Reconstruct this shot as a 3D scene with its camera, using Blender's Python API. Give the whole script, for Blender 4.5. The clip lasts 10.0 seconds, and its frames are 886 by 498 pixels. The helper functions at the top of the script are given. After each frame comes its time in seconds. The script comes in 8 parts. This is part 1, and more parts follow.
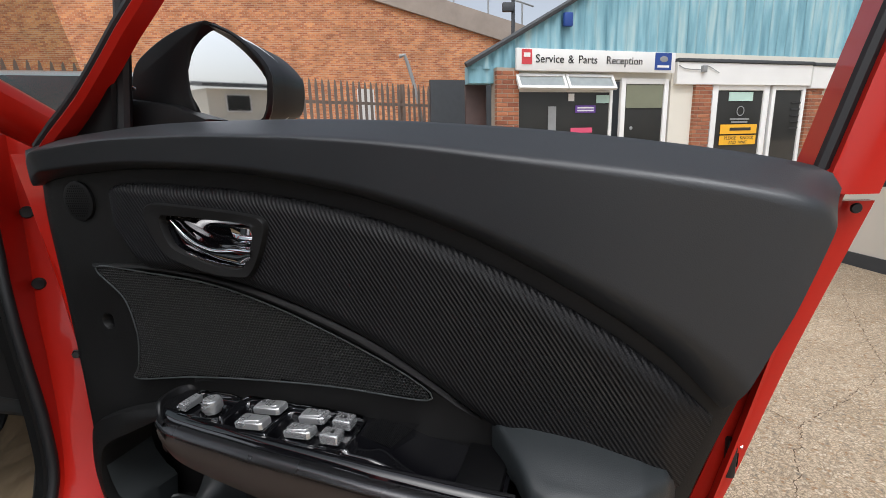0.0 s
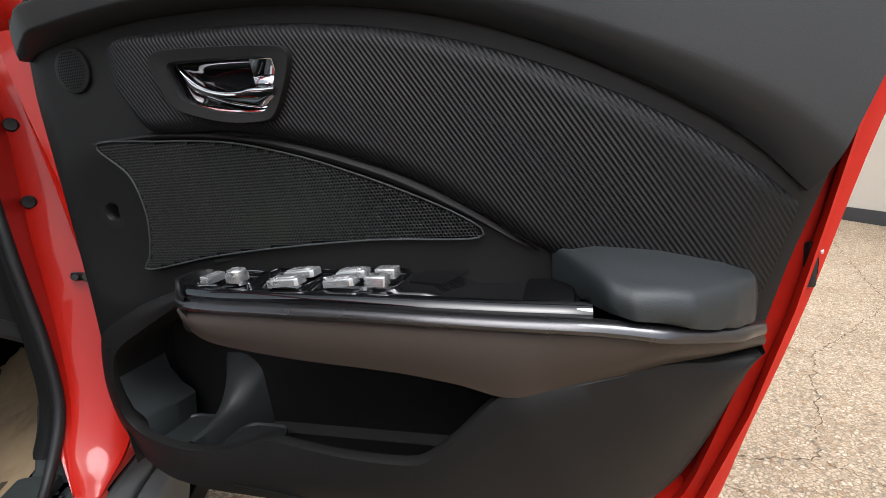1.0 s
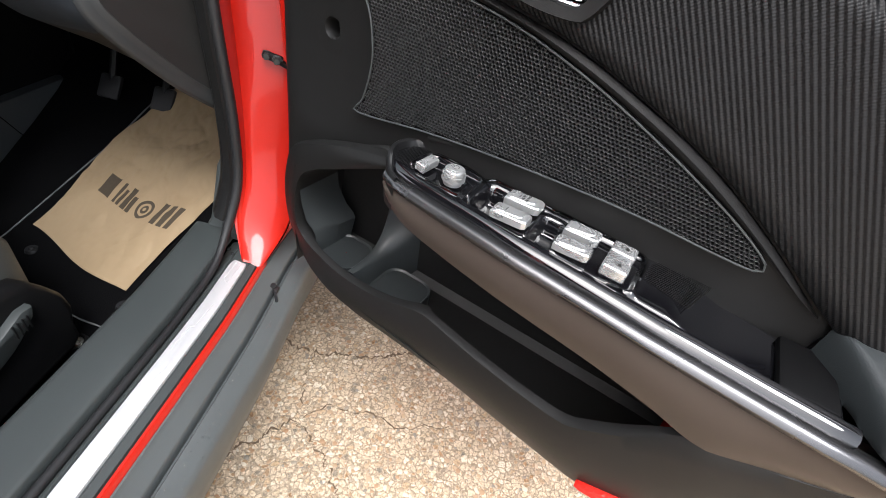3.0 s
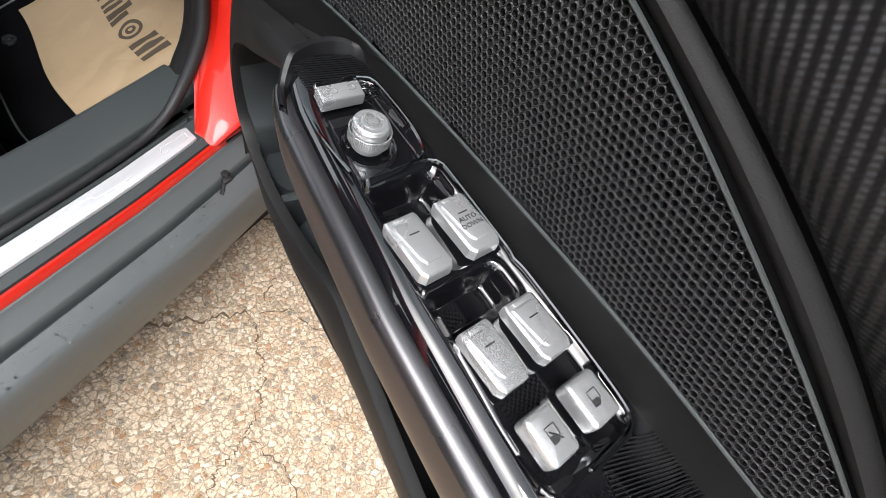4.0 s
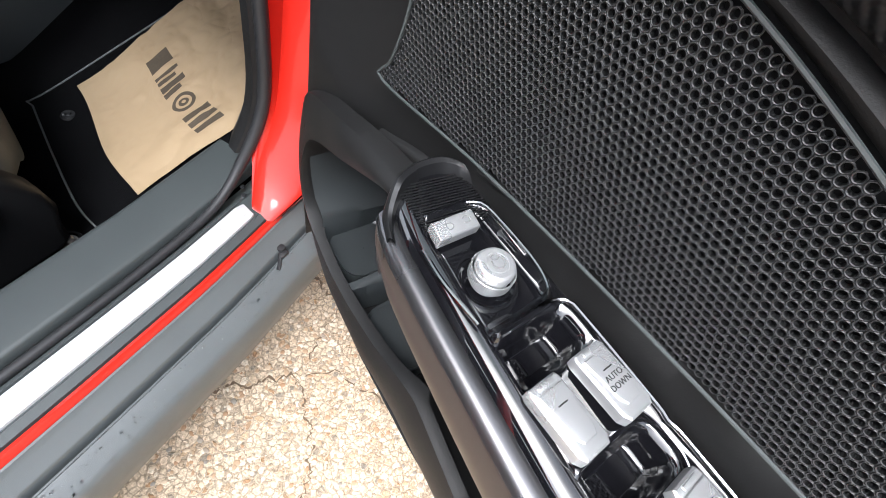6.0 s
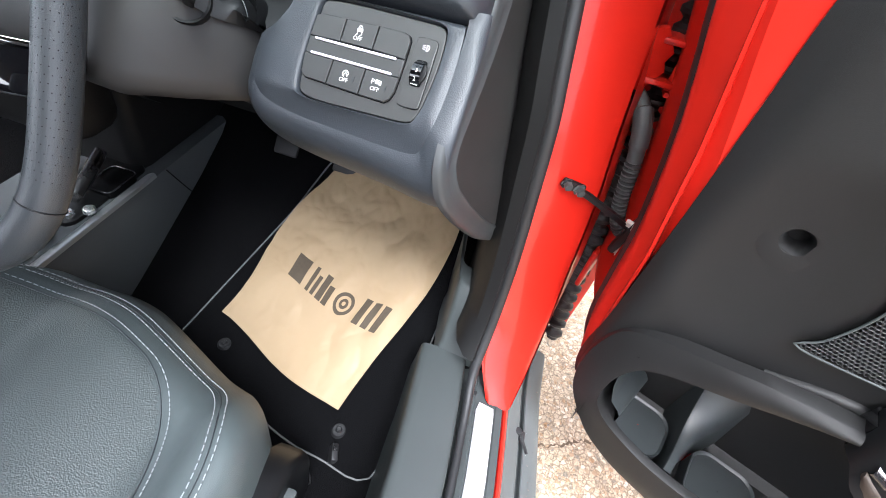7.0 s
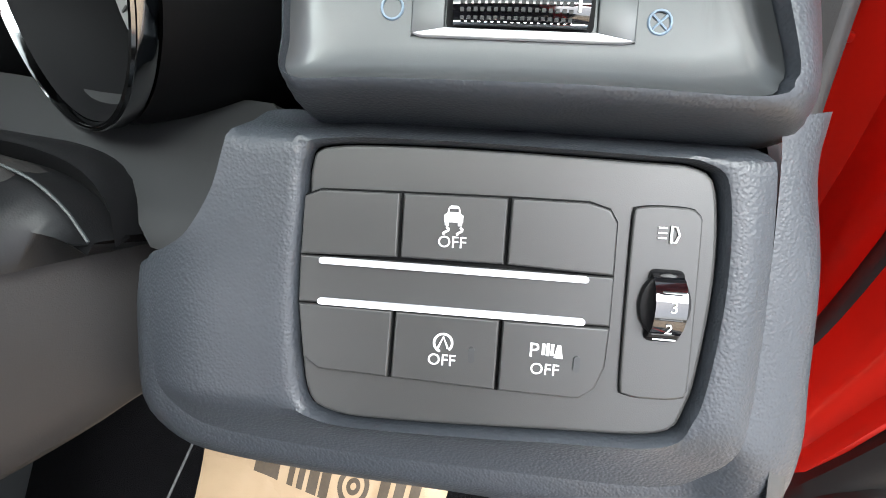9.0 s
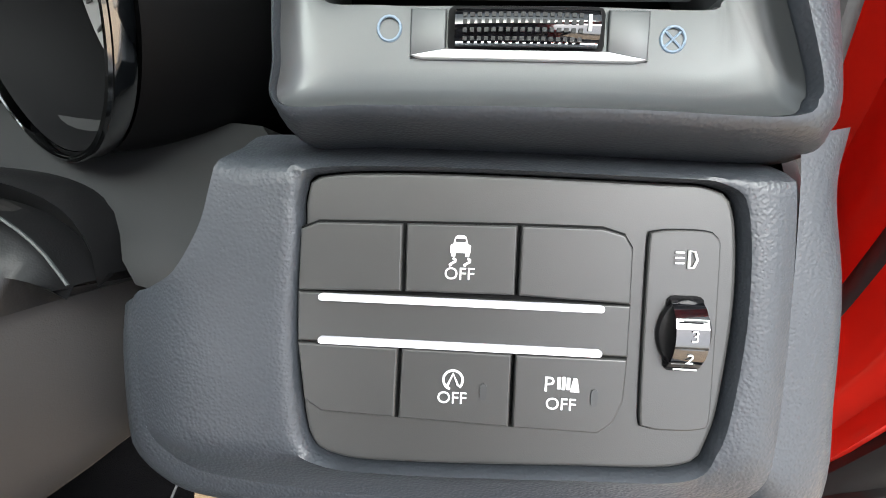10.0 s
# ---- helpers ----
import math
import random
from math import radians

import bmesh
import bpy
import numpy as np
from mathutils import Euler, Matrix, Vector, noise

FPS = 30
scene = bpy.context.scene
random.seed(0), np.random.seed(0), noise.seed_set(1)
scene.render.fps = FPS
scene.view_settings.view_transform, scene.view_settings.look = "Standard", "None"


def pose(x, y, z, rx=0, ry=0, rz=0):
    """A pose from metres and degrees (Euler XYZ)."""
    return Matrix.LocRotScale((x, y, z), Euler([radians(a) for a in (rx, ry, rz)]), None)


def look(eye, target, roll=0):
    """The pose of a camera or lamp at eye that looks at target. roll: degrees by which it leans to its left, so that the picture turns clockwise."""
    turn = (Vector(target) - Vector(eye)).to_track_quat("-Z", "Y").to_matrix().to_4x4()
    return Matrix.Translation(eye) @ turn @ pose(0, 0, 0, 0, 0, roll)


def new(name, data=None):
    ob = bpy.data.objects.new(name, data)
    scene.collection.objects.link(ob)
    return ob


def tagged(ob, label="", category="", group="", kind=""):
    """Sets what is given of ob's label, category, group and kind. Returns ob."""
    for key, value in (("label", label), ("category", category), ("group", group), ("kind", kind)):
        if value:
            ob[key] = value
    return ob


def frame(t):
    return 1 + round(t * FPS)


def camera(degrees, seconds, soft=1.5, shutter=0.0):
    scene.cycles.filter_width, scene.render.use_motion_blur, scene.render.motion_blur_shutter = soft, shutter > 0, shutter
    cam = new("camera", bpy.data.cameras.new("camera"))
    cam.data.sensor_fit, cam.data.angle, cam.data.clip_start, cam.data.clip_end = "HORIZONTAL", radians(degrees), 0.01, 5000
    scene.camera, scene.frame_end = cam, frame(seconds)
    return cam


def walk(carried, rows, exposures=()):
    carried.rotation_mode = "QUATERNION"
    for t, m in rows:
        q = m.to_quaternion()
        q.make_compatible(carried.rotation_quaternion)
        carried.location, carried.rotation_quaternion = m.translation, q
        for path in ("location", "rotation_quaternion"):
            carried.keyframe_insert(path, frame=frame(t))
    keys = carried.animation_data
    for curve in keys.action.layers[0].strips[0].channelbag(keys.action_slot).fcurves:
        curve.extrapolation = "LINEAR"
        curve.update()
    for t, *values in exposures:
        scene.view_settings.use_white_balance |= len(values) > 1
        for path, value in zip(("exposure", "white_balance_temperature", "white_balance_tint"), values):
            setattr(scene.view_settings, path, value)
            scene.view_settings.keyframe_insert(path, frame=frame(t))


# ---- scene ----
cam = camera(88.0, 10.0, soft=0.8)
PATH = [
    (0, pose(0.5213, -0.7464, 1.1500, 77.59, 1.63, -6.10)),
    (0.5, pose(0.5086, -0.7073, 1.0076, 79.32, 2.49, -5.77)),
    (1, pose(0.4417, -0.7336, 0.9523, 77.43, 4.73, -8.57)),
    (1.5, pose(0.3686, -0.7750, 0.9395, 75.95, 4.94, -10.45)),
    (2, pose(0.2851, -0.8016, 0.9690, 73.66, 3.33, -9.17)),
    (2.5, pose(0.2224, -0.7801, 1.0443, 65.94, 1.11, -3.96)),
    (2.8, pose(0.2143, -0.6996, 1.0857, 58.20, -4.63, 1.84)),
    (3, pose(0.2729, -0.6011, 1.0768, 50.16, -10.71, 9.78)),
    (3.2, pose(0.3414, -0.5006, 1.0608, 43.35, -14.87, 18.27)),
    (4.3, pose(0.3573, -0.3246, 1.0136, 31.19, -16.47, 31.61)),
    (4.5, pose(0.3596, -0.3156, 1.0066, 30.84, -16.15, 32.28)),
    (5, pose(0.3417, -0.3029, 1.0038, 29.67, -15.98, 33.31)),
    (5.2, pose(0.3283, -0.2984, 1.0099, 29.17, -15.82, 33.26)),
    (6.3, pose(0.1614, -0.3222, 1.0423, 38.77, -12.96, 27.60)),
    (6.5, pose(0.0501, -0.3605, 1.0932, 40.99, -12.58, 23.61)),
    (7, pose(-0.2018, -0.3768, 1.1232, 43.88, -10.28, 15.15)),
    (7.5, pose(-0.3277, -0.3163, 1.1152, 47.30, -7.61, 7.00)),
    (8, pose(-0.3604, -0.1768, 1.1003, 46.86, -5.13, 2.16)),
    (8.5, pose(-0.3821, -0.1151, 1.0680, 45.89, -5.91, -2.39)),
    (9, pose(-0.3818, -0.0830, 1.0458, 45.31, -6.63, -5.41)),
    (9.5, pose(-0.3878, -0.0761, 1.0383, 46.19, -7.24, -7.88)),
    (10, pose(-0.3858, -0.0700, 1.0464, 45.64, -6.28, -7.67)),
]
walk(cam, PATH, exposures=[(0.0, 0.22, 6200, 10), (0.5, 0.36, 6200, 10), (1.0, 0.78, 6200, 10), (2.5, 1.38, 6300, 10), (3.2, 1.65, 6300, 10), (4.5, 1.5, 6300, 10), (5.2, 1.55, 6300, 10), (6.5, 2.5, 5950, 10), (7.5, 2.75, 5950, 10), (8.5, 2.74, 6150, 10), (10.0, 2.65, 6450, 10)])

# world, sun and exposure: a bright overcast day
world = bpy.data.worlds.new("overcast_sky")
scene.world = world
world.use_nodes = True
wn = world.node_tree.nodes
wl = world.node_tree.links
sky = wn.new("ShaderNodeTexSky")
sky.sky_type = 'NISHITA'
sky.sun_disc = False
sky.sun_elevation = radians(52)
sky.sun_rotation = radians(206)
sky.dust_density = 4.0
pale = wn.new("ShaderNodeHueSaturation")
pale.inputs["Saturation"].default_value = 0.34
pale.inputs["Value"].default_value = 1.0
wl.new(sky.outputs["Color"], pale.inputs["Color"])
wl.new(pale.outputs["Color"], wn["Background"].inputs["Color"])
wn["Background"].inputs["Strength"].default_value = 0.15
sun = new("sun", bpy.data.lights.new("sun", 'SUN'))
sun.data.energy = 1.5
sun.data.angle = radians(25)
sun.data.color = (1.0, 0.985, 0.97)
sun.matrix_world = look((1.0, -2.0, 4.0), (0, 0, 0))


# ---- mesh helpers ----
def spline(pts, n, closed=False):
    """n points, evenly spaced along a smooth curve through pts (tuples of any length)."""
    p = [np.array(q, float) for q in pts]
    m = len(p)
    fine = []
    for i in range(m if closed else m - 1):
        a = p[(i - 1) % m] if closed or i > 0 else 2 * p[0] - p[1]
        b, c = p[i], p[(i + 1) % m]
        d = p[(i + 2) % m] if closed or i + 2 < m else 2 * p[-1] - p[-2]
        for k in range(16):
            t = k / 16
            fine.append(0.5 * (2 * b + (c - a) * t + (2 * a - 5 * b + 4 * c - d) * t * t + (3 * b - a - 3 * c + d) * t ** 3))
    fine.append(p[0] if closed else p[-1])
    fine = np.array(fine)
    s = np.r_[0, np.cumsum(np.linalg.norm(np.diff(fine, axis=0), axis=1))]
    at = np.linspace(0, s[-1], n + 1)[:-1] if closed else np.linspace(0, s[-1], n)
    return [tuple(np.interp(v, s, fine[:, j]) for j in range(fine.shape[1])) for v in at]


def straight(pts, n):
    p = np.array(pts, float)
    s = np.r_[0, np.cumsum(np.linalg.norm(np.diff(p, axis=0), axis=1))]
    return [tuple(np.interp(v, s, p[:, j]) for j in range(p.shape[1])) for v in np.linspace(0, s[-1], n)]


def grid(rows, closed=False):
    """A bmesh sheet from rows of points."""
    bm = bmesh.new()
    vs = [[bm.verts.new(p) for p in r] for r in rows]
    for a, b in zip(vs, vs[1:]):
        k = len(a)
        for i in range(k if closed else k - 1):
            j = (i + 1) % k
            try:
                bm.faces.new((a[i], a[j], b[j], b[i]))
            except ValueError:
                pass
    return bm


def skirt(bm, d, scale=1.0):
    """Pulls the open rim of a sheet along d."""
    edges = [e for e in bm.edges if len(e.link_faces) == 1]
    out = bmesh.ops.extrude_edge_only(bm, edges=edges)
    vs = [g for g in out["geom"] if isinstance(g, bmesh.types.BMVert)]
    bmesh.ops.translate(bm, verts=vs, vec=d)
    return bm


def loft(lo, up, m, depth):
    """Door sheet between two (u, w) curves of equal length; depth(t, u, w) is how far it stands into the car."""
    rows = []
    for j in range(m + 1):
        t = j / m
        r = []
        for a, b in zip(lo, up):
            u, w = a[0] + (b[0] - a[0]) * t, a[1] + (b[1] - a[1]) * t
            r.append((u, -depth(t, u, w), w))
        rows.append(r)
    return grid(rows)


def prism(outline, z0, z1, bevel=0.0, seg=2):
    """A closed outline of (x, y) drawn from z0 up to z1."""
    bm = bmesh.new()
    f = bm.faces.new([bm.verts.new((x, y, z0)) for x, y in outline])
    out = bmesh.ops.extrude_face_region(bm, geom=[f])
    bmesh.ops.translate(bm, verts=[g for g in out["geom"] if isinstance(g, bmesh.types.BMVert)], vec=(0, 0, z1 - z0))
    bmesh.ops.recalc_face_normals(bm, faces=bm.faces)
    if bevel:
        top = [e for e in bm.edges if all(abs(v.co.z - z1) < 1e-6 for v in e.verts)]
        bmesh.ops.bevel(bm, geom=top, offset=bevel, segments=seg, profile=0.5, affect='EDGES', clamp_overlap=True)
    return bm


def box(size, at=(0, 0, 0), bevel=0.0, seg=2):
    bm = bmesh.new()
    bmesh.ops.create_cube(bm, size=1.0)
    bmesh.ops.scale(bm, vec=size, verts=bm.verts)
    if bevel:
        bmesh.ops.bevel(bm, geom=bm.edges[:], offset=bevel, segments=seg, profile=0.5, affect='EDGES', clamp_overlap=True)
    bmesh.ops.translate(bm, vec=at, verts=bm.verts)
    return bm


def tube(pts, r, seg=10, closed=False, radii=None):
    p = [Vector(q) for q in pts]
    n = len(p)
    rows = []
    side = None
    for i in range(n):
        a = p[i - 1] if i or closed else p[0]
        b = p[(i + 1) % n] if i + 1 < n or closed else p[-1]
        d = (b - a).normalized()
        if side is None:
            side = d.orthogonal().normalized()
        side = (side - d * side.dot(d)).normalized()
        other = d.cross(side)
        q = radii[i] if radii else r
        rows.append([p[i] + (side * math.cos(6.28318 * k / seg) + other * math.sin(6.28318 * k / seg)) * q for k in range(seg)])
    if closed:
        rows.append(rows[0])
    bm = grid(rows, closed=True)
    if closed:
        bmesh.ops.remove_doubles(bm, verts=bm.verts, dist=1e-6)
    else:
        bmesh.ops.holes_fill(bm, edges=[e for e in bm.edges if len(e.link_faces) == 1])
    bmesh.ops.recalc_face_normals(bm, faces=bm.faces)
    return bm


def lathe(profile, seg=32):
    """Turned about z; profile of (radius, z)."""
    rows = [[(r * math.cos(6.28318 * k / seg), r * math.sin(6.28318 * k / seg), z) for k in range(seg)] for r, z in profile]
    bm = grid(rows, closed=True)
    bmesh.ops.remove_doubles(bm, verts=bm.verts, dist=1e-6)
    bmesh.ops.recalc_face_normals(bm, faces=bm.faces)
    return bm


def rounded(w, h, r, n=5, cx=0.0, cy=0.0):
    """Outline of a rounded rectangle."""
    pts = []
    for sx, sy, a0 in ((1, 1, 0), (-1, 1, 90), (-1, -1, 180), (1, -1, 270)):
        for k in range(n):
            a = radians(a0 + 90 * k / (n - 1))
            pts.append((cx + sx * (w / 2 - r) + r * math.cos(a), cy + sy * (h / 2 - r) + r * math.sin(a)))
    return pts


def merge(*bms):
    out = bms[0]
    for b in bms[1:]:
        me = bpy.data.meshes.new("tmp")
        b.to_mesh(me)
        out.from_mesh(me)
        bpy.data.meshes.remove(me)
        b.free()
    return out


def moved(bm, m):
    bmesh.ops.transform(bm, matrix=m, verts=bm.verts)
    return bm


def mesh_of(name, bm, mat, smooth=40):
    bmesh.ops.recalc_face_normals(bm, faces=bm.faces) if smooth is None else None
    me = bpy.data.meshes.new(name)
    bm.to_mesh(me)
    bm.free()
    me.polygons.foreach_set("use_smooth", [True] * len(me.polygons))
    if smooth:
        me.set_sharp_from_angle(angle=radians(smooth))
    me.materials.append(mat)
    return me


def thing(name, m, label, category, group="", kind=""):
    ob = new(name)
    ob.empty_display_size = 0.05
    ob.matrix_world = m
    return tagged(ob, label, category, group, kind)


def part(name, bm, mat, parent, label="", local=False, smooth=40, kind=""):
    """One mesh under a thing or a part. Given in the world, or with local=True in its top thing's own axes."""
    top = parent
    while top.parent:
        top = top.parent
    if not local:
        moved(bm, top.matrix_basis.inverted())
    ob = new(name, mesh_of(name, bm, mat, smooth))
    ob.parent = parent
    return tagged(ob, label, kind=kind)


def solo(name, bm, mat, label, category, group="", kind="", smooth=40):
    """A thing that is one mesh, with its origin at its base."""
    co = np.array([v.co for v in bm.verts])
    c = Vector(((co[:, 0].min() + co[:, 0].max()) / 2, (co[:, 1].min() + co[:, 1].max()) / 2, co[:, 2].min()))
    bmesh.ops.translate(bm, verts=bm.verts, vec=-c)
    ob = new(name, mesh_of(name, bm, mat, smooth))
    ob.location = c
    return tagged(ob, label, category, group, kind)


def words(text, size, mat_depth=0.0004, align='CENTER'):
    """A bmesh of lettering in the built-in font, in the xy plane."""
    cu = bpy.data.curves.new("words", 'FONT')
    cu.body, cu.size, cu.extrude, cu.align_x, cu.align_y = text, size, mat_depth, align, 'CENTER'
    cu.resolution_u = 3
    ob = new("words", cu)
    me = bpy.data.meshes.new_from_object(ob.evaluated_get(bpy.context.evaluated_depsgraph_get()))
    bm = bmesh.new()
    bm.from_mesh(me)
    bpy.data.objects.remove(ob)
    bpy.data.meshes.remove(me)
    bpy.data.curves.remove(cu)
    return bm


def frame_of(o, x, y, z):
    return Matrix(((x[0], y[0], z[0], o[0]), (x[1], y[1], z[1], o[1]), (x[2], y[2], z[2], o[2]), (0, 0, 0, 1)))


# ---- materials ----
def shader(name):
    m = bpy.data.materials.new(name)
    m.use_nodes = True
    t = m.node_tree
    return m, t, t.nodes["Principled BSDF"]


def rgba(c):
    return (*c, 1.0)


def plain(name, col, rough=0.5, metal=0.0, var=0.12, vscale=9.0, bump=0.0, bscale=900.0, bdist=0.001, cells=False, coat=0.0, spec=0.5, rvar=0.08, sheen=0.0, detail=3.0):
    """Colour with slow variation, uneven gloss, and a fine grain as relief."""
    m, t, b = shader(name)
    n, l = t.nodes, t.links
    co = n.new("ShaderNodeTexCoord")
    slow = n.new("ShaderNodeTexNoise")
    slow.inputs["Scale"].default_value, slow.inputs["Detail"].default_value = vscale, 5.0
    l.new(co.outputs["Object"], slow.inputs["Vector"])
    mix = n.new("ShaderNodeMix")
    mix.data_type = 'RGBA'
    mix.inputs["A"].default_value = rgba([c * (1 - var) for c in col])
    mix.inputs["B"].default_value = rgba([min(1, c * (1 + var)) for c in col])
    l.new(slow.outputs["Fac"], mix.inputs["Factor"])
    l.new(mix.outputs["Result"], b.inputs["Base Color"])
    rr = n.new("ShaderNodeMapRange")
    rr.inputs["To Min"].default_value, rr.inputs["To Max"].default_value = max(0.02, rough - rvar), min(1, rough + rvar)
    l.new(slow.outputs["Fac"], rr.inputs["Value"])
    l.new(rr.outputs["Result"], b.inputs["Roughness"])
    b.inputs["Metallic"].default_value = metal
    b.inputs["Coat Weight"].default_value = coat
    b.inputs["Coat Roughness"].default_value = 0.04
    b.inputs["Specular IOR Level"].default_value = spec
    b.inputs["Sheen Weight"].default_value = sheen
    if bump:
        if cells:
            fine = n.new("ShaderNodeTexVoronoi")
            fine.feature = 'SMOOTH_F1'
            fine.inputs["Scale"].default_value = bscale
            h = fine.outputs["Distance"]
        else:
            fine = n.new("ShaderNodeTexNoise")
            fine.inputs["Scale"].default_value, fine.inputs["Detail"].default_value = bscale, detail
            h = fine.outputs["Fac"]
        l.new(co.outputs["Object"], fine.inputs["Vector"])
        bp = n.new("ShaderNodeBump")
        bp.inputs["Strength"].default_value, bp.inputs["Distance"].default_value = bump, bdist
        l.new(h, bp.inputs["Height"])
        l.new(bp.outputs["Normal"], b.inputs["Normal"])
    return m


RED = plain("red_car_paint", (0.46, 0.014, 0.007), 0.36, var=0.05, coat=0.42, bump=0.02, bscale=260, rvar=0.04, spec=0.2)
SOFT = plain("soft_black_trim", (0.023, 0.0255, 0.0285), 0.42, var=0.1, bump=0.2, bscale=1000, bdist=0.0004, cells=True, spec=0.6)
GRILLEM = plain("grille_plastic", (0.0115, 0.0118, 0.0122), 0.38, var=0.08, bump=0.1, bscale=1800, bdist=0.0003, spec=0.45)
TRIM = plain("grained_black_plastic", (0.0088, 0.0086, 0.0086), 0.52, var=0.1, bump=0.35, bscale=1300, bdist=0.0004, spec=0.24)
SATIN = plain("smooth_satin_black", (0.0085, 0.0085, 0.009), 0.40, var=0.08, bump=0.1, bscale=1800, bdist=0.0003, spec=0.22)
GLOSS = plain("piano_black", (0.004, 0.004, 0.005), 0.05, var=0.1, spec=0.7, rvar=0.03, coat=0.6)
TREAD = plain("smooth_dark_grey_plastic", (0.042, 0.048, 0.048), 0.48, var=0.1, bump=0.2, bscale=1700, bdist=0.0003, spec=0.4)
# paler than the pocket trim: skylight on the cups put into the colour
CUPM = plain("skylit_cup_plastic", (0.022, 0.025, 0.026), 0.40, var=0.1, bump=0.15, bscale=1700, bdist=0.0003, spec=0.4)
BOOTM = plain("glossy_black_leather", (0.006, 0.006, 0.0065), 0.46, var=0.12, bump=0.15, bscale=1500, bdist=0.0003, cells=True, spec=0.28)
# dashboard grey darkened for the shade of the hood and wheel
CLUSTER = plain("shaded_cluster_panel", (0.016, 0.0165, 0.017), 0.5, var=0.06, bump=0.12, bscale=2400, bdist=0.0002, spec=0.25)
SILVER = plain("satin_silver_paint", (0.56, 0.565, 0.57), 0.27, metal=0.75, var=0.05, bump=0.05, bscale=3000, bdist=0.0002)
GUN = plain("dark_metallic_strip", (0.105, 0.104, 0.108), 0.27, metal=0.9, var=0.06)
BRONZE = plain("dark_bronze_plastic", (0.052, 0.040, 0.033), 0.40, metal=0.25, var=0.06, bump=0.06, bscale=1500, bdist=0.0003, spec=0.3)
CHROME = plain("chrome", (0.80, 0.80, 0.82), 0.05, metal=1.0, var=0.02, rvar=0.02)
STEEL = plain("zinc_bolt", (0.55, 0.54, 0.50), 0.38, metal=0.9, var=0.15, vscale=120)
RUBBER = plain("black_rubber", (0.010, 0.010, 0.011), 0.55, var=0.15, bump=0.15, bscale=700, bdist=0.0005)
# near-black in place of the shade in recesses and under panels
VOID = plain("unlit_black", (0.003, 0.003, 0.0033), 0.6, var=0.1, spec=0.1)
DASH = plain("leather_grain_dashboard", (0.030, 0.034, 0.040), 0.44, var=0.08, bump=0.45, bscale=980, bdist=0.0004, cells=True, spec=0.45)
DASHSM = plain("smooth_grey_dashboard", (0.036, 0.038, 0.039), 0.46, var=0.06, bump=0.12, bscale=2400, bdist=0.0002, spec=0.35)
SHROUD = plain("warm_black_column_plastic", (0.022, 0.0205, 0.0198), 0.55, var=0.06, bump=0.25, bscale=1700, bdist=0.0004, spec=0.3)
VENTF = plain("satin_silver_grey_vent", (0.062, 0.065, 0.066), 0.40, metal=0.35, var=0.05, bump=0.06, bscale=2400, bdist=0.0002, spec=0.5)
# chrome dimmed in place of the dark cabin it would reflect
DIMCHROME = plain("dimmed_chrome", (0.17, 0.175, 0.18), 0.10, metal=1.0, var=0.04, rvar=0.03)
PANELM = plain("switch_panel_plastic", (0.032, 0.032, 0.031), 0.40, var=0.06, bump=0.12, bscale=2500, bdist=0.0002, spec=0.5)
LEATHER = plain("dark_grey_leather", (0.030, 0.034, 0.038), 0.42, var=0.12, bump=0.4, bscale=1100, bdist=0.0006, cells=True)
SEATL = plain("grey_seat_leather", (0.070, 0.084, 0.085), 0.42, var=0.12, bump=0.4, bscale=1100, bdist=0.0006, cells=True)
PADL = plain("black_pad_leather", (0.020, 0.0235, 0.025), 0.44, var=0.1, bump=0.3, bscale=1200, bdist=0.0005, cells=True, spec=0.4)
THREAD = plain("pale_grey_thread", (0.28, 0.30, 0.31), 0.7, var=0.2, vscale=300)
CARPET = plain("black_carpet", (0.0045, 0.0045, 0.005), 0.95, var=0.4, vscale=160, bump=0.9, bscale=900, bdist=0.003, spec=0.04)
SKIRT = plain("grey_plastic_cladding", (0.074, 0.082, 0.083), 0.48, var=0.1, bump=0.25, bscale=1300, bdist=0.0004)
# pale base with little metal, in place of the sky the steel reflects
PLATE = plain("brushed_steel_plate", (0.64, 0.64, 0.65), 0.34, metal=0.35, var=0.04, bump=0.03, bscale=800)
WHITE = plain("white_paint", (0.74, 0.74, 0.72), 0.5, var=0.1, vscale=1.4, bump=0.1, bscale=60, bdist=0.002)
CREAM = plain("cream_render", (0.66, 0.63, 0.55), 0.75, var=0.08, vscale=0.9, bump=0.3, bscale=140, bdist=0.002)
DARKP = plain("dark_grey_paint", (0.05, 0.055, 0.06), 0.6, var=0.2)
YELLOW = plain("yellow_plastic_sign", (0.80, 0.42, 0.02), 0.5, var=0.04)
BLUE = plain("blue_enamel", (0.02, 0.06, 0.26), 0.4, var=0.05)
REDSIGN = plain("red_sign_vinyl", (0.55, 0.05, 0.06), 0.5, var=0.05)
PURPLE = plain("purple_sticker", (0.12, 0.04, 0.30), 0.5, var=0.05)
PINK = plain("pink_sticker", (0.62, 0.08, 0.16), 0.5, var=0.05)
PALEGREEN = plain("pale_green_card", (0.45, 0.62, 0.55), 0.6, var=0.05)
INK = plain("black_print", (0.02, 0.02, 0.02), 0.6, var=0.1)
BROWNINK = plain("dark_brown_print", (0.055, 0.040, 0.024), 0.75, var=0.35, vscale=220)
PRINT = plain("white_print", (0.78, 0.78, 0.76), 0.6, var=0.05)
ICON = plain("pale_blue_grey_print", (0.13, 0.18, 0.23), 0.6, var=0.05)
GREYMARK = plain("grey_print", (0.16, 0.16, 0.16), 0.6, var=0.1)
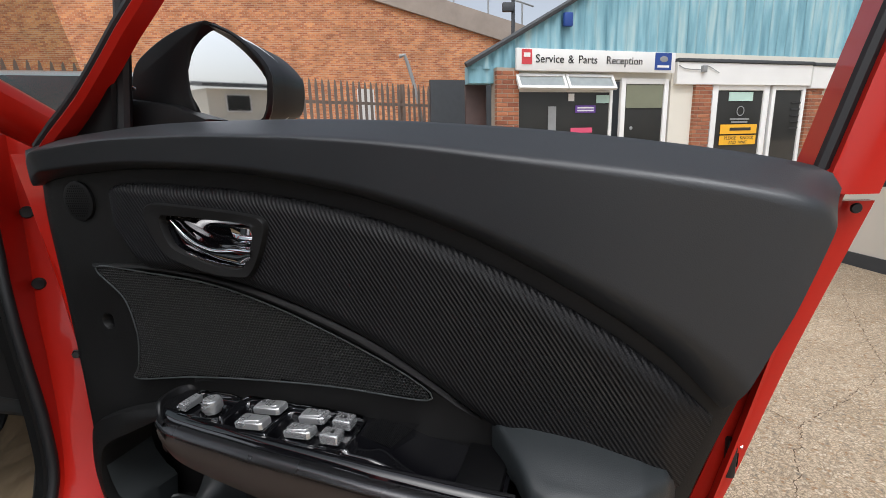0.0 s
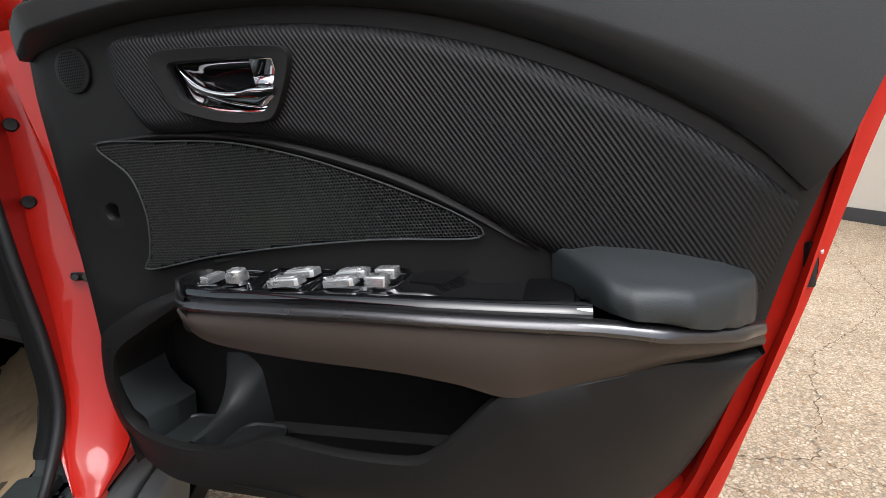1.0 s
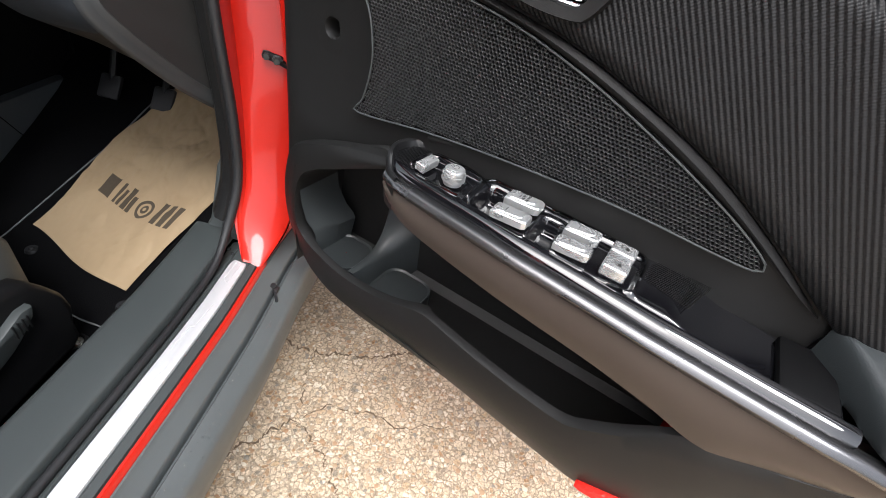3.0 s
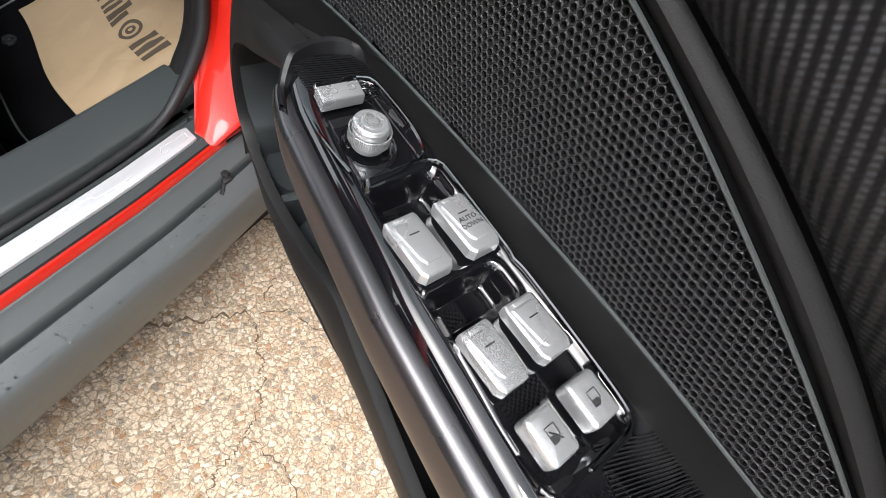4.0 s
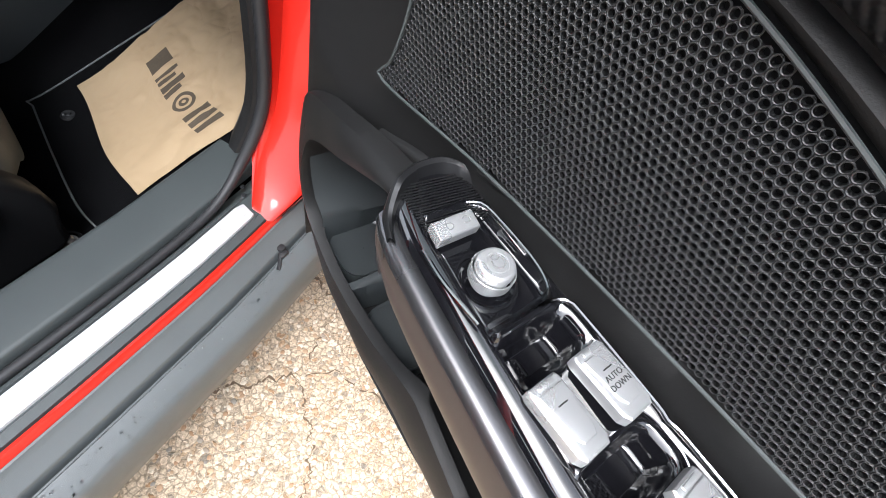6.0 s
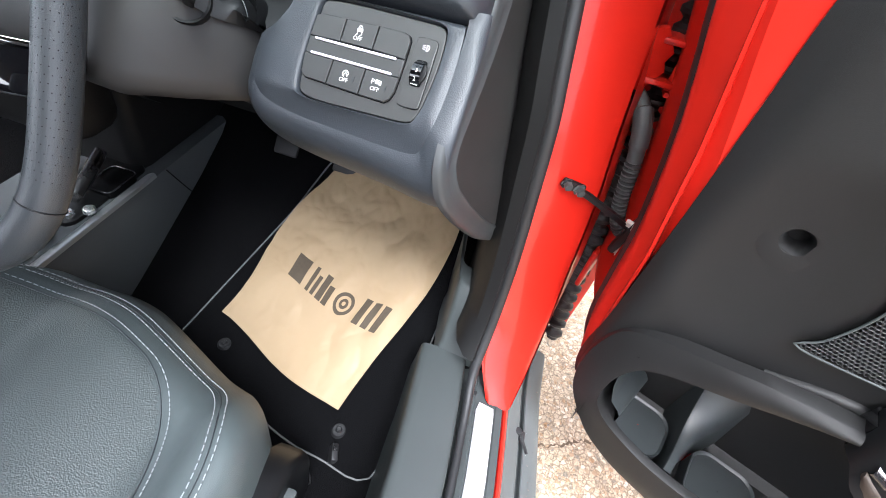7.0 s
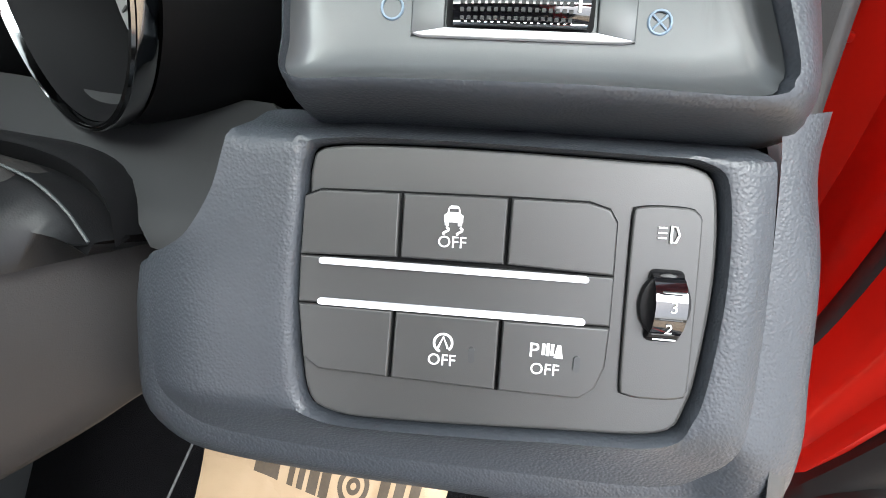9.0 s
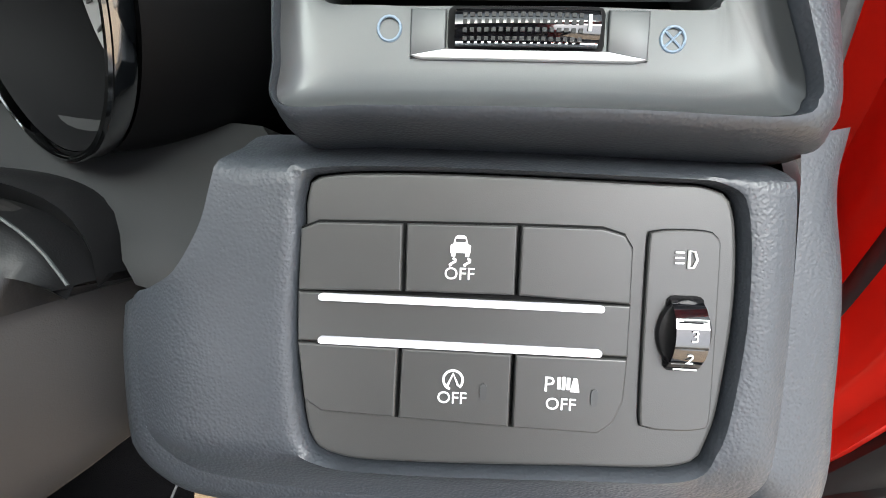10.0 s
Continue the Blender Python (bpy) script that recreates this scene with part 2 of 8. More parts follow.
BARMARK = plain("pale_lilac_bar", (0.70, 0.68, 0.74), 0.35, var=0.03)
ALU = plain("grey_galvanised_steel", (0.30, 0.31, 0.31), 0.5, metal=0.4, var=0.25, vscale=6)
CARSILVER = plain("silver_car_paint", (0.50, 0.52, 0.54), 0.3, metal=0.4, var=0.04, coat=0.7)
NEEDLE = plain("red_needle", (0.7, 0.06, 0.03), 0.4)


def red_lens():
    m, t, b = shader("red_reflector_lens")
    n, l = t.nodes, t.links
    co = n.new("ShaderNodeTexCoord")
    vo = n.new("ShaderNodeTexVoronoi")
    vo.inputs["Scale"].default_value = 260
    l.new(co.outputs["Object"], vo.inputs["Vector"])
    bp = n.new("ShaderNodeBump")
    bp.inputs["Strength"].default_value, bp.inputs["Distance"].default_value = 0.7, 0.001
    l.new(vo.outputs["Distance"], bp.inputs["Height"])
    l.new(bp.outputs["Normal"], b.inputs["Normal"])
    b.inputs["Base Color"].default_value = (0.50, 0.018, 0.012, 1)
    b.inputs["Roughness"].default_value = 0.3
    b.inputs["Specular IOR Level"].default_value = 0.25
    return m


LENS = red_lens()


def rib_cloth():
    """Black insert with slanted corded ribs, each rib a row of small knots."""
    m, t, b = shader("ribbed_black_insert")
    n, l = t.nodes, t.links
    co = n.new("ShaderNodeTexCoord")
    mp = n.new("ShaderNodeMapping")
    mp.inputs["Rotation"].default_value = (0, radians(33), 0)
    l.new(co.outputs["Object"], mp.inputs["Vector"])
    wv = n.new("ShaderNodeTexWave")
    wv.wave_type, wv.bands_direction, wv.wave_profile = 'BANDS', 'X', 'SIN'
    wv.inputs["Scale"].default_value = 70.0
    wv.inputs["Distortion"].default_value = 0.0
    l.new(mp.outputs["Vector"], wv.inputs["Vector"])
    w2 = n.new("ShaderNodeTexWave")
    w2.wave_type, w2.bands_direction, w2.wave_profile = 'BANDS', 'Z', 'SIN'
    w2.inputs["Scale"].default_value = 140.0
    w2.inputs["Distortion"].default_value = 0.4
    l.new(mp.outputs["Vector"], w2.inputs["Vector"])
    add = n.new("ShaderNodeMath")
    add.operation = 'MULTIPLY_ADD'
    add.inputs[1].default_value = 0.22
    l.new(w2.outputs["Fac"], add.inputs[0])
    l.new(wv.outputs["Fac"], add.inputs[2])
    bp = n.new("ShaderNodeBump")
    bp.inputs["Strength"].default_value, bp.inputs["Distance"].default_value = 0.5, 0.0014
    l.new(add.outputs["Value"], bp.inputs["Height"])
    l.new(bp.outputs["Normal"], b.inputs["Normal"])
    b.inputs["Base Color"].default_value = (0.0085, 0.0085, 0.0092, 1)
    b.inputs["Roughness"].default_value = 0.45
    b.inputs["Specular IOR Level"].default_value = 0.22
    return m


RIBS = rib_cloth()


def kraft():
    """Creased brown paper."""
    m, t, b = shader("brown_kraft_paper")
    n, l = t.nodes, t.links
    co = n.new("ShaderNodeTexCoord")
    a = n.new("ShaderNodeTexNoise")
    a.inputs["Scale"].default_value, a.inputs["Detail"].default_value = 5.0, 6.0
    f = n.new("ShaderNodeTexNoise")
    f.inputs["Scale"].default_value, f.inputs["Detail"].default_value = 380.0, 3.0
    cr = n.new("ShaderNodeTexVoronoi")
    cr.feature = 'DISTANCE_TO_EDGE'
    cr.inputs["Scale"].default_value = 7.0
    for q in (a, f):
        l.new(co.outputs["Object"], q.inputs["Vector"])
    wob = n.new("ShaderNodeMix")
    wob.data_type = 'RGBA'
    wob.inputs["Factor"].default_value = 0.12
    l.new(co.outputs["Object"], wob.inputs["A"])
    l.new(a.outputs["Color"], wob.inputs["B"])
    l.new(wob.outputs["Result"], cr.inputs["Vector"])
    mix = n.new("ShaderNodeMix")
    mix.data_type = 'RGBA'
    mix.inputs["A"].default_value, mix.inputs["B"].default_value = (0.265, 0.185, 0.105, 1), (0.36, 0.26, 0.152, 1)
    l.new(a.outputs["Fac"], mix.inputs["Factor"])
    l.new(mix.outputs["Result"], b.inputs["Base Color"])
    s = n.new("ShaderNodeMath")
    s.operation = 'SMOOTH_MIN'
    s.inputs[1].default_value, s.inputs[2].default_value = 0.06, 0.05
    l.new(cr.outputs["Distance"], s.inputs[0])
    b1 = n.new("ShaderNodeBump")
    b1.inputs["Strength"].default_value, b1.inputs["Distance"].default_value = 0.35, 0.03
    l.new(s.outputs["Value"], b1.inputs["Height"])
    b2 = n.new("ShaderNodeBump")
    b2.inputs["Strength"].default_value, b2.inputs["Distance"].default_value = 0.3, 0.0006
    l.new(f.outputs["Fac"], b2.inputs["Height"])
    l.new(b1.outputs["Normal"], b2.inputs["Normal"])
    l.new(b2.outputs["Normal"], b.inputs["Normal"])
    b.inputs["Roughness"].default_value = 0.62
    return m


KRAFT = kraft()


def aggregate():
    """Worn concrete with exposed river gravel: stones of many tints in pale cement."""
    m, t, b = shader("exposed_aggregate_concrete")
    n, l = t.nodes, t.links
    co = n.new("ShaderNodeTexCoord")
    warp = n.new("ShaderNodeTexNoise")
    warp.inputs["Scale"].default_value, warp.inputs["Detail"].default_value = 55.0, 3.0
    l.new(co.outputs["Object"], warp.inputs["Vector"])
    mixv = n.new("ShaderNodeMix")
    mixv.data_type = 'RGBA'
    mixv.inputs["Factor"].default_value = 0.012
    l.new(co.outputs["Object"], mixv.inputs["A"])
    l.new(warp.outputs["Color"], mixv.inputs["B"])
    cell = n.new("ShaderNodeTexVoronoi")
    cell.inputs["Scale"].default_value = 75.0
    edge = n.new("ShaderNodeTexVoronoi")
    edge.feature = 'DISTANCE_TO_EDGE'
    edge.inputs["Scale"].default_value = 75.0
    big = n.new("ShaderNodeTexNoise")
    big.inputs["Scale"].default_value, big.inputs["Detail"].default_value = 1.6, 6.0
    l.new(co.outputs["Object"], big.inputs["Vector"])
    for q in (cell, edge):
        l.new(mixv.outputs["Result"], q.inputs["Vector"])
    ramp = n.new("ShaderNodeValToRGB")
    r = ramp.color_ramp
    r.elements[0].color, r.elements[1].color = (0.40, 0.30, 0.20, 1), (0.60, 0.50, 0.37, 1)
    for p, c in ((0.15, (0.32, 0.19, 0.10, 1)), (0.3, (0.50, 0.39, 0.27, 1)), (0.45, (0.22, 0.19, 0.15, 1)), (0.6, (0.44, 0.31, 0.19, 1)), (0.78, (0.62, 0.53, 0.41, 1))):
        e = r.elements.new(p)
        e.color = c
    sep = n.new("ShaderNodeSeparateColor")
    l.new(cell.outputs["Color"], sep.inputs["Color"])
    l.new(sep.outputs["Red"], ramp.inputs["Fac"])
    cem = n.new("ShaderNodeMix")
    cem.data_type = 'RGBA'
    cem.inputs["A"].default_value, cem.inputs["B"].default_value = (0.40, 0.30, 0.20, 1), (0.66, 0.53, 0.385, 1)
    l.new(big.outputs["Fac"], cem.inputs["Factor"])
    ed = n.new("ShaderNodeMapRange")
    ed.inputs["From Min"].default_value, ed.inputs["From Max"].default_value = 0.10, 0.17
    l.new(edge.outputs["Distance"], ed.inputs["Value"])
    pick = n.new("ShaderNodeMath")
    pick.operation = 'GREATER_THAN'
    pick.inputs[1].default_value = 0.48
    l.new(sep.outputs["Green"], pick.inputs[0])
    on = n.new("ShaderNodeMath")
    on.operation = 'MULTIPLY'
    l.new(ed.outputs["Result"], on.inputs[0])
    l.new(pick.outputs["Value"], on.inputs[1])
    mx = n.new("ShaderNodeMix")
    mx.data_type = 'RGBA'
    l.new(on.outputs["Value"], mx.inputs["Factor"])
    l.new(cem.outputs["Result"], mx.inputs["A"])
    l.new(ramp.outputs["Color"], mx.inputs["B"])
    gap = n.new("ShaderNodeMapRange")
    gap.inputs["From Min"].default_value, gap.inputs["From Max"].default_value = 0.05, 0.12
    gap.inputs["To Min"].default_value, gap.inputs["To Max"].default_value = 0.58, 1.0
    l.new(edge.outputs["Distance"], gap.inputs["Value"])
    # darker towards the edges of the cells
    edged = n.new("ShaderNodeMix")
    edged.data_type, edged.blend_type = 'RGBA', 'MULTIPLY'
    edged.inputs["Factor"].default_value = 1.0
    l.new(mx.outputs["Result"], edged.inputs["A"])
    l.new(gap.outputs["Result"], edged.inputs["B"])
    grit = n.new("ShaderNodeTexNoise")
    grit.inputs["Scale"].default_value, grit.inputs["Detail"].default_value = 170.0, 9.0
    grit.inputs["Roughness"].default_value = 0.7
    l.new(co.outputs["Object"], grit.inputs["Vector"])
    sp = n.new("ShaderNodeMapRange")
    sp.inputs["From Min"].default_value, sp.inputs["From Max"].default_value = 0.32, 0.68
    sp.inputs["To Min"].default_value, sp.inputs["To Max"].default_value = 0.42, 1.50
    l.new(grit.outputs["Fac"], sp.inputs["Value"])
    speck = n.new("ShaderNodeMix")
    speck.data_type, speck.blend_type = 'RGBA', 'MULTIPLY'
    speck.inputs["Factor"].default_value = 1.0
    l.new(edged.outputs["Result"], speck.inputs["A"])
    l.new(sp.outputs["Result"], speck.inputs["B"])
    l.new(speck.outputs["Result"], b.inputs["Base Color"])
    b1 = n.new("ShaderNodeBump")
    b1.inputs["Strength"].default_value, b1.inputs["Distance"].default_value = 0.7, 0.0025
    l.new(on.outputs["Value"], b1.inputs["Height"])
    b2 = n.new("ShaderNodeBump")
    b2.inputs["Strength"].default_value, b2.inputs["Distance"].default_value = 0.9, 0.003
    l.new(grit.outputs["Fac"], b2.inputs["Height"])
    l.new(b1.outputs["Normal"], b2.inputs["Normal"])
    l.new(b2.outputs["Normal"], b.inputs["Normal"])
    b.inputs["Specular IOR Level"].default_value = 0.15
    b.inputs["Roughness"].default_value = 0.75
    return m


GROUND = aggregate()


def brickwork(name, scale, c1, c2, mortar):
    m, t, b = shader(name)
    n, l = t.nodes, t.links
    co = n.new("ShaderNodeTexCoord")
    mp = n.new("ShaderNodeMapping")
    mp.inputs["Rotation"].default_value = (radians(90), 0, 0)
    l.new(co.outputs["Object"], mp.inputs["Vector"])
    br = n.new("ShaderNodeTexBrick")
    br.inputs["Color1"].default_value, br.inputs["Color2"].default_value, br.inputs["Mortar"].default_value = rgba(c1), rgba(c2), rgba(mortar)
    br.inputs["Scale"].default_value = 1.0
    br.inputs["Brick Width"].default_value, br.inputs["Row Height"].default_value, br.inputs["Mortar Size"].default_value = 0.225 * scale, 0.075 * scale, 0.008 * scale
    l.new(mp.outputs["Vector"], br.inputs["Vector"])
    no = n.new("ShaderNodeTexNoise")
    no.inputs["Scale"].default_value, no.inputs["Detail"].default_value = 3.0, 8.0
    l.new(co.outputs["Object"], no.inputs["Vector"])
    mx = n.new("ShaderNodeMix")
    mx.data_type, mx.blend_type = 'RGBA', 'OVERLAY'
    mx.inputs["Factor"].default_value = 0.5
    l.new(br.outputs["Color"], mx.inputs["A"])
    l.new(no.outputs["Fac"], mx.inputs["B"])
    l.new(mx.outputs["Result"], b.inputs["Base Color"])
    bp = n.new("ShaderNodeBump")
    bp.inputs["Strength"].default_value, bp.inputs["Distance"].default_value, bp.invert = 0.6, 0.01, True
    l.new(br.outputs["Fac"], bp.inputs["Height"])
    l.new(bp.outputs["Normal"], b.inputs["Normal"])
    b.inputs["Roughness"].default_value = 0.85
    return m


BRICKWALL = brickwork("orange_brickwork", 0.66, (0.34, 0.105, 0.045), (0.60, 0.25, 0.10), (0.44, 0.31, 0.21))


def cladding():
    """Blue painted sheet, streaked and flaking."""
    m, t, b = shader("weathered_blue_cladding")
    n, l = t.nodes, t.links
    co = n.new("ShaderNodeTexCoord")
    mp = n.new("ShaderNodeMapping")
    mp.inputs["Scale"].default_value = (7.0, 7.0, 0.7)
    l.new(co.outputs["Object"], mp.inputs["Vector"])
    a = n.new("ShaderNodeTexNoise")
    a.inputs["Scale"].default_value, a.inputs["Detail"].default_value = 1.0, 8.0
    l.new(mp.outputs["Vector"], a.inputs["Vector"])
    ramp = n.new("ShaderNodeValToRGB")
    r = ramp.color_ramp
    r.elements[0].position, r.elements[0].color = 0.3, (0.12, 0.27, 0.33, 1)
    r.elements[1].position, r.elements[1].color = 0.72, (0.42, 0.55, 0.55, 1)
    e = r.elements.new(0.5)
    e.color = (0.22, 0.42, 0.49, 1)
    l.new(a.outputs["Fac"], ramp.inputs["Fac"])
    l.new(ramp.outputs["Color"], b.inputs["Base Color"])
    b.inputs["Roughness"].default_value = 0.6
    return m


CLAD = cladding()


def brick_piece():
    m, t, b = shader("red_brick")
    n, l = t.nodes, t.links
    info = n.new("ShaderNodeObjectInfo")
    ramp = n.new("ShaderNodeValToRGB")
    r = ramp.color_ramp
    r.elements[0].color, r.elements[1].color = (0.22, 0.07, 0.035, 1), (0.40, 0.15, 0.07, 1)
    l.new(info.outputs["Random"], ramp.inputs["Fac"])
    no = n.new("ShaderNodeTexNoise")
    no.inputs["Scale"].default_value, no.inputs["Detail"].default_value = 30.0, 5.0
    mx = n.new("ShaderNodeMix")
    mx.data_type, mx.blend_type = 'RGBA', 'OVERLAY'
    mx.inputs["Factor"].default_value = 0.4
    l.new(ramp.outputs["Color"], mx.inputs["A"])
    l.new(no.outputs["Fac"], mx.inputs["B"])
    l.new(mx.outputs["Result"], b.inputs["Base Color"])
    b.inputs["Roughness"].default_value = 0.85
    return m


BRICK = brick_piece()
MORTAR = plain("mortar", (0.36, 0.30, 0.24), 0.9, var=0.2, vscale=12)


def pebbles():
    m, t, b = shader("river_pebbles")
    n, l = t.nodes, t.links
    g = n.new("ShaderNodeNewGeometry")
    ramp = n.new("ShaderNodeValToRGB")
    r = ramp.color_ramp
    r.elements[0].color, r.elements[1].color = (0.36, 0.25, 0.155, 1), (0.56, 0.47, 0.35, 1)
    for p, c in ((0.2, (0.33, 0.19, 0.10, 1)), (0.4, (0.50, 0.39, 0.27, 1)), (0.55, (0.20, 0.18, 0.15, 1)), (0.7, (0.42, 0.29, 0.17, 1)), (0.85, (0.58, 0.50, 0.39, 1))):
        e = r.elements.new(p)
        e.color = c
    l.new(g.outputs["Random Per Island"], ramp.inputs["Fac"])
    l.new(ramp.outputs["Color"], b.inputs["Base Color"])
    b.inputs["Roughness"].default_value = 0.6
    return m


STONE = pebbles()


def clear_glass(name, tint=(0.9, 0.95, 0.95), rough=0.0):
    m, t, b = shader(name)
    b.inputs["Base Color"].default_value = rgba(tint)
    b.inputs["Transmission Weight"].default_value = 1.0
    b.inputs["Roughness"].default_value = rough
    b.inputs["IOR"].default_value = 1.45
    return m


DARKGLASS = plain("dark_shop_window", (0.03, 0.03, 0.028), 0.06, var=0.3, vscale=1.5, rvar=0.03)
MIRROR = plain("mirror_glass", (0.88, 0.90, 0.92), 0.015, metal=1.0, var=0.01, rvar=0.01)

# ---- the yard ----
bm = bmesh.new()
N = 24
bmesh.ops.create_grid(bm, x_segments=N, y_segments=N, size=1.0)
for v in bm.verts:
    v.co.x, v.co.y = math.copysign(abs(v.co.x) ** 3, v.co.x) * 300, math.copysign(abs(v.co.y) ** 3, v.co.y) * 300
ground = new("ground", mesh_of("ground", bm, GROUND))
tagged(ground, "worn tan concrete yard with exposed river gravel and cracks", "ground", kind="structure")


def crack(pts, wd, n, seed):
    """A broken line of dark gap, wandering about pts."""
    rnd = random.Random(seed)
    c = straight(pts, n)
    off = 0.0
    left, right = [], []
    for i, (x, y) in enumerate(c):
        a, b = c[max(0, i - 1)], c[min(n - 1, i + 1)]
        dx, dy = b[0] - a[0], b[1] - a[1]
        L = math.hypot(dx, dy) or 1
        nx, ny = -dy / L, dx / L
        off = 0.7 * off + rnd.uniform(-1, 1) * 0.007
        k = 0.75 * wd * rnd.uniform(0.05, 1.9) * min(1, (i + 0.5) / 3, (n - i - 0.5) / 3)
        left.append((x + nx * (off + k), y + ny * (off + k), 0.0022))
        right.append((x + nx * (off - k), y + ny * (off - k), 0.0022))
    return grid([left, right])


cracks = [([(-0.34, 0.08), (-0.22, 0.116), (-0.112, 0.153), (-0.04, 0.150), (0.06, 0.165), (0.16, 0.185), (0.3, 0.26)], 0.0035, 130),
          ([(-0.50, -0.33), (-0.30, -0.26), (-0.172, -0.21), (-0.094, -0.167), (-0.03, -0.10), (0.022, -0.049)], 0.0030, 120),
          ([(0.022, -0.049), (0.084, 0.006), (0.174, 0.012), (0.26, -0.01), (0.40, 0.03)], 0.0016, 44),
          ([(0.022, -0.049), (0.08, -0.105), (0.143, -0.152), (0.172, -0.20), (0.185, -0.239), (0.185, -0.32), (0.22, -0.42)], 0.0018, 120),
          ([(0.185, -0.239), (0.282, -0.254), (0.36, -0.30)], 0.0014, 26), ([(-0.02, 0.15), (0.0, 0.05), (0.022, -0.049)], 0.0012, 26),
          ([(0.9, 0.2), (1.25, 0.35), (1.6, 0.25), (2.1, 0.75), (2.9, 1.1), (3.8, 2.2)], 0.0020, 420), ([(1.6, 0.25), (1.75, -0.1), (1.7, -0.5)], 0.0016, 130), ([(2.1, 0.75), (2.0, 1.4), (2.3, 2.2)], 0.0018, 170), ([(1.1, -0.3), (1.35, 0.0), (1.25, 0.35)], 0.0014, 120)]
CRACK = plain("dark_brown_crack", (0.12, 0.082, 0.050), 0.95, var=0.4, vscale=90)
for i, (pts, wd, n) in enumerate(cracks):
    ob = new("ground_crack", mesh_of("ground_crack", crack(pts, wd, n, i), CRACK))
    tagged(ob, "thin dark crack in the concrete yard", "crack", "cracks in the yard", "structure")

# gravel standing proud of the worn cement beside the car
rnd = random.Random(7)
verts, faces = [], []
for i in range(12000):
    x, y = rnd.uniform(-0.45, 1.25), rnd.uniform(-0.95, 0.60)
    r = 0.0022 + 0.0062 * rnd.random() ** 2.0
    a, q = rnd.uniform(0, 6.28), rnd.uniform(0.55, 0.95)
    h = r * rnd.uniform(0.08, 0.20)
    k = len(verts)
    for rad, z in ((1.0, -0.001), (0.82, h * 0.62), (0.45, h)):
        for j in range(7):
            t = 6.28318 * j / 7 + rnd.uniform(-0.2, 0.2)
            px, py = r * rad * math.cos(t), r * rad * q * math.sin(t)
            verts.append((x + px * math.cos(a) - py * math.sin(a), y + px * math.sin(a) + py * math.cos(a), z))
    for s in (0, 7):
        for j in range(7):
            faces.append((k + s + j, k + s + (j + 1) % 7, k + s + 7 + (j + 1) % 7, k + s + 7 + j))
    faces.append(tuple(k + 14 + j for j in range(7)))
me = bpy.data.meshes.new("gravel")
me.from_pydata(verts, [], faces)
me.polygons.foreach_set("use_smooth", [True] * len(me.polygons))
me.materials.append(STONE)
tagged(new("gravel", me), "tan, brown and grey pebbles set in the concrete", "gravel", kind="stuff")

# ---- the reception building: its own axes, x along the front, -y out of it ----
FRONT = pose(2.3, 7.45, 0, 0, 0, 10)
hall = thing("reception_building", FRONT, "white and blue clad workshop building with a parts reception", "building")


def hpart(name, bm, mat, parent=None, label=""):
    return part(name, bm, mat, parent or hall, label, local=True)


hpart("wall", merge(box((0.55, 0.25, 2.5), (3.95, 0.10, 1.25)), box((1.9, 0.25, 1.0), (1.45, 0.10, 0.5)), box((0.9, 0.25, 0.5), (8.05, 0.10, 0.25)), box((1.05, 0.25, 2.2), (8.10, 0.10, 1.1)), box((8.1, 0.25, 0.5), (4.55, 0.12, 2.55))), CREAM, label="cream rendered wall")
hpart("inner_wall", box((9.0, 0.1, 2.6), (4.0, 2.4, 1.3)), DARKP)
hpart("room_floor", box((9.0, 2.3, 0.06), (4.0, 1.3, 0.03)), DARKP)
# gabled cladding of corrugated sheet, ribs upright
rows_lo, rows_hi = [], []
n = 420
for i in range(n + 1):
    s = -0.45 + 19.0 * i / n
    y = 0.04 + 0.032 * math.cos(i * 1.2566)
    top = 2.52 + (s + 0.45) * 0.55 if s < 9.0 else 2.52 + 9.45 * 0.55 - (s - 9.0) * 0.55
    rows_lo.append((s, y, 2.45 if s < 7.3 else 2.45))
    rows_hi.append((s, y, max(top, 2.5)))
hpart("gable_cladding", grid([rows_lo, rows_hi]), CLAD, label="weathered pale blue corrugated cladding")
hpart("gable_trim", tube([(-0.5, -0.02, 2.50), (9.0, -0.02, 7.75), (18.5, -0.02, 2.5)], 0.05, 6), DARKP, label="dark barge trim along the gable")
hpart("fascia", box((3.45, 0.10, 0.40), (5.45, -0.06, 2.42)), WHITE, label="peeling white timber fascia")
hpart("fascia", box((1.9, 0.10, 0.44), (8.10, -0.09, 2.38)), WHITE)
hpart("gutter", box((3.45, 0.14, 0.06), (5.45, -0.07, 2.66), 0.01), DARKP, label="dark grey gutter")
hpart("gutter", box((1.9, 0.14, 0.06), (8.10, -0.10, 2.64), 0.01), DARKP)
board = hpart("sign_board", box((3.26, 0.06, 0.36), (1.99, -0.13, 2.59), 0.008), WHITE, label="white reception sign board")
for word, x in (("Service", 0.99), ("&", 1.40), ("Parts", 1.74), ("Reception", 2.50)):
    hpart("sign_word", moved(words(word, 0.190, 0.004), pose(x, -0.165, 2.60, 90, 0, 0)), INK, board, "black sign lettering")
hpart("sign_mark", box((0.19, 0.01, 0.24), (0.55, -0.165, 2.63)), REDSIGN, board, "red square sign mark")
hpart("sign_mark", box((0.12, 0.004, 0.07), (0.55, -0.173, 2.66)), PRINT, board)
hpart("sign_mark", box((0.36, 0.01, 0.30), (3.34, -0.165, 2.61)), BLUE, board, "blue square sign mark")
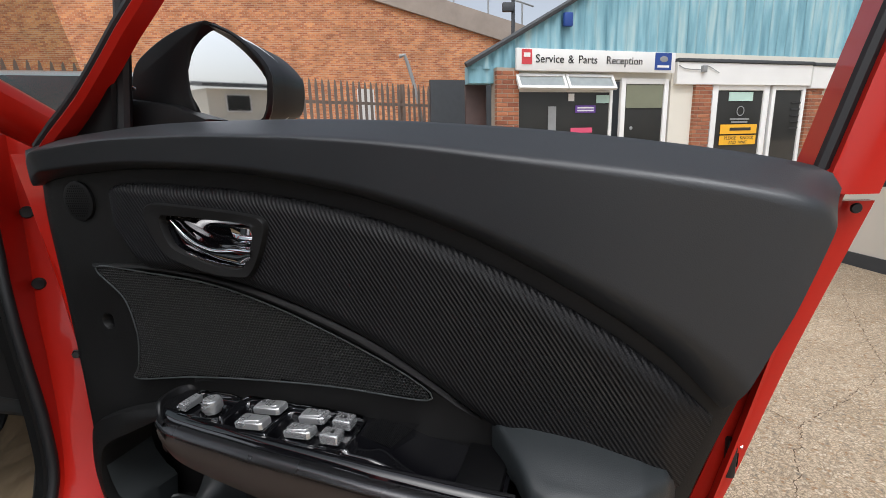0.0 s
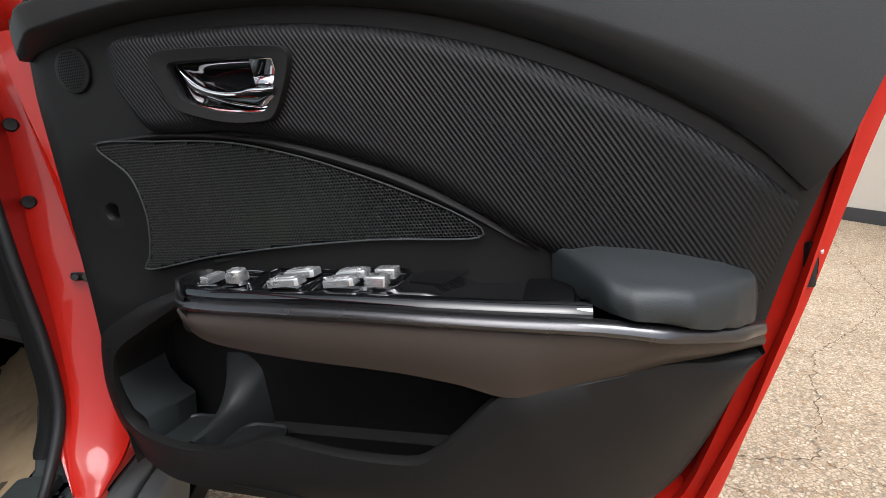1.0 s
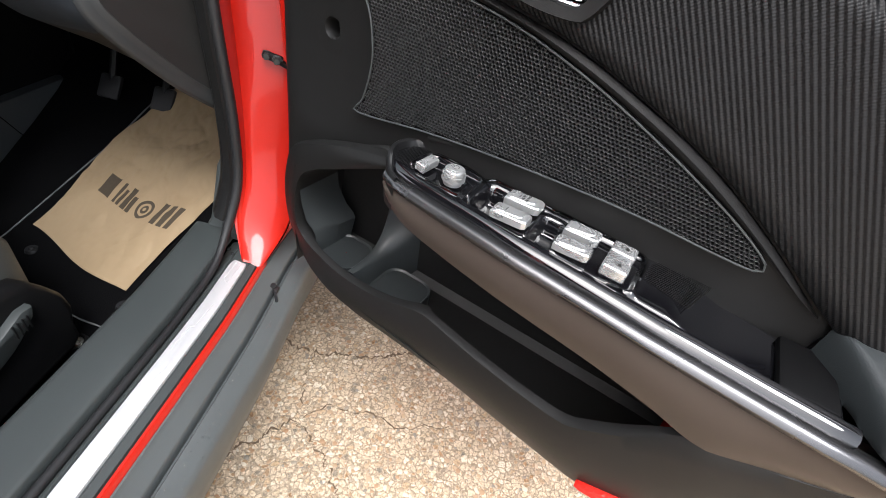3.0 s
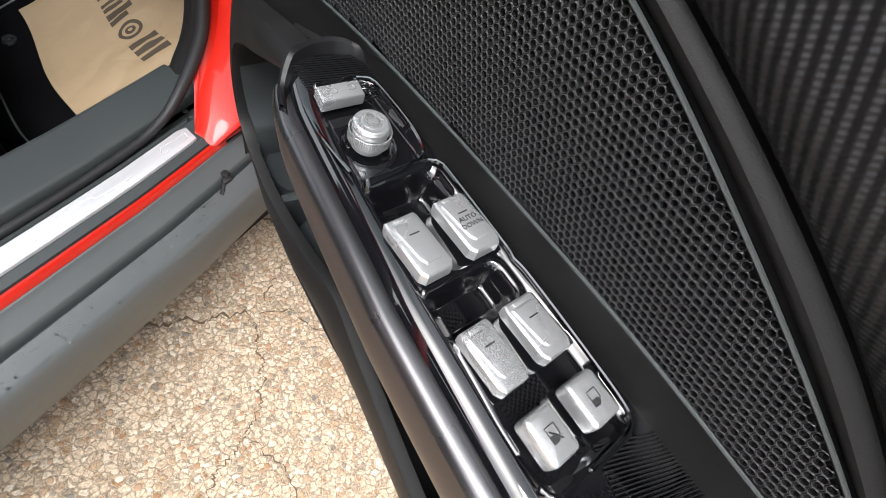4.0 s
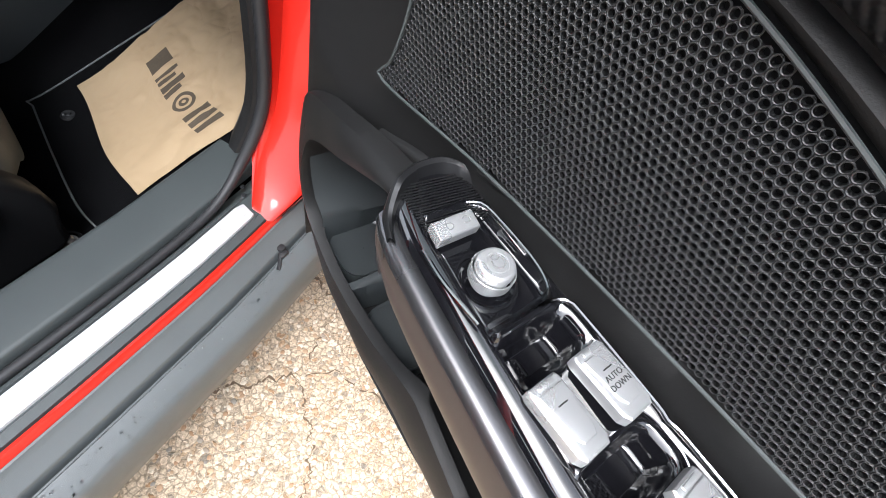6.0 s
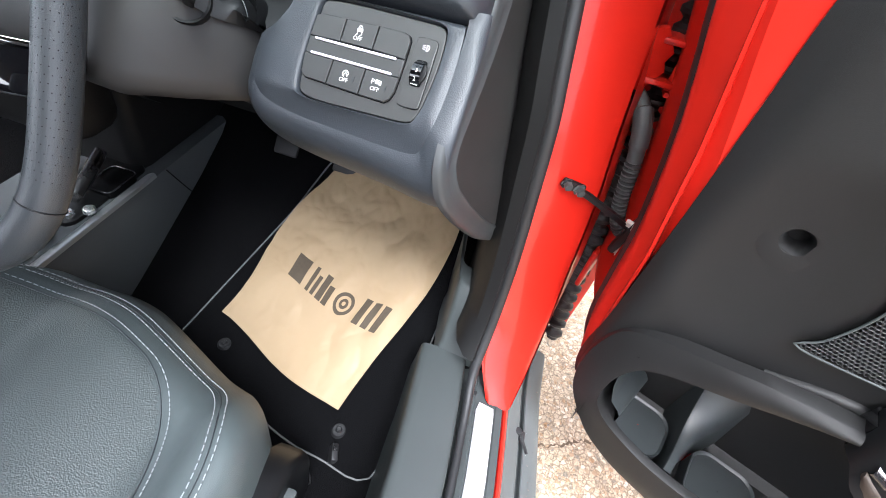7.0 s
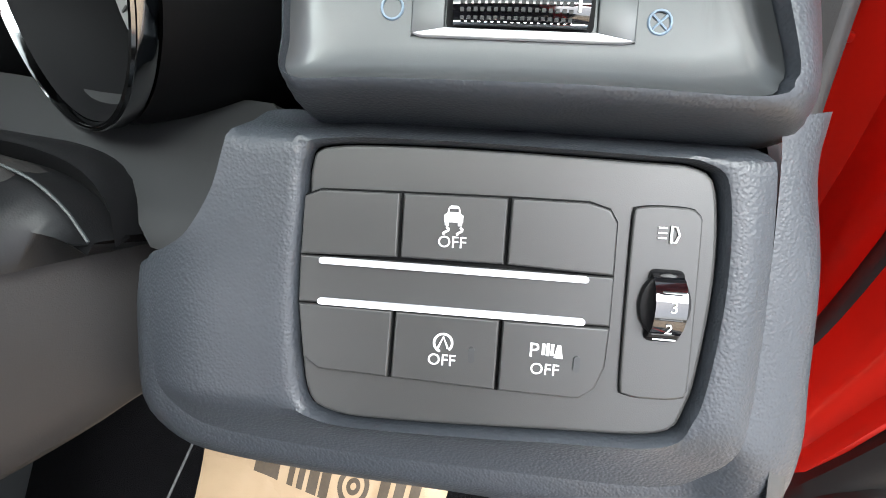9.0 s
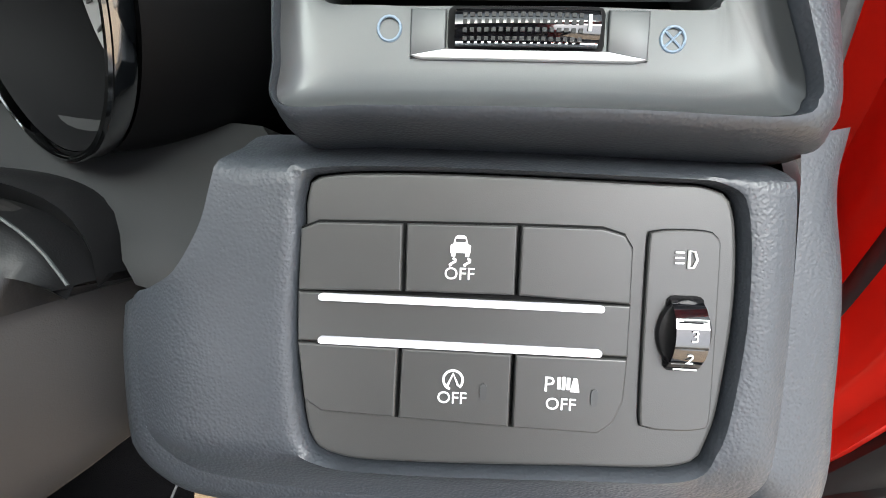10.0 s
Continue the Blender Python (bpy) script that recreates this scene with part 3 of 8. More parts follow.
hpart("sign_mark", moved(lathe([(0, 0.004), (0.085, 0.004), (0.09, 0)], 24), pose(3.35, -0.17, 2.65, 90, 0, 0) @ Matrix.Diagonal((1, 0.6, 1, 1))), ALU, board)
hpart("sign_mark", box((0.26, 0.004, 0.04), (3.34, -0.173, 2.52)), PRINT, board)
hpart("alarm_box", box((0.17, 0.08, 0.23), (1.39, -0.04, 3.28), 0.02), BLUE, label="blue alarm box")
hpart("junction_box", box((0.10, 0.07, 0.12), (4.32, -0.14, 2.50), 0.01), ALU, label="small grey junction box")
hpart("cable", tube(spline([(3.75, -0.12, 2.56), (3.9, -0.13, 2.50), (4.28, -0.13, 2.49), (4.40, -0.13, 2.56), (4.7, -0.13, 2.44)], 24), 0.008, 6), ALU)
hpart("left_bay_wall", box((0.5, 0.2, 0.28), (-0.18, 0.15, 2.36)), CLAD)
hpart("shutter", box((0.40, 0.05, 2.25), (-0.20, 0.35, 1.12), 0.01), plain("dark_brown_shutter", (0.06, 0.035, 0.03), 0.6, var=0.3), label="dark brown shutter in the side bay")


def window_unit(name, x0, x1, z0, z1, label, fw=0.07, glass=DARKGLASS, y=-0.03):
    """uPVC frame with its pane."""
    b = merge(box((fw, 0.07, z1 - z0), (x0 + fw / 2, y, (z0 + z1) / 2), 0.008), box((fw, 0.07, z1 - z0), (x1 - fw / 2, y, (z0 + z1) / 2), 0.008),
              box((x1 - x0 - 2 * fw, 0.07, fw), ((x0 + x1) / 2, y, z0 + fw / 2), 0.008), box((x1 - x0 - 2 * fw, 0.07, fw), ((x0 + x1) / 2, y, z1 - fw / 2), 0.008))
    f = hpart(name, b, WHITE, label=label)
    hpart("pane", box((x1 - x0 - 2 * fw, 0.012, z1 - z0 - 2 * fw), ((x0 + x1) / 2, y + 0.005, (z0 + z1) / 2)), glass, f)
    return f


win = window_unit("window", 0.36, 2.36, 1.0, 2.36, "white framed shop window with open top lights", 0.06)
hpart("transom", box((1.9, 0.07, 0.06), (1.36, -0.03, 2.10), 0.006), WHITE, win)
for x0, x1 in ((0.38, 1.32), (1.34, 2.32)):
    b = merge(box((0.05, 0.05, 0.30), (x0 + 0.025, 0, 0)), box((0.05, 0.05, 0.30), (x1 - 0.025, 0, 0)), box((x1 - x0 - 0.1, 0.05, 0.05), ((x0 + x1) / 2, 0, 0.125)), box((x1 - x0 - 0.1, 0.05, 0.05), ((x0 + x1) / 2, 0, -0.125)))
    m = Matrix.Translation((0, -0.07, 2.36)) @ Matrix.Rotation(radians(-32), 4, 'X') @ Matrix.Translation((0, 0, -0.15))
    tl = hpart("top_light", moved(b, m), WHITE, win, "open white top-hung window")
    # pane coloured pale in place of the sky it reflects
    hpart("pane", moved(box((x1 - x0 - 0.1, 0.008, 0.2), ((x0 + x1) / 2, 0, 0)), m), plain("sky_toned_pane", (0.30, 0.33, 0.33), 0.1, var=0.2), win)
hpart("sticker", box((0.42, 0.004, 0.13), (1.80, -0.045, 1.775)), PURPLE, win, "purple window sticker with white bars")
for dz in (0.025, -0.025):
    hpart("sticker_bar", box((0.34, 0.003, 0.026), (1.80, -0.0495, 1.775 + dz)), PRINT, win)
hpart("sticker", box((0.45, 0.004, 0.09), (1.73, -0.045, 1.40)), PINK, win, "pink arrow sticker")
hpart("poster", box((0.12, 0.004, 0.13), (1.50, -0.045, 1.98)), WHITE, win)
hpart("poster", box((0.32, 0.004, 0.14), (2.18, -0.045, 1.95)), PALEGREEN, win, "pale green notice")
hpart("poster", box((0.16, 0.004, 0.55), (1.12, -0.041, 1.55)), ALU, win)
d1 = window_unit("door", 2.54, 3.60, 0.05, 2.32, "white framed glass entrance door", 0.10)
hpart("blind", box((0.82, 0.01, 0.42), (3.07, -0.045, 2.0)), plain("olive_roller_blind", (0.18, 0.19, 0.13), 0.7, var=0.1), d1, "half-lowered olive blind")
hpart("door_knob", moved(lathe([(0, 0.02), (0.03, 0.015), (0.035, 0)], 16), pose(2.80, -0.045, 1.42, 90, 0, 0)), ALU, d1)
d2 = window_unit("door", 4.66, 6.12, 0.05, 2.26, "white framed glass side door with notices", 0.14)
hpart("notice", box((0.62, 0.006, 0.17), (5.40, -0.045, 2.0)), PALEGREEN, d2, "pale green card notice")
ys = hpart("notice", box((0.95, 0.008, 0.19), (5.42, -0.046, 1.36)), YELLOW, d2, "yellow plastic notice")
hpart("notice", box((0.95, 0.008, 0.19), (5.42, -0.046, 1.14)), YELLOW, d2)
for text, size, x, z in (("PLEASE", 0.10, 5.215, 1.18), ("KNOCK", 0.10, 5.655, 1.18), ("AND", 0.09, 5.285, 1.09), ("WAIT", 0.09, 5.560, 1.09)):
    hpart("notice_word", moved(words(text, size, 0.001), pose(x, -0.052, z, 90, 0, 0)), INK, d2)
hpart("notice_bar", box((0.55, 0.004, 0.06), (5.46, -0.052, 1.36)), INK, d2)
hpart("window_mark", moved(lathe([(0.08, 0.002), (0.10, 0.002)], 24), pose(5.42, -0.048, 1.72, 90, 0, 0)), ALU, d2, "pale ring mark on the glass")
for dz, L in ((1.56, 0.5), (1.50, 0.42)):
    hpart("window_bar", box((L, 0.003, 0.035), (5.42, -0.047, dz)), ALU, d2)
sg = window_unit("side_light", 6.20, 7.12, 0.05, 2.22, "white framed frosted side light", 0.09)
for i in range(5):
    hpart("window_bar", box((0.34, 0.003, 0.03), (6.95, -0.047, 1.88 - i * 0.13)), INK, sg)
hpart("wall_mark", merge(box((0.10, 0.004, 0.03), (7.85, -0.03, 1.62)), box((0.03, 0.004, 0.14), (7.82, -0.03, 1.56))), GREYMARK)
mk = hpart("wall_mark", (tube([(7.80 + 0.07 * math.cos(a * 0.524), -0.03, 1.25 + 0.07 * math.sin(a * 0.524)) for a in range(12)], 0.008, 5, True)), GREYMARK, label="grey printed marks")
# brick piers: mortar core with bricks standing proud
brick_me = mesh_of("brick", box((0.2, 0.1, 0.062), (0, 0, 0), 0.004, 1), BRICK)
half_me = mesh_of("brick", box((0.094, 0.1, 0.062), (0, 0, 0), 0.004, 1), BRICK)
PIERS = []
for x0, x1, ztop in ((0.02, 0.45, 2.46), (4.20, 4.60, 2.36), (7.16, 7.54, 2.18)):
    pier = hpart("brick_pier", box((x1 - x0 - 0.012, 0.25, ztop), ((x0 + x1) / 2, 0.035, ztop / 2)), MORTAR, label="red brick pier")
    PIERS.append((pier, x0, x1, ztop))

# brick boundary hall, fence, pipe and lamp beyond it
WT = lambda x: 5.45 - 0.293 * x
wall2 = prism([(-20.0, 0), (5.0, 0), (5.0, WT(5.0)), (-20.0, WT(-20.0))], 0, 0.3)
moved(wall2, Matrix(((1, 0, 0, 0), (0, 0, -1, 14.3), (0, 1, 0, 0), (0, 0, 0, 1))))
solo("brick_wall", wall2, BRICKWALL, "tall orange brick side wall of a works building", "wall", kind="structure")
cop = prism([(-20.0, WT(-20.0)), (5.0, WT(5.0)), (5.0, WT(5.0) + 0.62), (-20.0, WT(-20.0) + 0.62)], -0.03, 0.4)
moved(cop, Matrix(((1, 0, 0, 0), (0, 0, -1, 14.3), (0, 1, 0, 0), (0, 0, 0, 1))))
solo("coping", cop, plain("grey_concrete_coping", (0.30, 0.25, 0.21), 0.8, var=0.3, vscale=2.5, bump=0.4, bscale=30, bdist=0.01), "weathered grey concrete parapet on the brick wall", "parapet", kind="structure")
rail_t = thing("roof_rail", pose(2.5, 14.1, 5.3), "thin grey steel guard rail on the parapet", "rail")
part("top_rail", tube([(-1.0, 14.1, WT(-1.0) + 1.3), (5.0, 14.1, WT(5.0) + 1.3)], 0.025, 6), ALU, rail_t)
for i in range(6):
    part("post", tube([(-0.6 + i * 1.05, 14.1, WT(-0.6 + i * 1.05)), (-0.6 + i * 1.05, 14.1, WT(-0.6 + i * 1.05) + 1.3)], 0.025, 6), ALU, rail_t)
fence = thing("palisade_fence", pose(-8.4, 5.05, 0, 0, 0, 29.7), "rusty grey steel palisade fence", "fence")
pale_bm = prism([(-0.032, 0), (-0.032, 2.2), (-0.016, 2.32), (0, 2.36), (0.016, 2.32), (0.032, 2.2), (0.032, 0)], -0.006, 0.006)
moved(pale_bm, Matrix(((1, 0, 0, 0), (0, 0, -1, 0), (0, 1, 0, 0), (0, 0, 0, 1))))
PALE = plain("rusty_galvanised_pale", (0.15, 0.115, 0.095), 0.7, var=0.4, vscale=3)
pale_me = mesh_of("pale", pale_bm, PALE)
for i in range(92):
    p = new("pale", pale_me)
    p.parent = fence
    p.location = (i * 0.138, 0, 0.25)
for zz in (0.75, 2.15):
    part("rail", box((12.7, 0.05, 0.06), (6.3, 0.04, zz)), PALE, fence, local=True)
for i in range(5):
    part("post", box((0.08, 0.10, 2.6), (i * 2.66, 0.08, 1.3)), PALE, fence, local=True)
solo("leaning_pipe", tube(spline([(0.78, 10.9, 3.30), (0.86, 10.9, 3.34), (0.95, 10.9, 3.22), (1.2, 10.9, 2.2), (1.5, 10.9, 0.0)], 24), 0.045, 8), ALU, "grey bent vent pipe leaning by the fence", "pipe")
part("white_board", box((0.40, 0.02, 0.80), (9.68, 0.03, 2.05)), WHITE, fence, "white board fixed to the fence", local=True)
lamp = thing("lamp_post", pose(3.9, 12.3, 0), "grey lamp post with a small floodlight", "lamp post")
part("pole", tube([(0, 0, 0), (0, 0, 6.0)], 0.05, 8), DARKP, lamp, local=True)
part("floodlight", box((0.30, 0.14, 0.22), (-0.15, -0.05, 4.75), 0.02), DARKP, lamp, local=True)
# white wall of the yard on the open side
yw = moved(box((6.6, 0.25, 2.6), (3.3, 0.125, 1.42)), pose(4.65, 3.1, 0, 0, 0, -94))
solo("yard_wall", yw, CREAM, "cream painted yard wall", "wall", kind="structure")
solo("wall_plinth", moved(box((6.6, 0.28, 0.12), (3.3, 0.125, 0.06)), pose(4.65, 3.1, 0, 0, 0, -94)), DARKP, "black painted plinth of the yard wall", "plinth", kind="structure")


# silver car parked by the fence
def parked_car(m):
    car = thing("parked_car", m, "silver grey car by the fence, stretched tall to fit the view", "car")
    prof = [(-2.0, 0.35), (-2.05, 0.75), (-1.2, 0.95), (-0.55, 1.45), (0.9, 1.50), (1.6, 1.0), (2.0, 0.9), (2.05, 0.4)]
    body = prism(spline(prof, 40, True), -0.85, 0.85, 0.12, 3)
    moved(body, Matrix(((1, 0, 0, 0), (0, 0, -1, 0), (0, 1, 0, 0), (0, 0, 0, 1))))
    part("body", body, CARSILVER, car, local=True)
    part("windscreen", moved(box((0.03, 1.45, 0.62), (0, 0, 0), 0.01), pose(-0.93, 0, 1.22, 0, 52, 0)), DARKGLASS, car, local=True)
    part("side_glass", box((1.5, 1.72, 0.34), (0.2, 0, 1.25), 0.05), DARKGLASS, car, local=True)
    for x in (-1.3, 1.3):
        for y in (-0.78, 0.78):
            w = part("wheel", moved(lathe([(0, 0.1), (0.2, 0.1), (0.31, 0.09), (0.32, -0.09), (0, -0.09)], 24), pose(x, y, 0.32, 90, 0, 0)), RUBBER, car, local=True)
            part("rim", moved(lathe([(0, 0.11), (0.19, 0.105), (0.2, 0.1)], 18), pose(x, y, 0.32, 90 if y < 0 else -90, 0, 0)), ALU, w, local=True)


# hatchback stretched in height so its roof line fits the camera's view
parked_car(pose(-2.55, 5.0, 0, 0, 0, 100) @ Matrix.Diagonal((1.05, 1.05, 1.36, 1)))

# low white building across the yard, seen in the door mirror
shed = thing("office_building", pose(12.0, -27.0, 0, 0, 0, 170), "low cream building with dark windows across the yard", "building")
part("wall", box((18, 5, 2.6), (0, 3, 1.3)), CREAM, shed, local=True)
part("roof", moved(box((18.6, 6, 0.2), (0, 3, 0)), pose(0, 0, 2.75, 4, 0, 0)), DARKP, shed, local=True)
part("flood_lamp_post", tube([(4.2, -3.0, 0.0), (4.2, -3.0, 5.2)], 0.06, 8), DARKP, shed, local=True)
part("flood_lamp", merge(box((0.55, 0.30, 0.40), (3.8, -3.0, 5.3), 0.03), box((0.55, 0.30, 0.40), (4.6, -3.0, 5.3), 0.03)), DARKP, shed, "pair of dark flood lamps", local=True)
for i in range(6):
    w = part("window", box((1.3, 0.10, 0.9), (-7.5 + i * 3, 0.5, 1.9)), WHITE, shed, local=True)
    part("pane", box((1.16, 0.12, 0.76), (-7.5 + i * 3, 0.49, 1.9)), DARKGLASS, w, local=True)

# ---- the open driver's door: x runs from the hinge to the latch, -y into the car ----
car = thing("car", pose(-0.9, 0.3, 0), "red car with its driver's door standing open in the yard", "car")
DM = pose(0, 0, 0, 0, 0, -23)
outer = [(-0.075, 1.09), (-0.045, 0.93), (-0.028, 0.80), (-0.022, 0.64), (0.0, 0.57), (0.04, 0.50), (0.12, 0.475), (0.40, 0.462), (0.66, 0.452), (0.78, 0.462), (0.838, 0.49), (0.89, 0.63), (0.925, 0.755), (0.945, 0.85), (0.975, 1.0), (1.0, 1.10), (1.0, 1.12), (0.86, 1.14), (0.5, 1.17), (0.2, 1.175), (-0.03, 1.15)]
oc = (0.46, 0.80)
rows = [[(oc[0] + (u - oc[0]) * k, v, oc[1] + (w - oc[1]) * k) for u, w in outer] for k, v in ((0.988, 0.030), (0.990, 0.021), (0.997, 0.022), (1.0, 0.028), (1.0, 0.098), (0.995, 0.105), (0.97, 0.165), (0.90, 0.185), (0.02, 0.19))]
bm = grid(rows, closed=True)
door = new("door", mesh_of("door", bm, RED))
door.parent = car
door.matrix_basis = car.matrix_basis.inverted() @ DM
tagged(door, "open glossy red driver's door")


def dpart(name, bm, mat, parent=None, label="", smooth=40, kind=""):
    ob = new(name, mesh_of(name, bm, mat, smooth))
    ob.parent = door
    return tagged(ob, label, kind=kind)


def ease(t):
    return t * t * (3 - 2 * t)


# outline of the inner trim
BELT = [(-0.018, 1.145), (0.02, 1.152), (0.10, 1.160), (0.26, 1.166), (0.50, 1.160), (0.70, 1.142), (0.855, 1.120), (0.955, 1.095), (0.970, 1.078)]
FOOT = [(-0.024, 0.60), (-0.012, 0.57), (0.045, 0.535), (0.111, 0.492), (0.217, 0.474), (0.365, 0.456), (0.502, 0.447), (0.587, 0.452), (0.655, 0.464), (0.711, 0.480), (0.765, 0.488)]
LEFT = [(-0.024, 0.60), (-0.022, 0.66), (-0.020, 0.72), (-0.020, 0.80), (-0.021, 0.90), (-0.023, 0.98), (-0.025, 1.06), (-0.021, 1.11), (-0.018, 1.145)]
RIGHT = [(0.765, 0.488), (0.817, 0.556), (0.860, 0.645), (0.886, 0.727), (0.908, 0.811), (0.941, 0.92), (0.962, 1.015), (0.970, 1.078)]


def coons(bottom, top, left, right, n, m, depth):
    """Sheet inside four (u, w) curves."""
    B, T = spline(bottom, n + 1), spline(top, n + 1)
    L, R = spline(left, m + 1), spline(right, m + 1)
    rows = []
    for j in range(m + 1):
        t = j / m
        r = []
        for i in range(n + 1):
            s = i / n
            p = [(1 - t) * B[i][k] + t * T[i][k] + (1 - s) * L[j][k] + s * R[j][k]
                 - ((1 - s) * (1 - t) * B[0][k] + s * (1 - t) * B[-1][k] + (1 - s) * t * T[0][k] + s * t * T[-1][k]) for k in (0, 1)]
            r.append((p[0], -depth(s, t, p[0], p[1]), p[1]))
        rows.append(r)
    return grid(rows)


def base_depth(s, t, u, w):
    v = -0.002
    v -= 0.014 * math.exp(-((t) / 0.05) ** 2)
    v -= 0.012 * math.exp(-(s / 0.02) ** 2) + 0.012 * math.exp(-((1 - s) / 0.015) ** 2)
    # shallow speaker dish by the front edge
    d = math.hypot((u - 0.06) / 0.075, (w - 0.87) / 0.11)
    v -= 0.010 * max(0, 1 - d * d)
    return v


RIM = [(0.205, 0.782), (0.165, 0.762), (0.115, 0.736), (0.067, 0.710), (0.040, 0.684), (0.027, 0.640), (0.030, 0.592), (0.050, 0.570), (0.079, 0.560), (0.115, 0.554), (0.155, 0.552), (0.195, 0.556), (0.235, 0.566), (0.275, 0.582), (0.305, 0.588), (0.36, 0.589), (0.41, 0.591), (0.47, 0.598), (0.525, 0.610), (0.556, 0.632), (0.582, 0.656), (0.612, 0.688), (0.637, 0.706), (0.70, 0.719), (0.776, 0.731), (0.835, 0.722), (0.884, 0.719)]


def rim_v(u):
    return float(np.interp(u, [0.03, 0.12, 0.3, 0.42, 0.53, 0.64, 0.75, 0.82, 0.886], [0.020, 0.030, 0.039, 0.062, 0.085, 0.096, 0.075, 0.04, 0.0]))


def inside(u, w, poly):
    c = False
    for (x1, y1), (x2, y2) in zip(poly, poly[1:] + poly[:1]):
        if (y1 > w) != (y2 > w) and u < (x2 - x1) * (w - y1) / (y2 - y1) + x1:
            c = not c
    return c


bm = coons(FOOT, BELT, LEFT, RIGHT, 60, 48, base_depth)
skirt(bm, (0, 0.022, 0))
hole = [(0.02 + (u - 0.02) * 0.98, w) for u, w in RIM[:6]] + [(0.022, 0.56), (0.06, 0.525), (0.12, 0.505), (0.30, 0.503), (0.50, 0.497), (0.64, 0.488), (0.705, 0.500), (0.735, 0.56), (0.74, 0.66), (0.70, 0.710), (0.64, 0.715)]
gone = [f for f in bm.faces if any(inside(q.co.x, q.co.z, hole) for q in f.verts) or math.hypot(f.calc_center_median().x - 0.066, f.calc_center_median().z - 0.900) < 0.017]
bmesh.ops.delete(bm, geom=gone, context='FACES')
dpart("inner_trim", bm, TRIM, label="grained black plastic inner door trim")

# hem of the outer skin, seen past the shell at the latch side and the foot
skin = spline([(0.03, 0.50), (0.40, 0.462), (0.66, 0.445), (0.74, 0.435), (0.842, 0.445), (0.90, 0.61), (0.945, 0.76), (0.985, 0.92), (1.035, 1.09)], 40)
inn = spline([(0.05, 0.53), (0.40, 0.49), (0.66, 0.475), (0.73, 0.465), (0.815, 0.475), (0.875, 0.63), (0.915, 0.77), (0.955, 0.93), (1.0, 1.09)], 40)
bm = loft(inn, skin, 3, lambda t, u, w: -0.050 + 0.006 * math.sin(t * 3.14))
dpart("outer_skin", skirt(bm, (0, 0.012, 0)), RED, label="red outer skin hem of the door")
# black seal that runs round the shell near the hinge edge
EDGE_U = spline([(-0.128, 1.16), (-0.097, 1.03), (-0.083, 0.98), (-0.066, 0.913), (-0.052, 0.839), (-0.042, 0.77), (-0.037, 0.69), (-0.030, 0.61), (-0.012, 0.55), (0.03, 0.495), (0.11, 0.455)], 50)
cap_u = lambda x, w: min(x, float(np.interp(w, [0.49, 0.54, 0.77, 0.82], [0.1, -0.004, -0.004, 0.1])))
rows = [[(cap_u(max(u + 0.06, 0.035), w), 0.019, w) for u, w in EDGE_U]]
for du, v in ((0.060, 0.017), (0.046, 0.017), (0.040, 0.022), (0.006, 0.046), (0.0, 0.052), (-0.003, 0.062), (-0.012, 0.11), (-0.018, 0.150), (-0.016, 0.160), (-0.020, 0.185), (-0.046, 0.200), (-0.054, 0.215), (-0.058, 0.275), (-0.040, 0.30), (0.05, 0.30)):
    k = [max(0.25, min(1, (w - 0.40) / 0.22)) if du < 0 else 1 for u, w in EDGE_U]
    rows.append([(cap_u(u + du * q, w), v * (1 if v < 0.06 else 0.55 + 0.45 * q), w) for (u, w), q in zip(EDGE_U, k)])
dpart("hinge_edge", grid(rows), RED, label="red painted front edge of the door")
dpart("door_seal", tube([(u - 0.006, 0.100, w) for u, w in EDGE_U[:38]] + [(u - 0.010, 0.09, w) for u, w in EDGE_U[41:]], 0.0095, 10), RUBBER, label="black rubber door seal")
# latch plate in the shut face
lat = dpart("latch", box((0.012, 0.034, 0.050), (0.940, 0.055, 0.800), 0.004), RUBBER, label="black door latch with a bright striker jaw")
# black block on the latch, drawn as its shaded slot
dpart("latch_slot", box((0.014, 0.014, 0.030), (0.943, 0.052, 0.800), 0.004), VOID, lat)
dpart("latch_jaw", tube([(0.950, 0.046, 0.815), (0.952, 0.052, 0.806), (0.950, 0.060, 0.800)], 0.0022, 8), CHROME, lat)
dpart("bolt_cap", moved(lathe([(0, 0.002), (0.004, 0.002), (0.005, 0)], 14), pose(1.012, 0.03, 1.085, 90, 0, 0)), RUBBER, label="black rubber cap")

# window surround
fr = [(1.0, 0.045, 1.10), (1.025, 0.048, 1.20), (1.052, 0.05, 1.32), (1.05, 0.05, 1.45), (0.95, 0.055, 1.55)]
rows = []
for p in spline(fr, 16):
    u, y, w = p
    rows.append([(u - 0.022, -0.012 + y - 0.02, w), (u - 0.004, -0.018 + y - 0.02, w), (u + 0.020, -0.010 + y - 0.02, w), (u + 0.034, y + 0.004, w + 0.004), (u + 0.034, y + 0.05, w + 0.004), (u - 0.022, y + 0.05, w), (u - 0.022, -0.012 + y - 0.02, w)])
dpart("rear_window_frame", grid(rows), RED, label="red painted window frame")
bm = tube([(p[0] - 0.026, p[1] - 0.018, p[2]) for p in spline(fr, 16)], 0.007, 8)
dpart("window_seal", bm, RUBBER, label="black window channel seal")
bm = tube([(p[0] + 0.036, p[1] + 0.0, p[2] + 0.004) for p in spline(fr, 16)], 0.010, 8)
dpart("rear_frame_seal", bm, RUBBER)
ff = [(0.004, 0.03, 1.156), (0.036, 0.032, 1.182), (0.094, 0.037, 1.227), (0.146, 0.04, 1.275), (0.212, 0.045, 1.338), (0.345, 0.05, 1.436), (0.62, 0.055, 1.53), (0.95, 0.055, 1.55)]
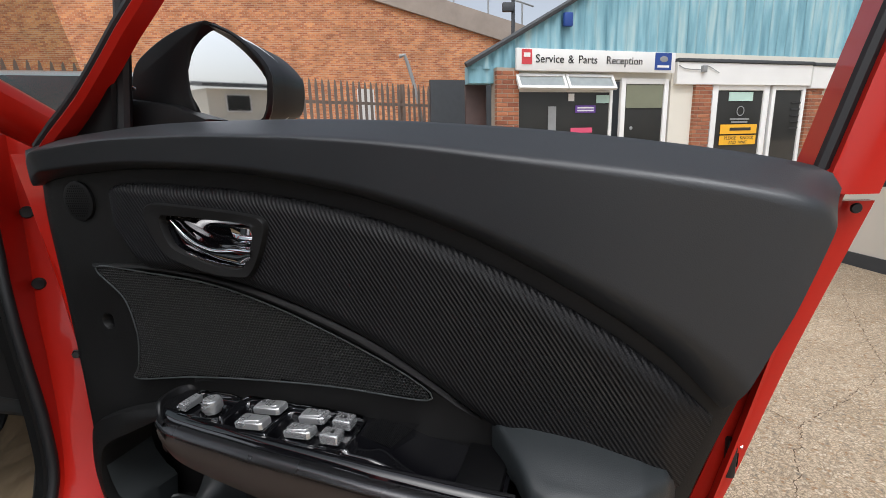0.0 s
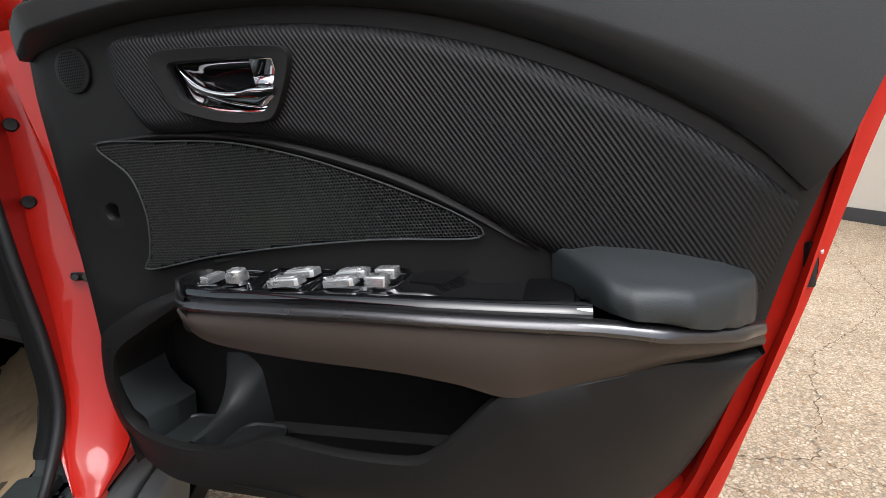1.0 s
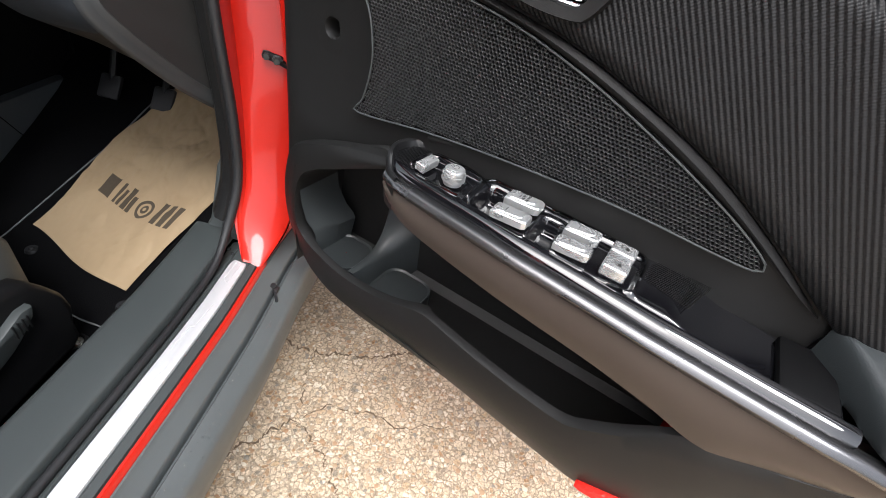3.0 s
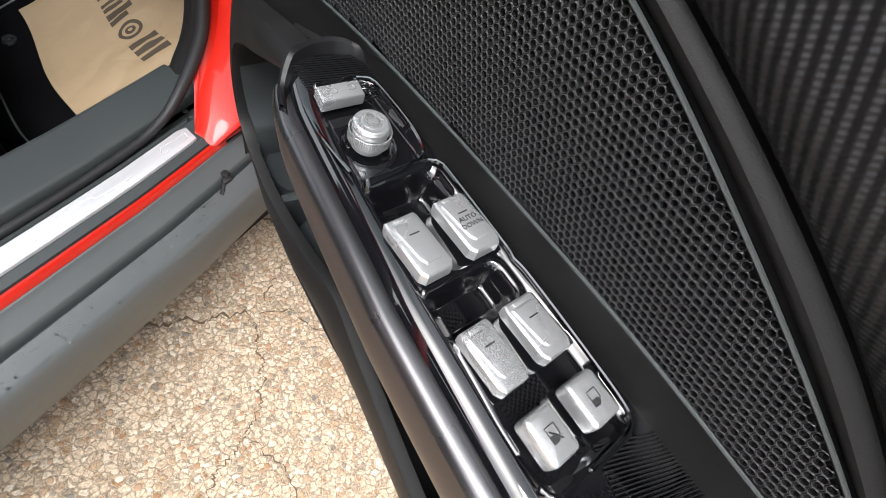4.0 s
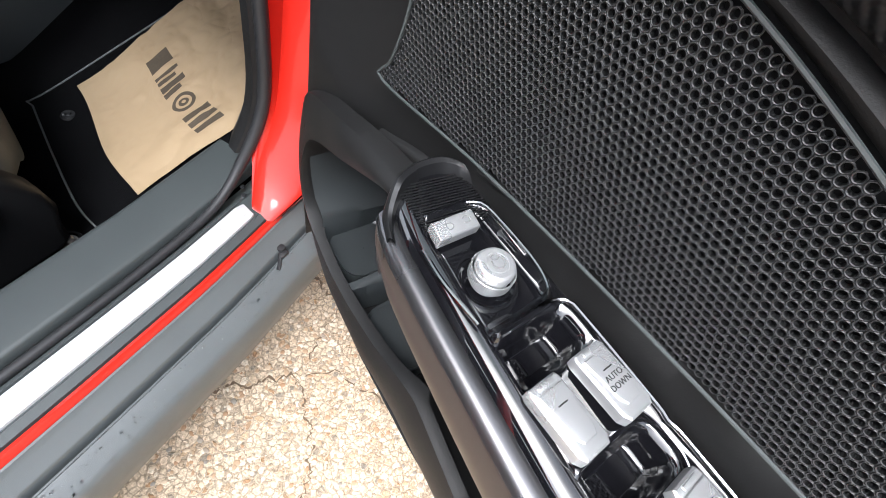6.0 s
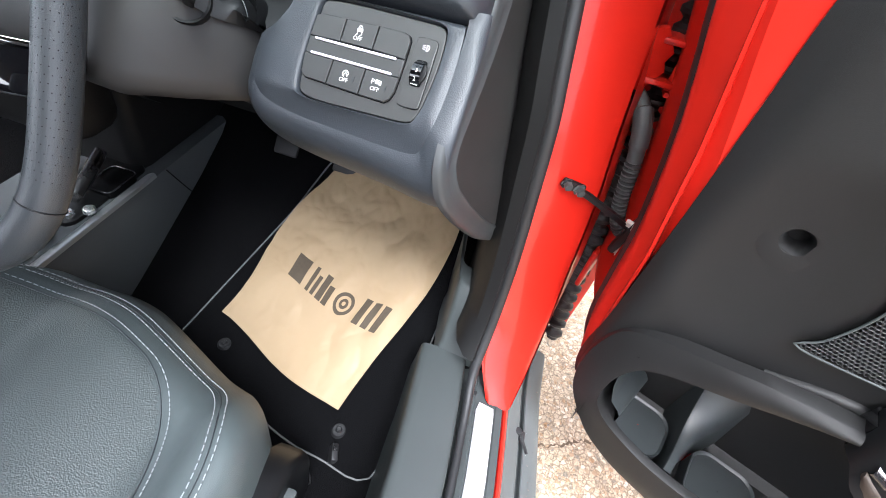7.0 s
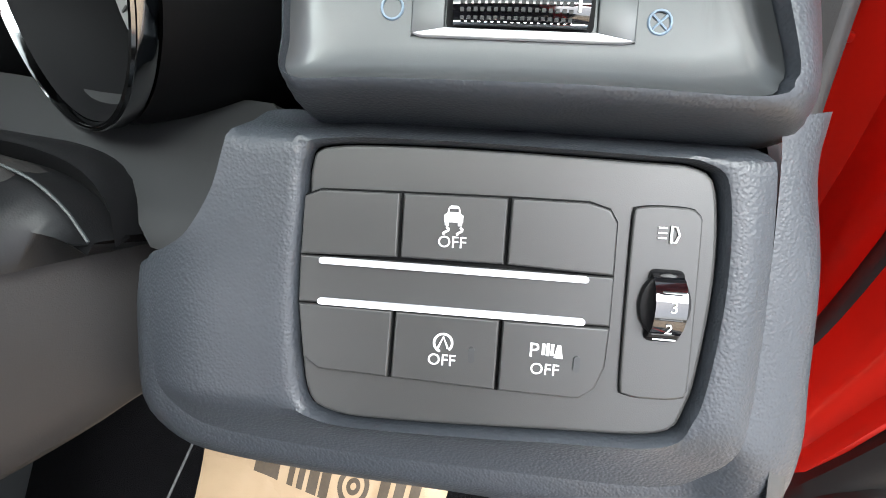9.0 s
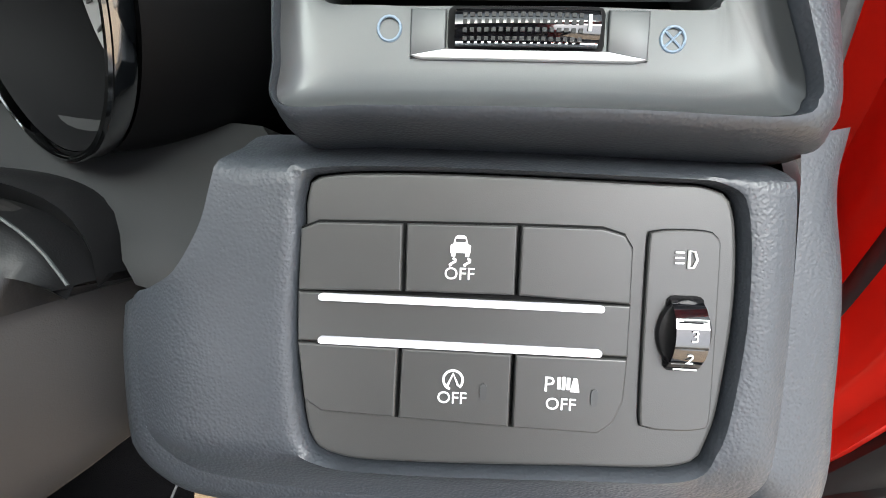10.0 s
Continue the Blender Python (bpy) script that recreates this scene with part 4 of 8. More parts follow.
rows = []
for p in spline(ff, 28):
    u, y, w = p
    rows.append([(u + 0.006, y - 0.03, w - 0.004), (u + 0.001, y - 0.036, w + 0.001), (u - 0.006, y - 0.028, w + 0.007), (u - 0.009, y - 0.004, w + 0.010), (u + 0.006, y - 0.004, w - 0.004), (u + 0.006, y - 0.03, w - 0.004)])
dpart("front_window_frame", grid(rows), RED, label="red painted raked window frame")
bm = tube([(p[0] - 0.014, p[1] - 0.018, p[2] + 0.013) for p in spline(ff, 24)], 0.0075, 8)
dpart("front_frame_seal", bm, RUBBER)
# black corner panel and channel beside the mirror
sail = [(-0.025, 1.165), (0.118, 1.182), (0.140, 1.290), (0.138, 1.300), (0.115, 1.285), (0.03, 1.212)]
bm = prism(sail, 0, 0.02, 0.006, 2)
moved(bm, Matrix(((1, 0, 0, 0), (0, 0, -1, 0.05), (0, 1, 0, 0), (0, 0, 0, 1))))
dpart("sail_panel", bm, SATIN, label="smooth black corner panel beside the mirror")
dpart("glass_channel", tube([(0.120, 0.045, 1.16), (0.138, 0.048, 1.27), (0.158, 0.05, 1.39)], 0.010, 8), RUBBER)
dpart("belt_seal", tube(spline([(0.09, 0.026, 1.172), (0.26, 0.026, 1.178), (0.5, 0.026, 1.172), (0.70, 0.026, 1.154), (0.855, 0.026, 1.133), (0.98, 0.026, 1.105)], 30), 0.006, 8), RUBBER, label="black waist seal along the window opening")

# door mirror


def ring_at(y, k, shift=(0, 0)):
    edge = spline([(0.205 + (a - 0.205) * 0.83, b) for a, b in ((0.205, 1.270), (0.225, 1.315), (0.250, 1.333), (0.315, 1.312), (0.368, 1.270), (0.374, 1.236), (0.357, 1.196), (0.30, 1.190), (0.222, 1.190), (0.208, 1.215))], 40, True)
    cx, cz = 0.277, 1.255
    return [(cx + (a - cx) * k + shift[0], y, cz + (b - cz) * k + shift[1]) for a, b in edge]


bm = grid([ring_at(0.20, 0.80), ring_at(0.135, 0.93), ring_at(0.098, 0.94), ring_at(0.090, 0.97), ring_at(0.090, 1.01), ring_at(0.096, 1.04), ring_at(0.12, 1.02, (-0.014, 0)), ring_at(0.16, 0.92, (-0.034, 0)), ring_at(0.21, 0.70, (-0.055, 0)), ring_at(0.235, 0.34, (-0.068, 0)), ring_at(0.24, 0.02, (-0.07, 0))], closed=True)
house = dpart("mirror_housing", bm, SATIN, label="black door mirror housing with wet spots")
bm = grid([ring_at(0.0, 0.95), ring_at(0.0, 0.5), ring_at(0.0, 0.01)], closed=True)
moved(bm, Matrix.Translation((0.29, 0.132, 1.255)) @ Matrix.Rotation(radians(36), 4, 'Z') @ Matrix.Rotation(radians(2.0), 4, 'X') @ Matrix.Diagonal((1.06, 1, 1, 1)) @ Matrix.Translation((-0.29, 0, -1.255)))
dpart("mirror_glass", bm, MIRROR, house, "reflecting mirror glass")
# red painted shell over the top, and the dark foot that joins the door
cap = spline([(0.120, 1.215), (0.128, 1.262), (0.165, 1.303), (0.215, 1.326), (0.25, 1.334)], 24)
bm = grid([[(u + 0.004, 0.105, w + 0.002) for u, w in cap], [(u - 0.002, 0.112, w + 0.004) for u, w in cap], [(u - 0.012, 0.15, w + 0.002) for u, w in cap], [(u + 0.01, 0.19, w - 0.03) for u, w in cap]])
dpart("mirror_cap", bm, RED, house, "red painted mirror cap")
side = spline([(0.102, 1.205), (0.107, 1.240), (0.112, 1.265), (0.124, 1.286), (0.147, 1.301), (0.18, 1.316), (0.223, 1.329), (0.262, 1.332), (0.243, 1.316), (0.226, 1.288), (0.219, 1.243), (0.226, 1.207), (0.20, 1.200), (0.15, 1.200)], 50, True)
bm = prism(side, 0, 0.028, 0.010, 3)
moved(bm, Matrix(((1, 0, 0, 0), (0, 0, -1, 0.108), (0, 1, 0, 0), (0, 0, 0, 1))))
dpart("mirror_inner_face", bm, SATIN, house)
foot = prism([(0.075, 1.185), (0.24, 1.180), (0.255, 1.20), (0.20, 1.222), (0.085, 1.240)], 0, 0.10, 0.006)
moved(foot, Matrix(((1, 0, 0, 0), (0, 0, -1, 0.165), (0, 1, 0, 0), (0, 0, 0, 1))))
dpart("mirror_foot", foot, SATIN, house, "black mirror base")
dpart("indicator_strip", box((0.040, 0.006, 0.005), (0.125, 0.058, 1.247), 0.002), CHROME, house, "clear indicator repeater edge")

# soft upper roll between the waist and the ribbed insert
UP = [(-0.016, 1.164), (0.025, 1.175), (0.10, 1.184), (0.26, 1.192), (0.50, 1.186), (0.70, 1.169), (0.855, 1.148), (0.965, 1.126), (0.986, 1.106)]
RIDGE = [(-0.014, 1.112), (0.03, 1.122), (0.08, 1.128), (0.17, 1.134), (0.25, 1.133), (0.38, 1.124), (0.52, 1.099), (0.645, 1.058), (0.765, 0.998), (0.855, 0.940), (0.912, 0.884)]
lo, up = spline(RIDGE, 70), spline(UP, 70)


def roll_depth(t, u, w):
    f = min(1, max(0, (u + 0.02) / 0.07)) * min(1, max(0, (0.99 - u) / 0.04)) ** 0.5
    crest = float(np.interp(u, [0.0, 0.25, 0.5, 0.7, 0.855, 0.95], [0.64, 0.66, 0.70, 0.75, 0.82, 0.85]))
    v = 0.003 + f * (0.027 * math.sin(min(1, t * 5.0) * 1.571) + 0.010 * min(1, t / crest))
    if t > crest:
        k = (t - crest) / (1 - crest)
        v -= f * 0.056 * (k * k * 2.5 if k < 0.2 else k - 0.1)
    return v


bm = loft(lo, up, 44, roll_depth)
dpart("upper_trim", skirt(bm, (0, 0.02, 0)), SOFT, label="soft black leather-grain upper door roll")

# ribbed insert, padded, with a rounded rim
IUP = [(0.136, 1.088), (0.146, 1.108), (0.175, 1.116), (0.25, 1.113), (0.375, 1.104), (0.515, 1.080), (0.642, 1.039), (0.763, 0.980), (0.850, 0.924), (0.906, 0.874)]
ILO = [(0.136, 1.088), (0.155, 1.044), (0.180, 1.004), (0.212, 0.997), (0.296, 0.992), (0.391, 0.972), (0.509, 0.930), (0.594, 0.884), (0.664, 0.838), (0.72, 0.81), (0.82, 0.79), (0.880, 0.785)]
ia, ib = spline(ILO, 90), spline(IUP, 90)


def pad_depth(t, u, w):
    return 0.004 + 0.014 * min(1, (min(t, 1 - t) / 0.10)) ** 0.45


rows = []
for j in range(25):
    t = j / 24
    t = 0.5 - 0.5 * math.cos(math.pi * t)
    rows.append([(a[0] + (b[0] - a[0]) * t, -pad_depth(t, 0, 0) * min(1, 0.25 + i / 6.0, 0.25 + (89 - i) / 6.0), a[1] + (b[1] - a[1]) * t) for i, (a, b) in enumerate(zip(ia, ib))])
bm = grid(rows)
well = [(0.243, 1.071), (0.26, 1.074), (0.352, 1.068), (0.378, 1.063), (0.385, 1.056), (0.372, 1.022), (0.360, 1.009), (0.320, 1.011), (0.262, 1.029), (0.247, 1.048)]
bmesh.ops.delete(bm, geom=[f for f in bm.faces if any(inside(q.co.x, q.co.z, well) for q in f.verts)], context='FACES')
dpart("ribbed_insert", bm, RIBS, label="black insert with slanted corded ribs")
# smooth border between insert and grille
BO = spline([(0.075, 0.997), (0.19, 1.0), (0.296, 0.988), (0.391, 0.968), (0.509, 0.926), (0.594, 0.880), (0.664, 0.832)], 50)
BI = spline([(0.090, 0.990), (0.19, 0.991), (0.294, 0.981), (0.389, 0.957), (0.480, 0.925), (0.560, 0.888), (0.615, 0.858)], 50)
bm = loft(BI, BO, 4, lambda t, u, w: 0.0035 + 0.004 * math.sin(t * 3.14))
dpart("grille_border", skirt(bm, (0, 0.006, 0)), TRIM)

# speaker grille: a web of small round holes inside a fine raised line
GRILLE = spline([(0.086, 0.993), (0.190, 0.989), (0.293, 0.979), (0.389, 0.955), (0.479, 0.922), (0.552, 0.890), (0.592, 0.868), (0.604, 0.857), (0.598, 0.850), (0.565, 0.849), (0.469, 0.851), (0.345, 0.845), (0.236, 0.835), (0.128, 0.819), (0.134, 0.838), (0.142, 0.871), (0.143, 0.905), (0.129, 0.950)], 160, True)


GRILLE_OUT = 0.006
verts, faces = [], []
pitch = 0.0044
R6 = pitch / math.sqrt(3)
row = 0
w = 0.812
while w < 1.0:
    u = 0.09 + (pitch / 2 if row % 2 else 0)
    while u < 0.615:
        if all(inside(u + du, w + dw, GRILLE) for du, dw in ((R6, 0), (-R6, 0), (0, R6), (0, -R6))):
            k = len(verts)
            for ring, (r, d) in enumerate(((R6, 0.0), (R6 * 0.80, 0.0005), (R6 * 0.66, 0.0003), (R6 * 0.58, -0.0026))):
                for i in range(12):
                    c = math.radians(30 * i + 30)
                    q = r * (0.866 if ring == 0 and i % 2 else 1.0)
                    verts.append((u + q * math.cos(c), -(GRILLE_OUT + d), w + q * math.sin(c)))
            for ring in range(3):
                for i in range(12):
                    j = (i + 1) % 12
                    faces.append((k + 12 * ring + i, k + 12 * ring + j, k + 12 * ring + 12 + j, k + 12 * ring + 12 + i))
        u += pitch
    w += pitch * 0.866
    row += 1
gm = bpy.data.meshes.new("speaker_grille")
gm.from_pydata(verts, [], faces)
gm.materials.append(GRILLEM)
grille = new("speaker_grille", gm)
grille.parent = door
tagged(grille, "black speaker grille with small round holes", kind="stuff")
# black sheet standing in for the unlit depth behind the holes
bm = bmesh.new()
bm.faces.new([bm.verts.new((u, -0.0030, w)) for u, w in GRILLE])
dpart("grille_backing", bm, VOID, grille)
dpart("grille_line", tube([(u, -0.0065, w) for u, w in GRILLE], 0.0011, 6, True), TREAD, grille, "fine raised grey line round the grille")

# tweeter with slots, and the screw hole
tw = dpart("tweeter", moved(lathe([(0.0, 0.0012), (0.026, 0.0014), (0.0285, 0.0008), (0.029, -0.004)], 36), pose(0.070, -0.001, 1.090, 90, 0, 0)), SATIN, label="round black tweeter cover with a fine mesh")
# flat black dots painting the shade in the mesh holes
tv, tf = [], []
for r in range(-6, 7):
    for c in range(-6, 7):
        x, z = c * 0.0040 + (0.0020 if r % 2 else 0), r * 0.0036
        if math.hypot(x, z) < 0.0235:
            k = len(tv)
            tv += [(0.070 + x + 0.0013 * math.cos(a * 1.0472), -0.0027, 1.090 + z + 0.0013 * math.sin(a * 1.0472)) for a in range(6)]
            tf.append(tuple(range(k, k + 6)))
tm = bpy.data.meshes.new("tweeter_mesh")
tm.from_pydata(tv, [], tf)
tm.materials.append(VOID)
tmo = new("tweeter_mesh", tm)
tmo.parent = door
tagged(tmo, "fine black dots for the shaded mesh holes", kind="stuff")
dpart("screw_hole", moved(lathe([(0.0, -0.022), (0.010, -0.022), (0.0115, -0.003), (0.0135, 0.0), (0.022, 0.0008), (0.031, 0.0)], 28), pose(0.066, 0.0112, 0.900, 90, 0, 0)), TRIM, label="deep round screw recess")

# inner handle
HB = [(0.214, 1.078), (0.222, 1.088), (0.238, 1.091), (0.327, 1.084), (0.392, 1.076), (0.405, 1.068), (0.404, 1.055), (0.394, 1.029), (0.378, 1.003), (0.364, 0.997), (0.316, 0.999), (0.262, 1.013), (0.238, 1.026), (0.222, 1.055)]
CUP = [(0.243, 1.071), (0.26, 1.074), (0.352, 1.068), (0.378, 1.063), (0.385, 1.056), (0.372, 1.022), (0.360, 1.009), (0.320, 1.011), (0.262, 1.029), (0.247, 1.048)]
o1, o2 = spline(HB, 60, True), spline(CUP, 60, True)
k0 = min(range(60), key=lambda i: (o2[i][0] - o1[0][0]) ** 2 + (o2[i][1] - o1[0][1]) ** 2)
o2 = o2[k0:] + o2[:k0]
rows = []
for t, v in ((0, 0.010), (0.03, 0.023), (0.12, 0.026), (0.5, 0.025), (0.93, 0.024), (1.0, 0.020), (1.0, 0.008)):
    rows.append([(a[0] + (b[0] - a[0]) * t, -v, a[1] + (b[1] - a[1]) * t) for a, b in zip(o1, o2)])
hz = dpart("handle_bezel", grid(rows, closed=True), TRIM, label="dark grey surround of the inner handle")
rows = [[(0.315 + (a[0] - 0.315) * k, -v, 1.04 + (a[1] - 1.04) * k) for a in o2] for k, v in ((1.0, 0.014), (0.96, 0.005), (0.8, 0.001), (0.4, 0.0), (0.01, 0.0))]
dpart("handle_cup", grid(rows, closed=True), GLOSS, hz, "glossy black handle recess")
lt = spline([(0.250, 1.069), (0.267, 1.055), (0.289, 1.043), (0.317, 1.036), (0.338, 1.035), (0.352, 1.037), (0.383, 1.035)], 40)
lb = spline([(0.249, 1.064), (0.259, 1.043), (0.281, 1.031), (0.315, 1.019), (0.345, 1.011), (0.362, 1.009), (0.377, 1.016)], 40)
rows = []
for k, d in ((0.02, 0.006), (0.0, 0.016), (0.03, 0.023), (0.10, 0.0275), (0.25, 0.0285), (0.5, 0.027), (0.75, 0.0235), (0.93, 0.018), (1.0, 0.010), (0.97, 0.003)):
    rows.append([(a[0] + (b[0] - a[0]) * k, -(d * (0.55 + 0.45 * ease(min(1, i / 26)))), a[1] + (b[1] - a[1]) * k) for i, (a, b) in enumerate(zip(lt, lb))])
bm = grid(rows)
bmesh.ops.holes_fill(bm, edges=[e for e in bm.edges if len(e.link_faces) == 1])
dpart("handle_lever", bm, CHROME, hz, "curved chrome pull lever", smooth=60)
tab = [(0.350, 1.040), (0.382, 1.038), (0.387, 1.062), (0.360, 1.064)]
bm = prism(tab, 0, 0.010, 0.0010, 2)
for q in bm.verts:
    q.co.z += 0.020 * (q.co.y - 1.050) / 0.026
moved(bm, Matrix(((1, 0, 0, 0), (0, 0, -1, -0.012), (0, 1, 0, 0), (0, 0, 0, 1))))
dpart("lock_tab", bm, CHROME, hz, "square chrome lock tab")
dpart("lower_chrome_rim", tube(spline([(0.262, -0.016, 1.026), (0.30, -0.018, 1.016), (0.34, -0.020, 1.010), (0.365, -0.020, 1.009)], 14), 0.0022, 8), CHROME, hz)

# map pocket: a bulging front wall whose rim runs up the hinge side, and a dark well behind it
EDGE = [(0.205, 0.796), (0.16, 0.786), (0.105, 0.768), (0.055, 0.746), (0.018, 0.728), (-0.004, 0.705), (-0.016, 0.655), (-0.017, 0.605), (-0.004, 0.555), (0.037, 0.505), (0.075, 0.488), (0.12, 0.481), (0.17, 0.478), (0.22, 0.480), (0.27, 0.482), (0.32, 0.484), (0.38, 0.483), (0.45, 0.476), (0.53, 0.470), (0.585, 0.465), (0.64, 0.455), (0.69, 0.451), (0.742, 0.463), (0.775, 0.508), (0.812, 0.556), (0.855, 0.65), (0.886, 0.725)]
ra, rb = spline(RIM, 110), spline(EDGE, 110)


def wall_depth(t, i):
    rim = rim_v(ra[i][0])
    foot_v = float(np.interp(rb[i][0], [-0.01, 0.1, 0.317, 0.58, 0.66, 0.728, 0.80], [0.0, 0.020, 0.036, 0.048, 0.034, 0.015, -0.002]))
    v = rim + (foot_v - rim) * t ** 1.4 + 0.008 * math.sin(t * 3.14) * min(1, max(0, (rb[i][0] - 0.05) / 0.15))
    if t > 0.93:
        v -= 0.014 * ((t - 0.93) / 0.07) ** 2
    return v


rows = []
for d, k in ((0.09, -0.02), (0.012, -0.02), (0.004, -0.012), (0.0, 0.012)):
    rows.append([(a[0] + (b[0] - a[0]) * k, -(wall_depth(0, i) - (d if d < 0.05 else 0.012 + 0.08 * max(ease(min(1, max(0, (a[1] - 0.575) / 0.07))), ease(min(1, max(0, (0.064 - a[0]) / 0.022)))) * (1 if a[0] < 0.3 else 0))), a[1] + (b[1] - a[1]) * k) for i, (a, b) in enumerate(zip(ra, rb))])
for j in range(1, 15):
    t = 0.05 + 0.95 * j / 14
    rows.append([(a[0] + (b[0] - a[0]) * t, -wall_depth(t, i), a[1] + (b[1] - a[1]) * t) for i, (a, b) in enumerate(zip(ra, rb))])
bm = grid(rows)
pocket = dpart("map_pocket", bm, TRIM, label="black door pocket wall with a wavy rim")
dpart("pocket_lintel", tube(spline([(0.130, 0.004, 0.762), (0.205, 0.004, 0.787), (0.30, 0.003, 0.775), (0.45, 0.002, 0.750), (0.66, 0.0, 0.712)], 30), 0.009, 12), TRIM, pocket, "rounded upper edge of the pocket opening")
# the well behind it, and two bottle cups with a sculpted divider
lim = lambda u: -float(np.interp(u, [0.02, 0.1, 0.2, 0.32, 0.6], [-0.004, 0.022, 0.038, 0.046, 0.052]))
us = [0.02 + 0.64 * i / 30 for i in range(31)]
rows = [[(u, lim(u), 0.508) for u in us], [(u, 0.085, 0.508) for u in us], [(u, 0.097, 0.520) for u in us], [(u, 0.100, 0.80) for u in us], [(u, 0.020, 0.80) for u in us]]
dpart("pocket_well", grid(rows), TRIM, pocket, "deep black pocket well")
dpart("well_end", grid([[(0.022, -0.012, 0.50), (0.022, 0.1, 0.50)], [(0.020, -0.016, 0.60), (0.020, 0.1, 0.60)], [(0.030, -0.018, 0.70), (0.030, 0.1, 0.70)], [(0.10, -0.012, 0.76), (0.10, 0.1, 0.76)]]), TRIM, pocket)


def cup(cu, cv, cw, hu, hv):
    o = rounded(2 * hu, 2 * hv, 0.024, 7, 0, 0)
    bm = grid([[(cu + x * k, cv + y * k, cw + h) for x, y in o] for k, h in ((1.06, -0.03), (1.06, 0.0), (1.05, 0.003), (1.0, 0.0015), (0.97, 0.0), (0.5, -0.001), (0.02, -0.001))], closed=True)
    dpart("cup_floor", bm, CUPM, pocket, "smooth bottle cup floor, greyed for skylight")


cup(0.098, 0.028, 0.540, 0.037, 0.038)
cup(0.220, 0.020, 0.535, 0.042, 0.042)
rows = []
for i in range(25):
    k = i / 24
    v, u0 = -0.020 + 0.118 * k, 0.147 + 0.014 * k
    top, wd = 0.558 + 0.012 * k + 0.075 * k ** 4, 0.0055 + 0.026 * k ** 2.2
    rows.append([(u0 - wd - 0.003, v, 0.51), (u0 - wd, v, top - 0.012), (u0 - wd * 0.9, v, top - 0.002)] + [(u0 + wd * q, v, top - 0.001 - 0.022 * max(0, q) ** 2 * k) for q in (-0.75, -0.4, 0, 0.4, 0.75, 1.0)] + [(u0 + wd * 1.15, v, top - 0.034), (u0 + wd * 1.3 + 0.004, v, 0.51)])
dpart("bottle_divider", grid(rows), CUPM, pocket, "sculpted divider between the bottle cups")
rows = []
for i in range(9):
    k = i / 8
    v = -0.012 + 0.085 * k
    rows.append([(0.028, v, 0.66), (0.034, v, 0.625), (0.044 + 0.010 * k, v, 0.598), (0.058 + 0.012 * k, v, 0.588), (0.064 + 0.012 * k, v, 0.580), (0.066, v, 0.52)])
dpart("bottle_rest", grid(rows), CUPM, pocket, "curved bottle rest, greyed for skylight")
# armrest: bronze board, satin strip, gloss strip
ST = spline([(0.216, 0.791), (0.232, 0.790), (0.30, 0.789), (0.373, 0.790), (0.515, 0.789), (0.64, 0.785), (0.708, 0.783), (0.764, 0.776), (0.818, 0.766), (0.862, 0.757), (0.885, 0.750)], 60)
UB = spline([(0.216, 0.775), (0.228, 0.757), (0.262, 0.742), (0.31, 0.736), (0.355, 0.733), (0.44, 0.729), (0.525, 0.725), (0.583, 0.717), (0.636, 0.706), (0.70, 0.719), (0.776, 0.730), (0.84, 0.728), (0.886, 0.727)], 60)
sd = lambda u: float(np.interp(u, [0.21, 0.225, 0.25, 0.4, 0.55, 0.70, 0.78, 0.85, 0.886], [0.050, 0.058, 0.064, 0.082, 0.092, 0.094, 0.085, 0.045, 0.0]))


def board_depth(t, u, w):
    return (rim_v(u) if u > 0.636 else sd(u) + 0.002) * (1 - t) + (sd(u) - 0.002) * t + 0.006 * math.sin(t * 3.14)


bm = loft(UB, [(a, b - 0.008) for a, b in ST], 10, board_depth)
arm = dpart("armrest_board", skirt(bm, (0, 0.035, 0)), BRONZE, label="dark bronze lower armrest panel")
rows = []
for dv, dw in ((-0.010, -0.008), (0.001, -0.0085), (0.0055, -0.006), (0.0075, -0.001), (0.0055, 0.004), (0.001, 0.0065), (-0.006, 0.007), (-0.012, 0.005)):
    rows.append([(u, -(sd(u) + dv), w + dw - 0.002) for u, w in ST])
dpart("satin_strip", grid(rows), GUN, label="satin metallic strip along the armrest")
rows = []
for dv, dw in ((-0.006, 0.002), (-0.004, 0.008), (-0.0065, 0.0125), (-0.012, 0.0155), (-0.017, 0.016), (-0.024, 0.010)):
    rows.append([(min(u, 0.715), -(sd(min(u, 0.715)) + dv), w + dw + 0.001) for u, w in ST if u < 0.74])
dpart("gloss_strip", grid(rows), GLOSS, label="piano black strip beside the switches")

# tray with the window switches
def rbox(u, v, cu, cv, hu, hv, r):
    """Signed distance to a rounded rectangle."""
    x, y = abs(u - cu) - hu + r, abs(v - cv) - hv + r
    return math.hypot(max(x, 0), max(y, 0)) + min(max(x, y), 0) - r


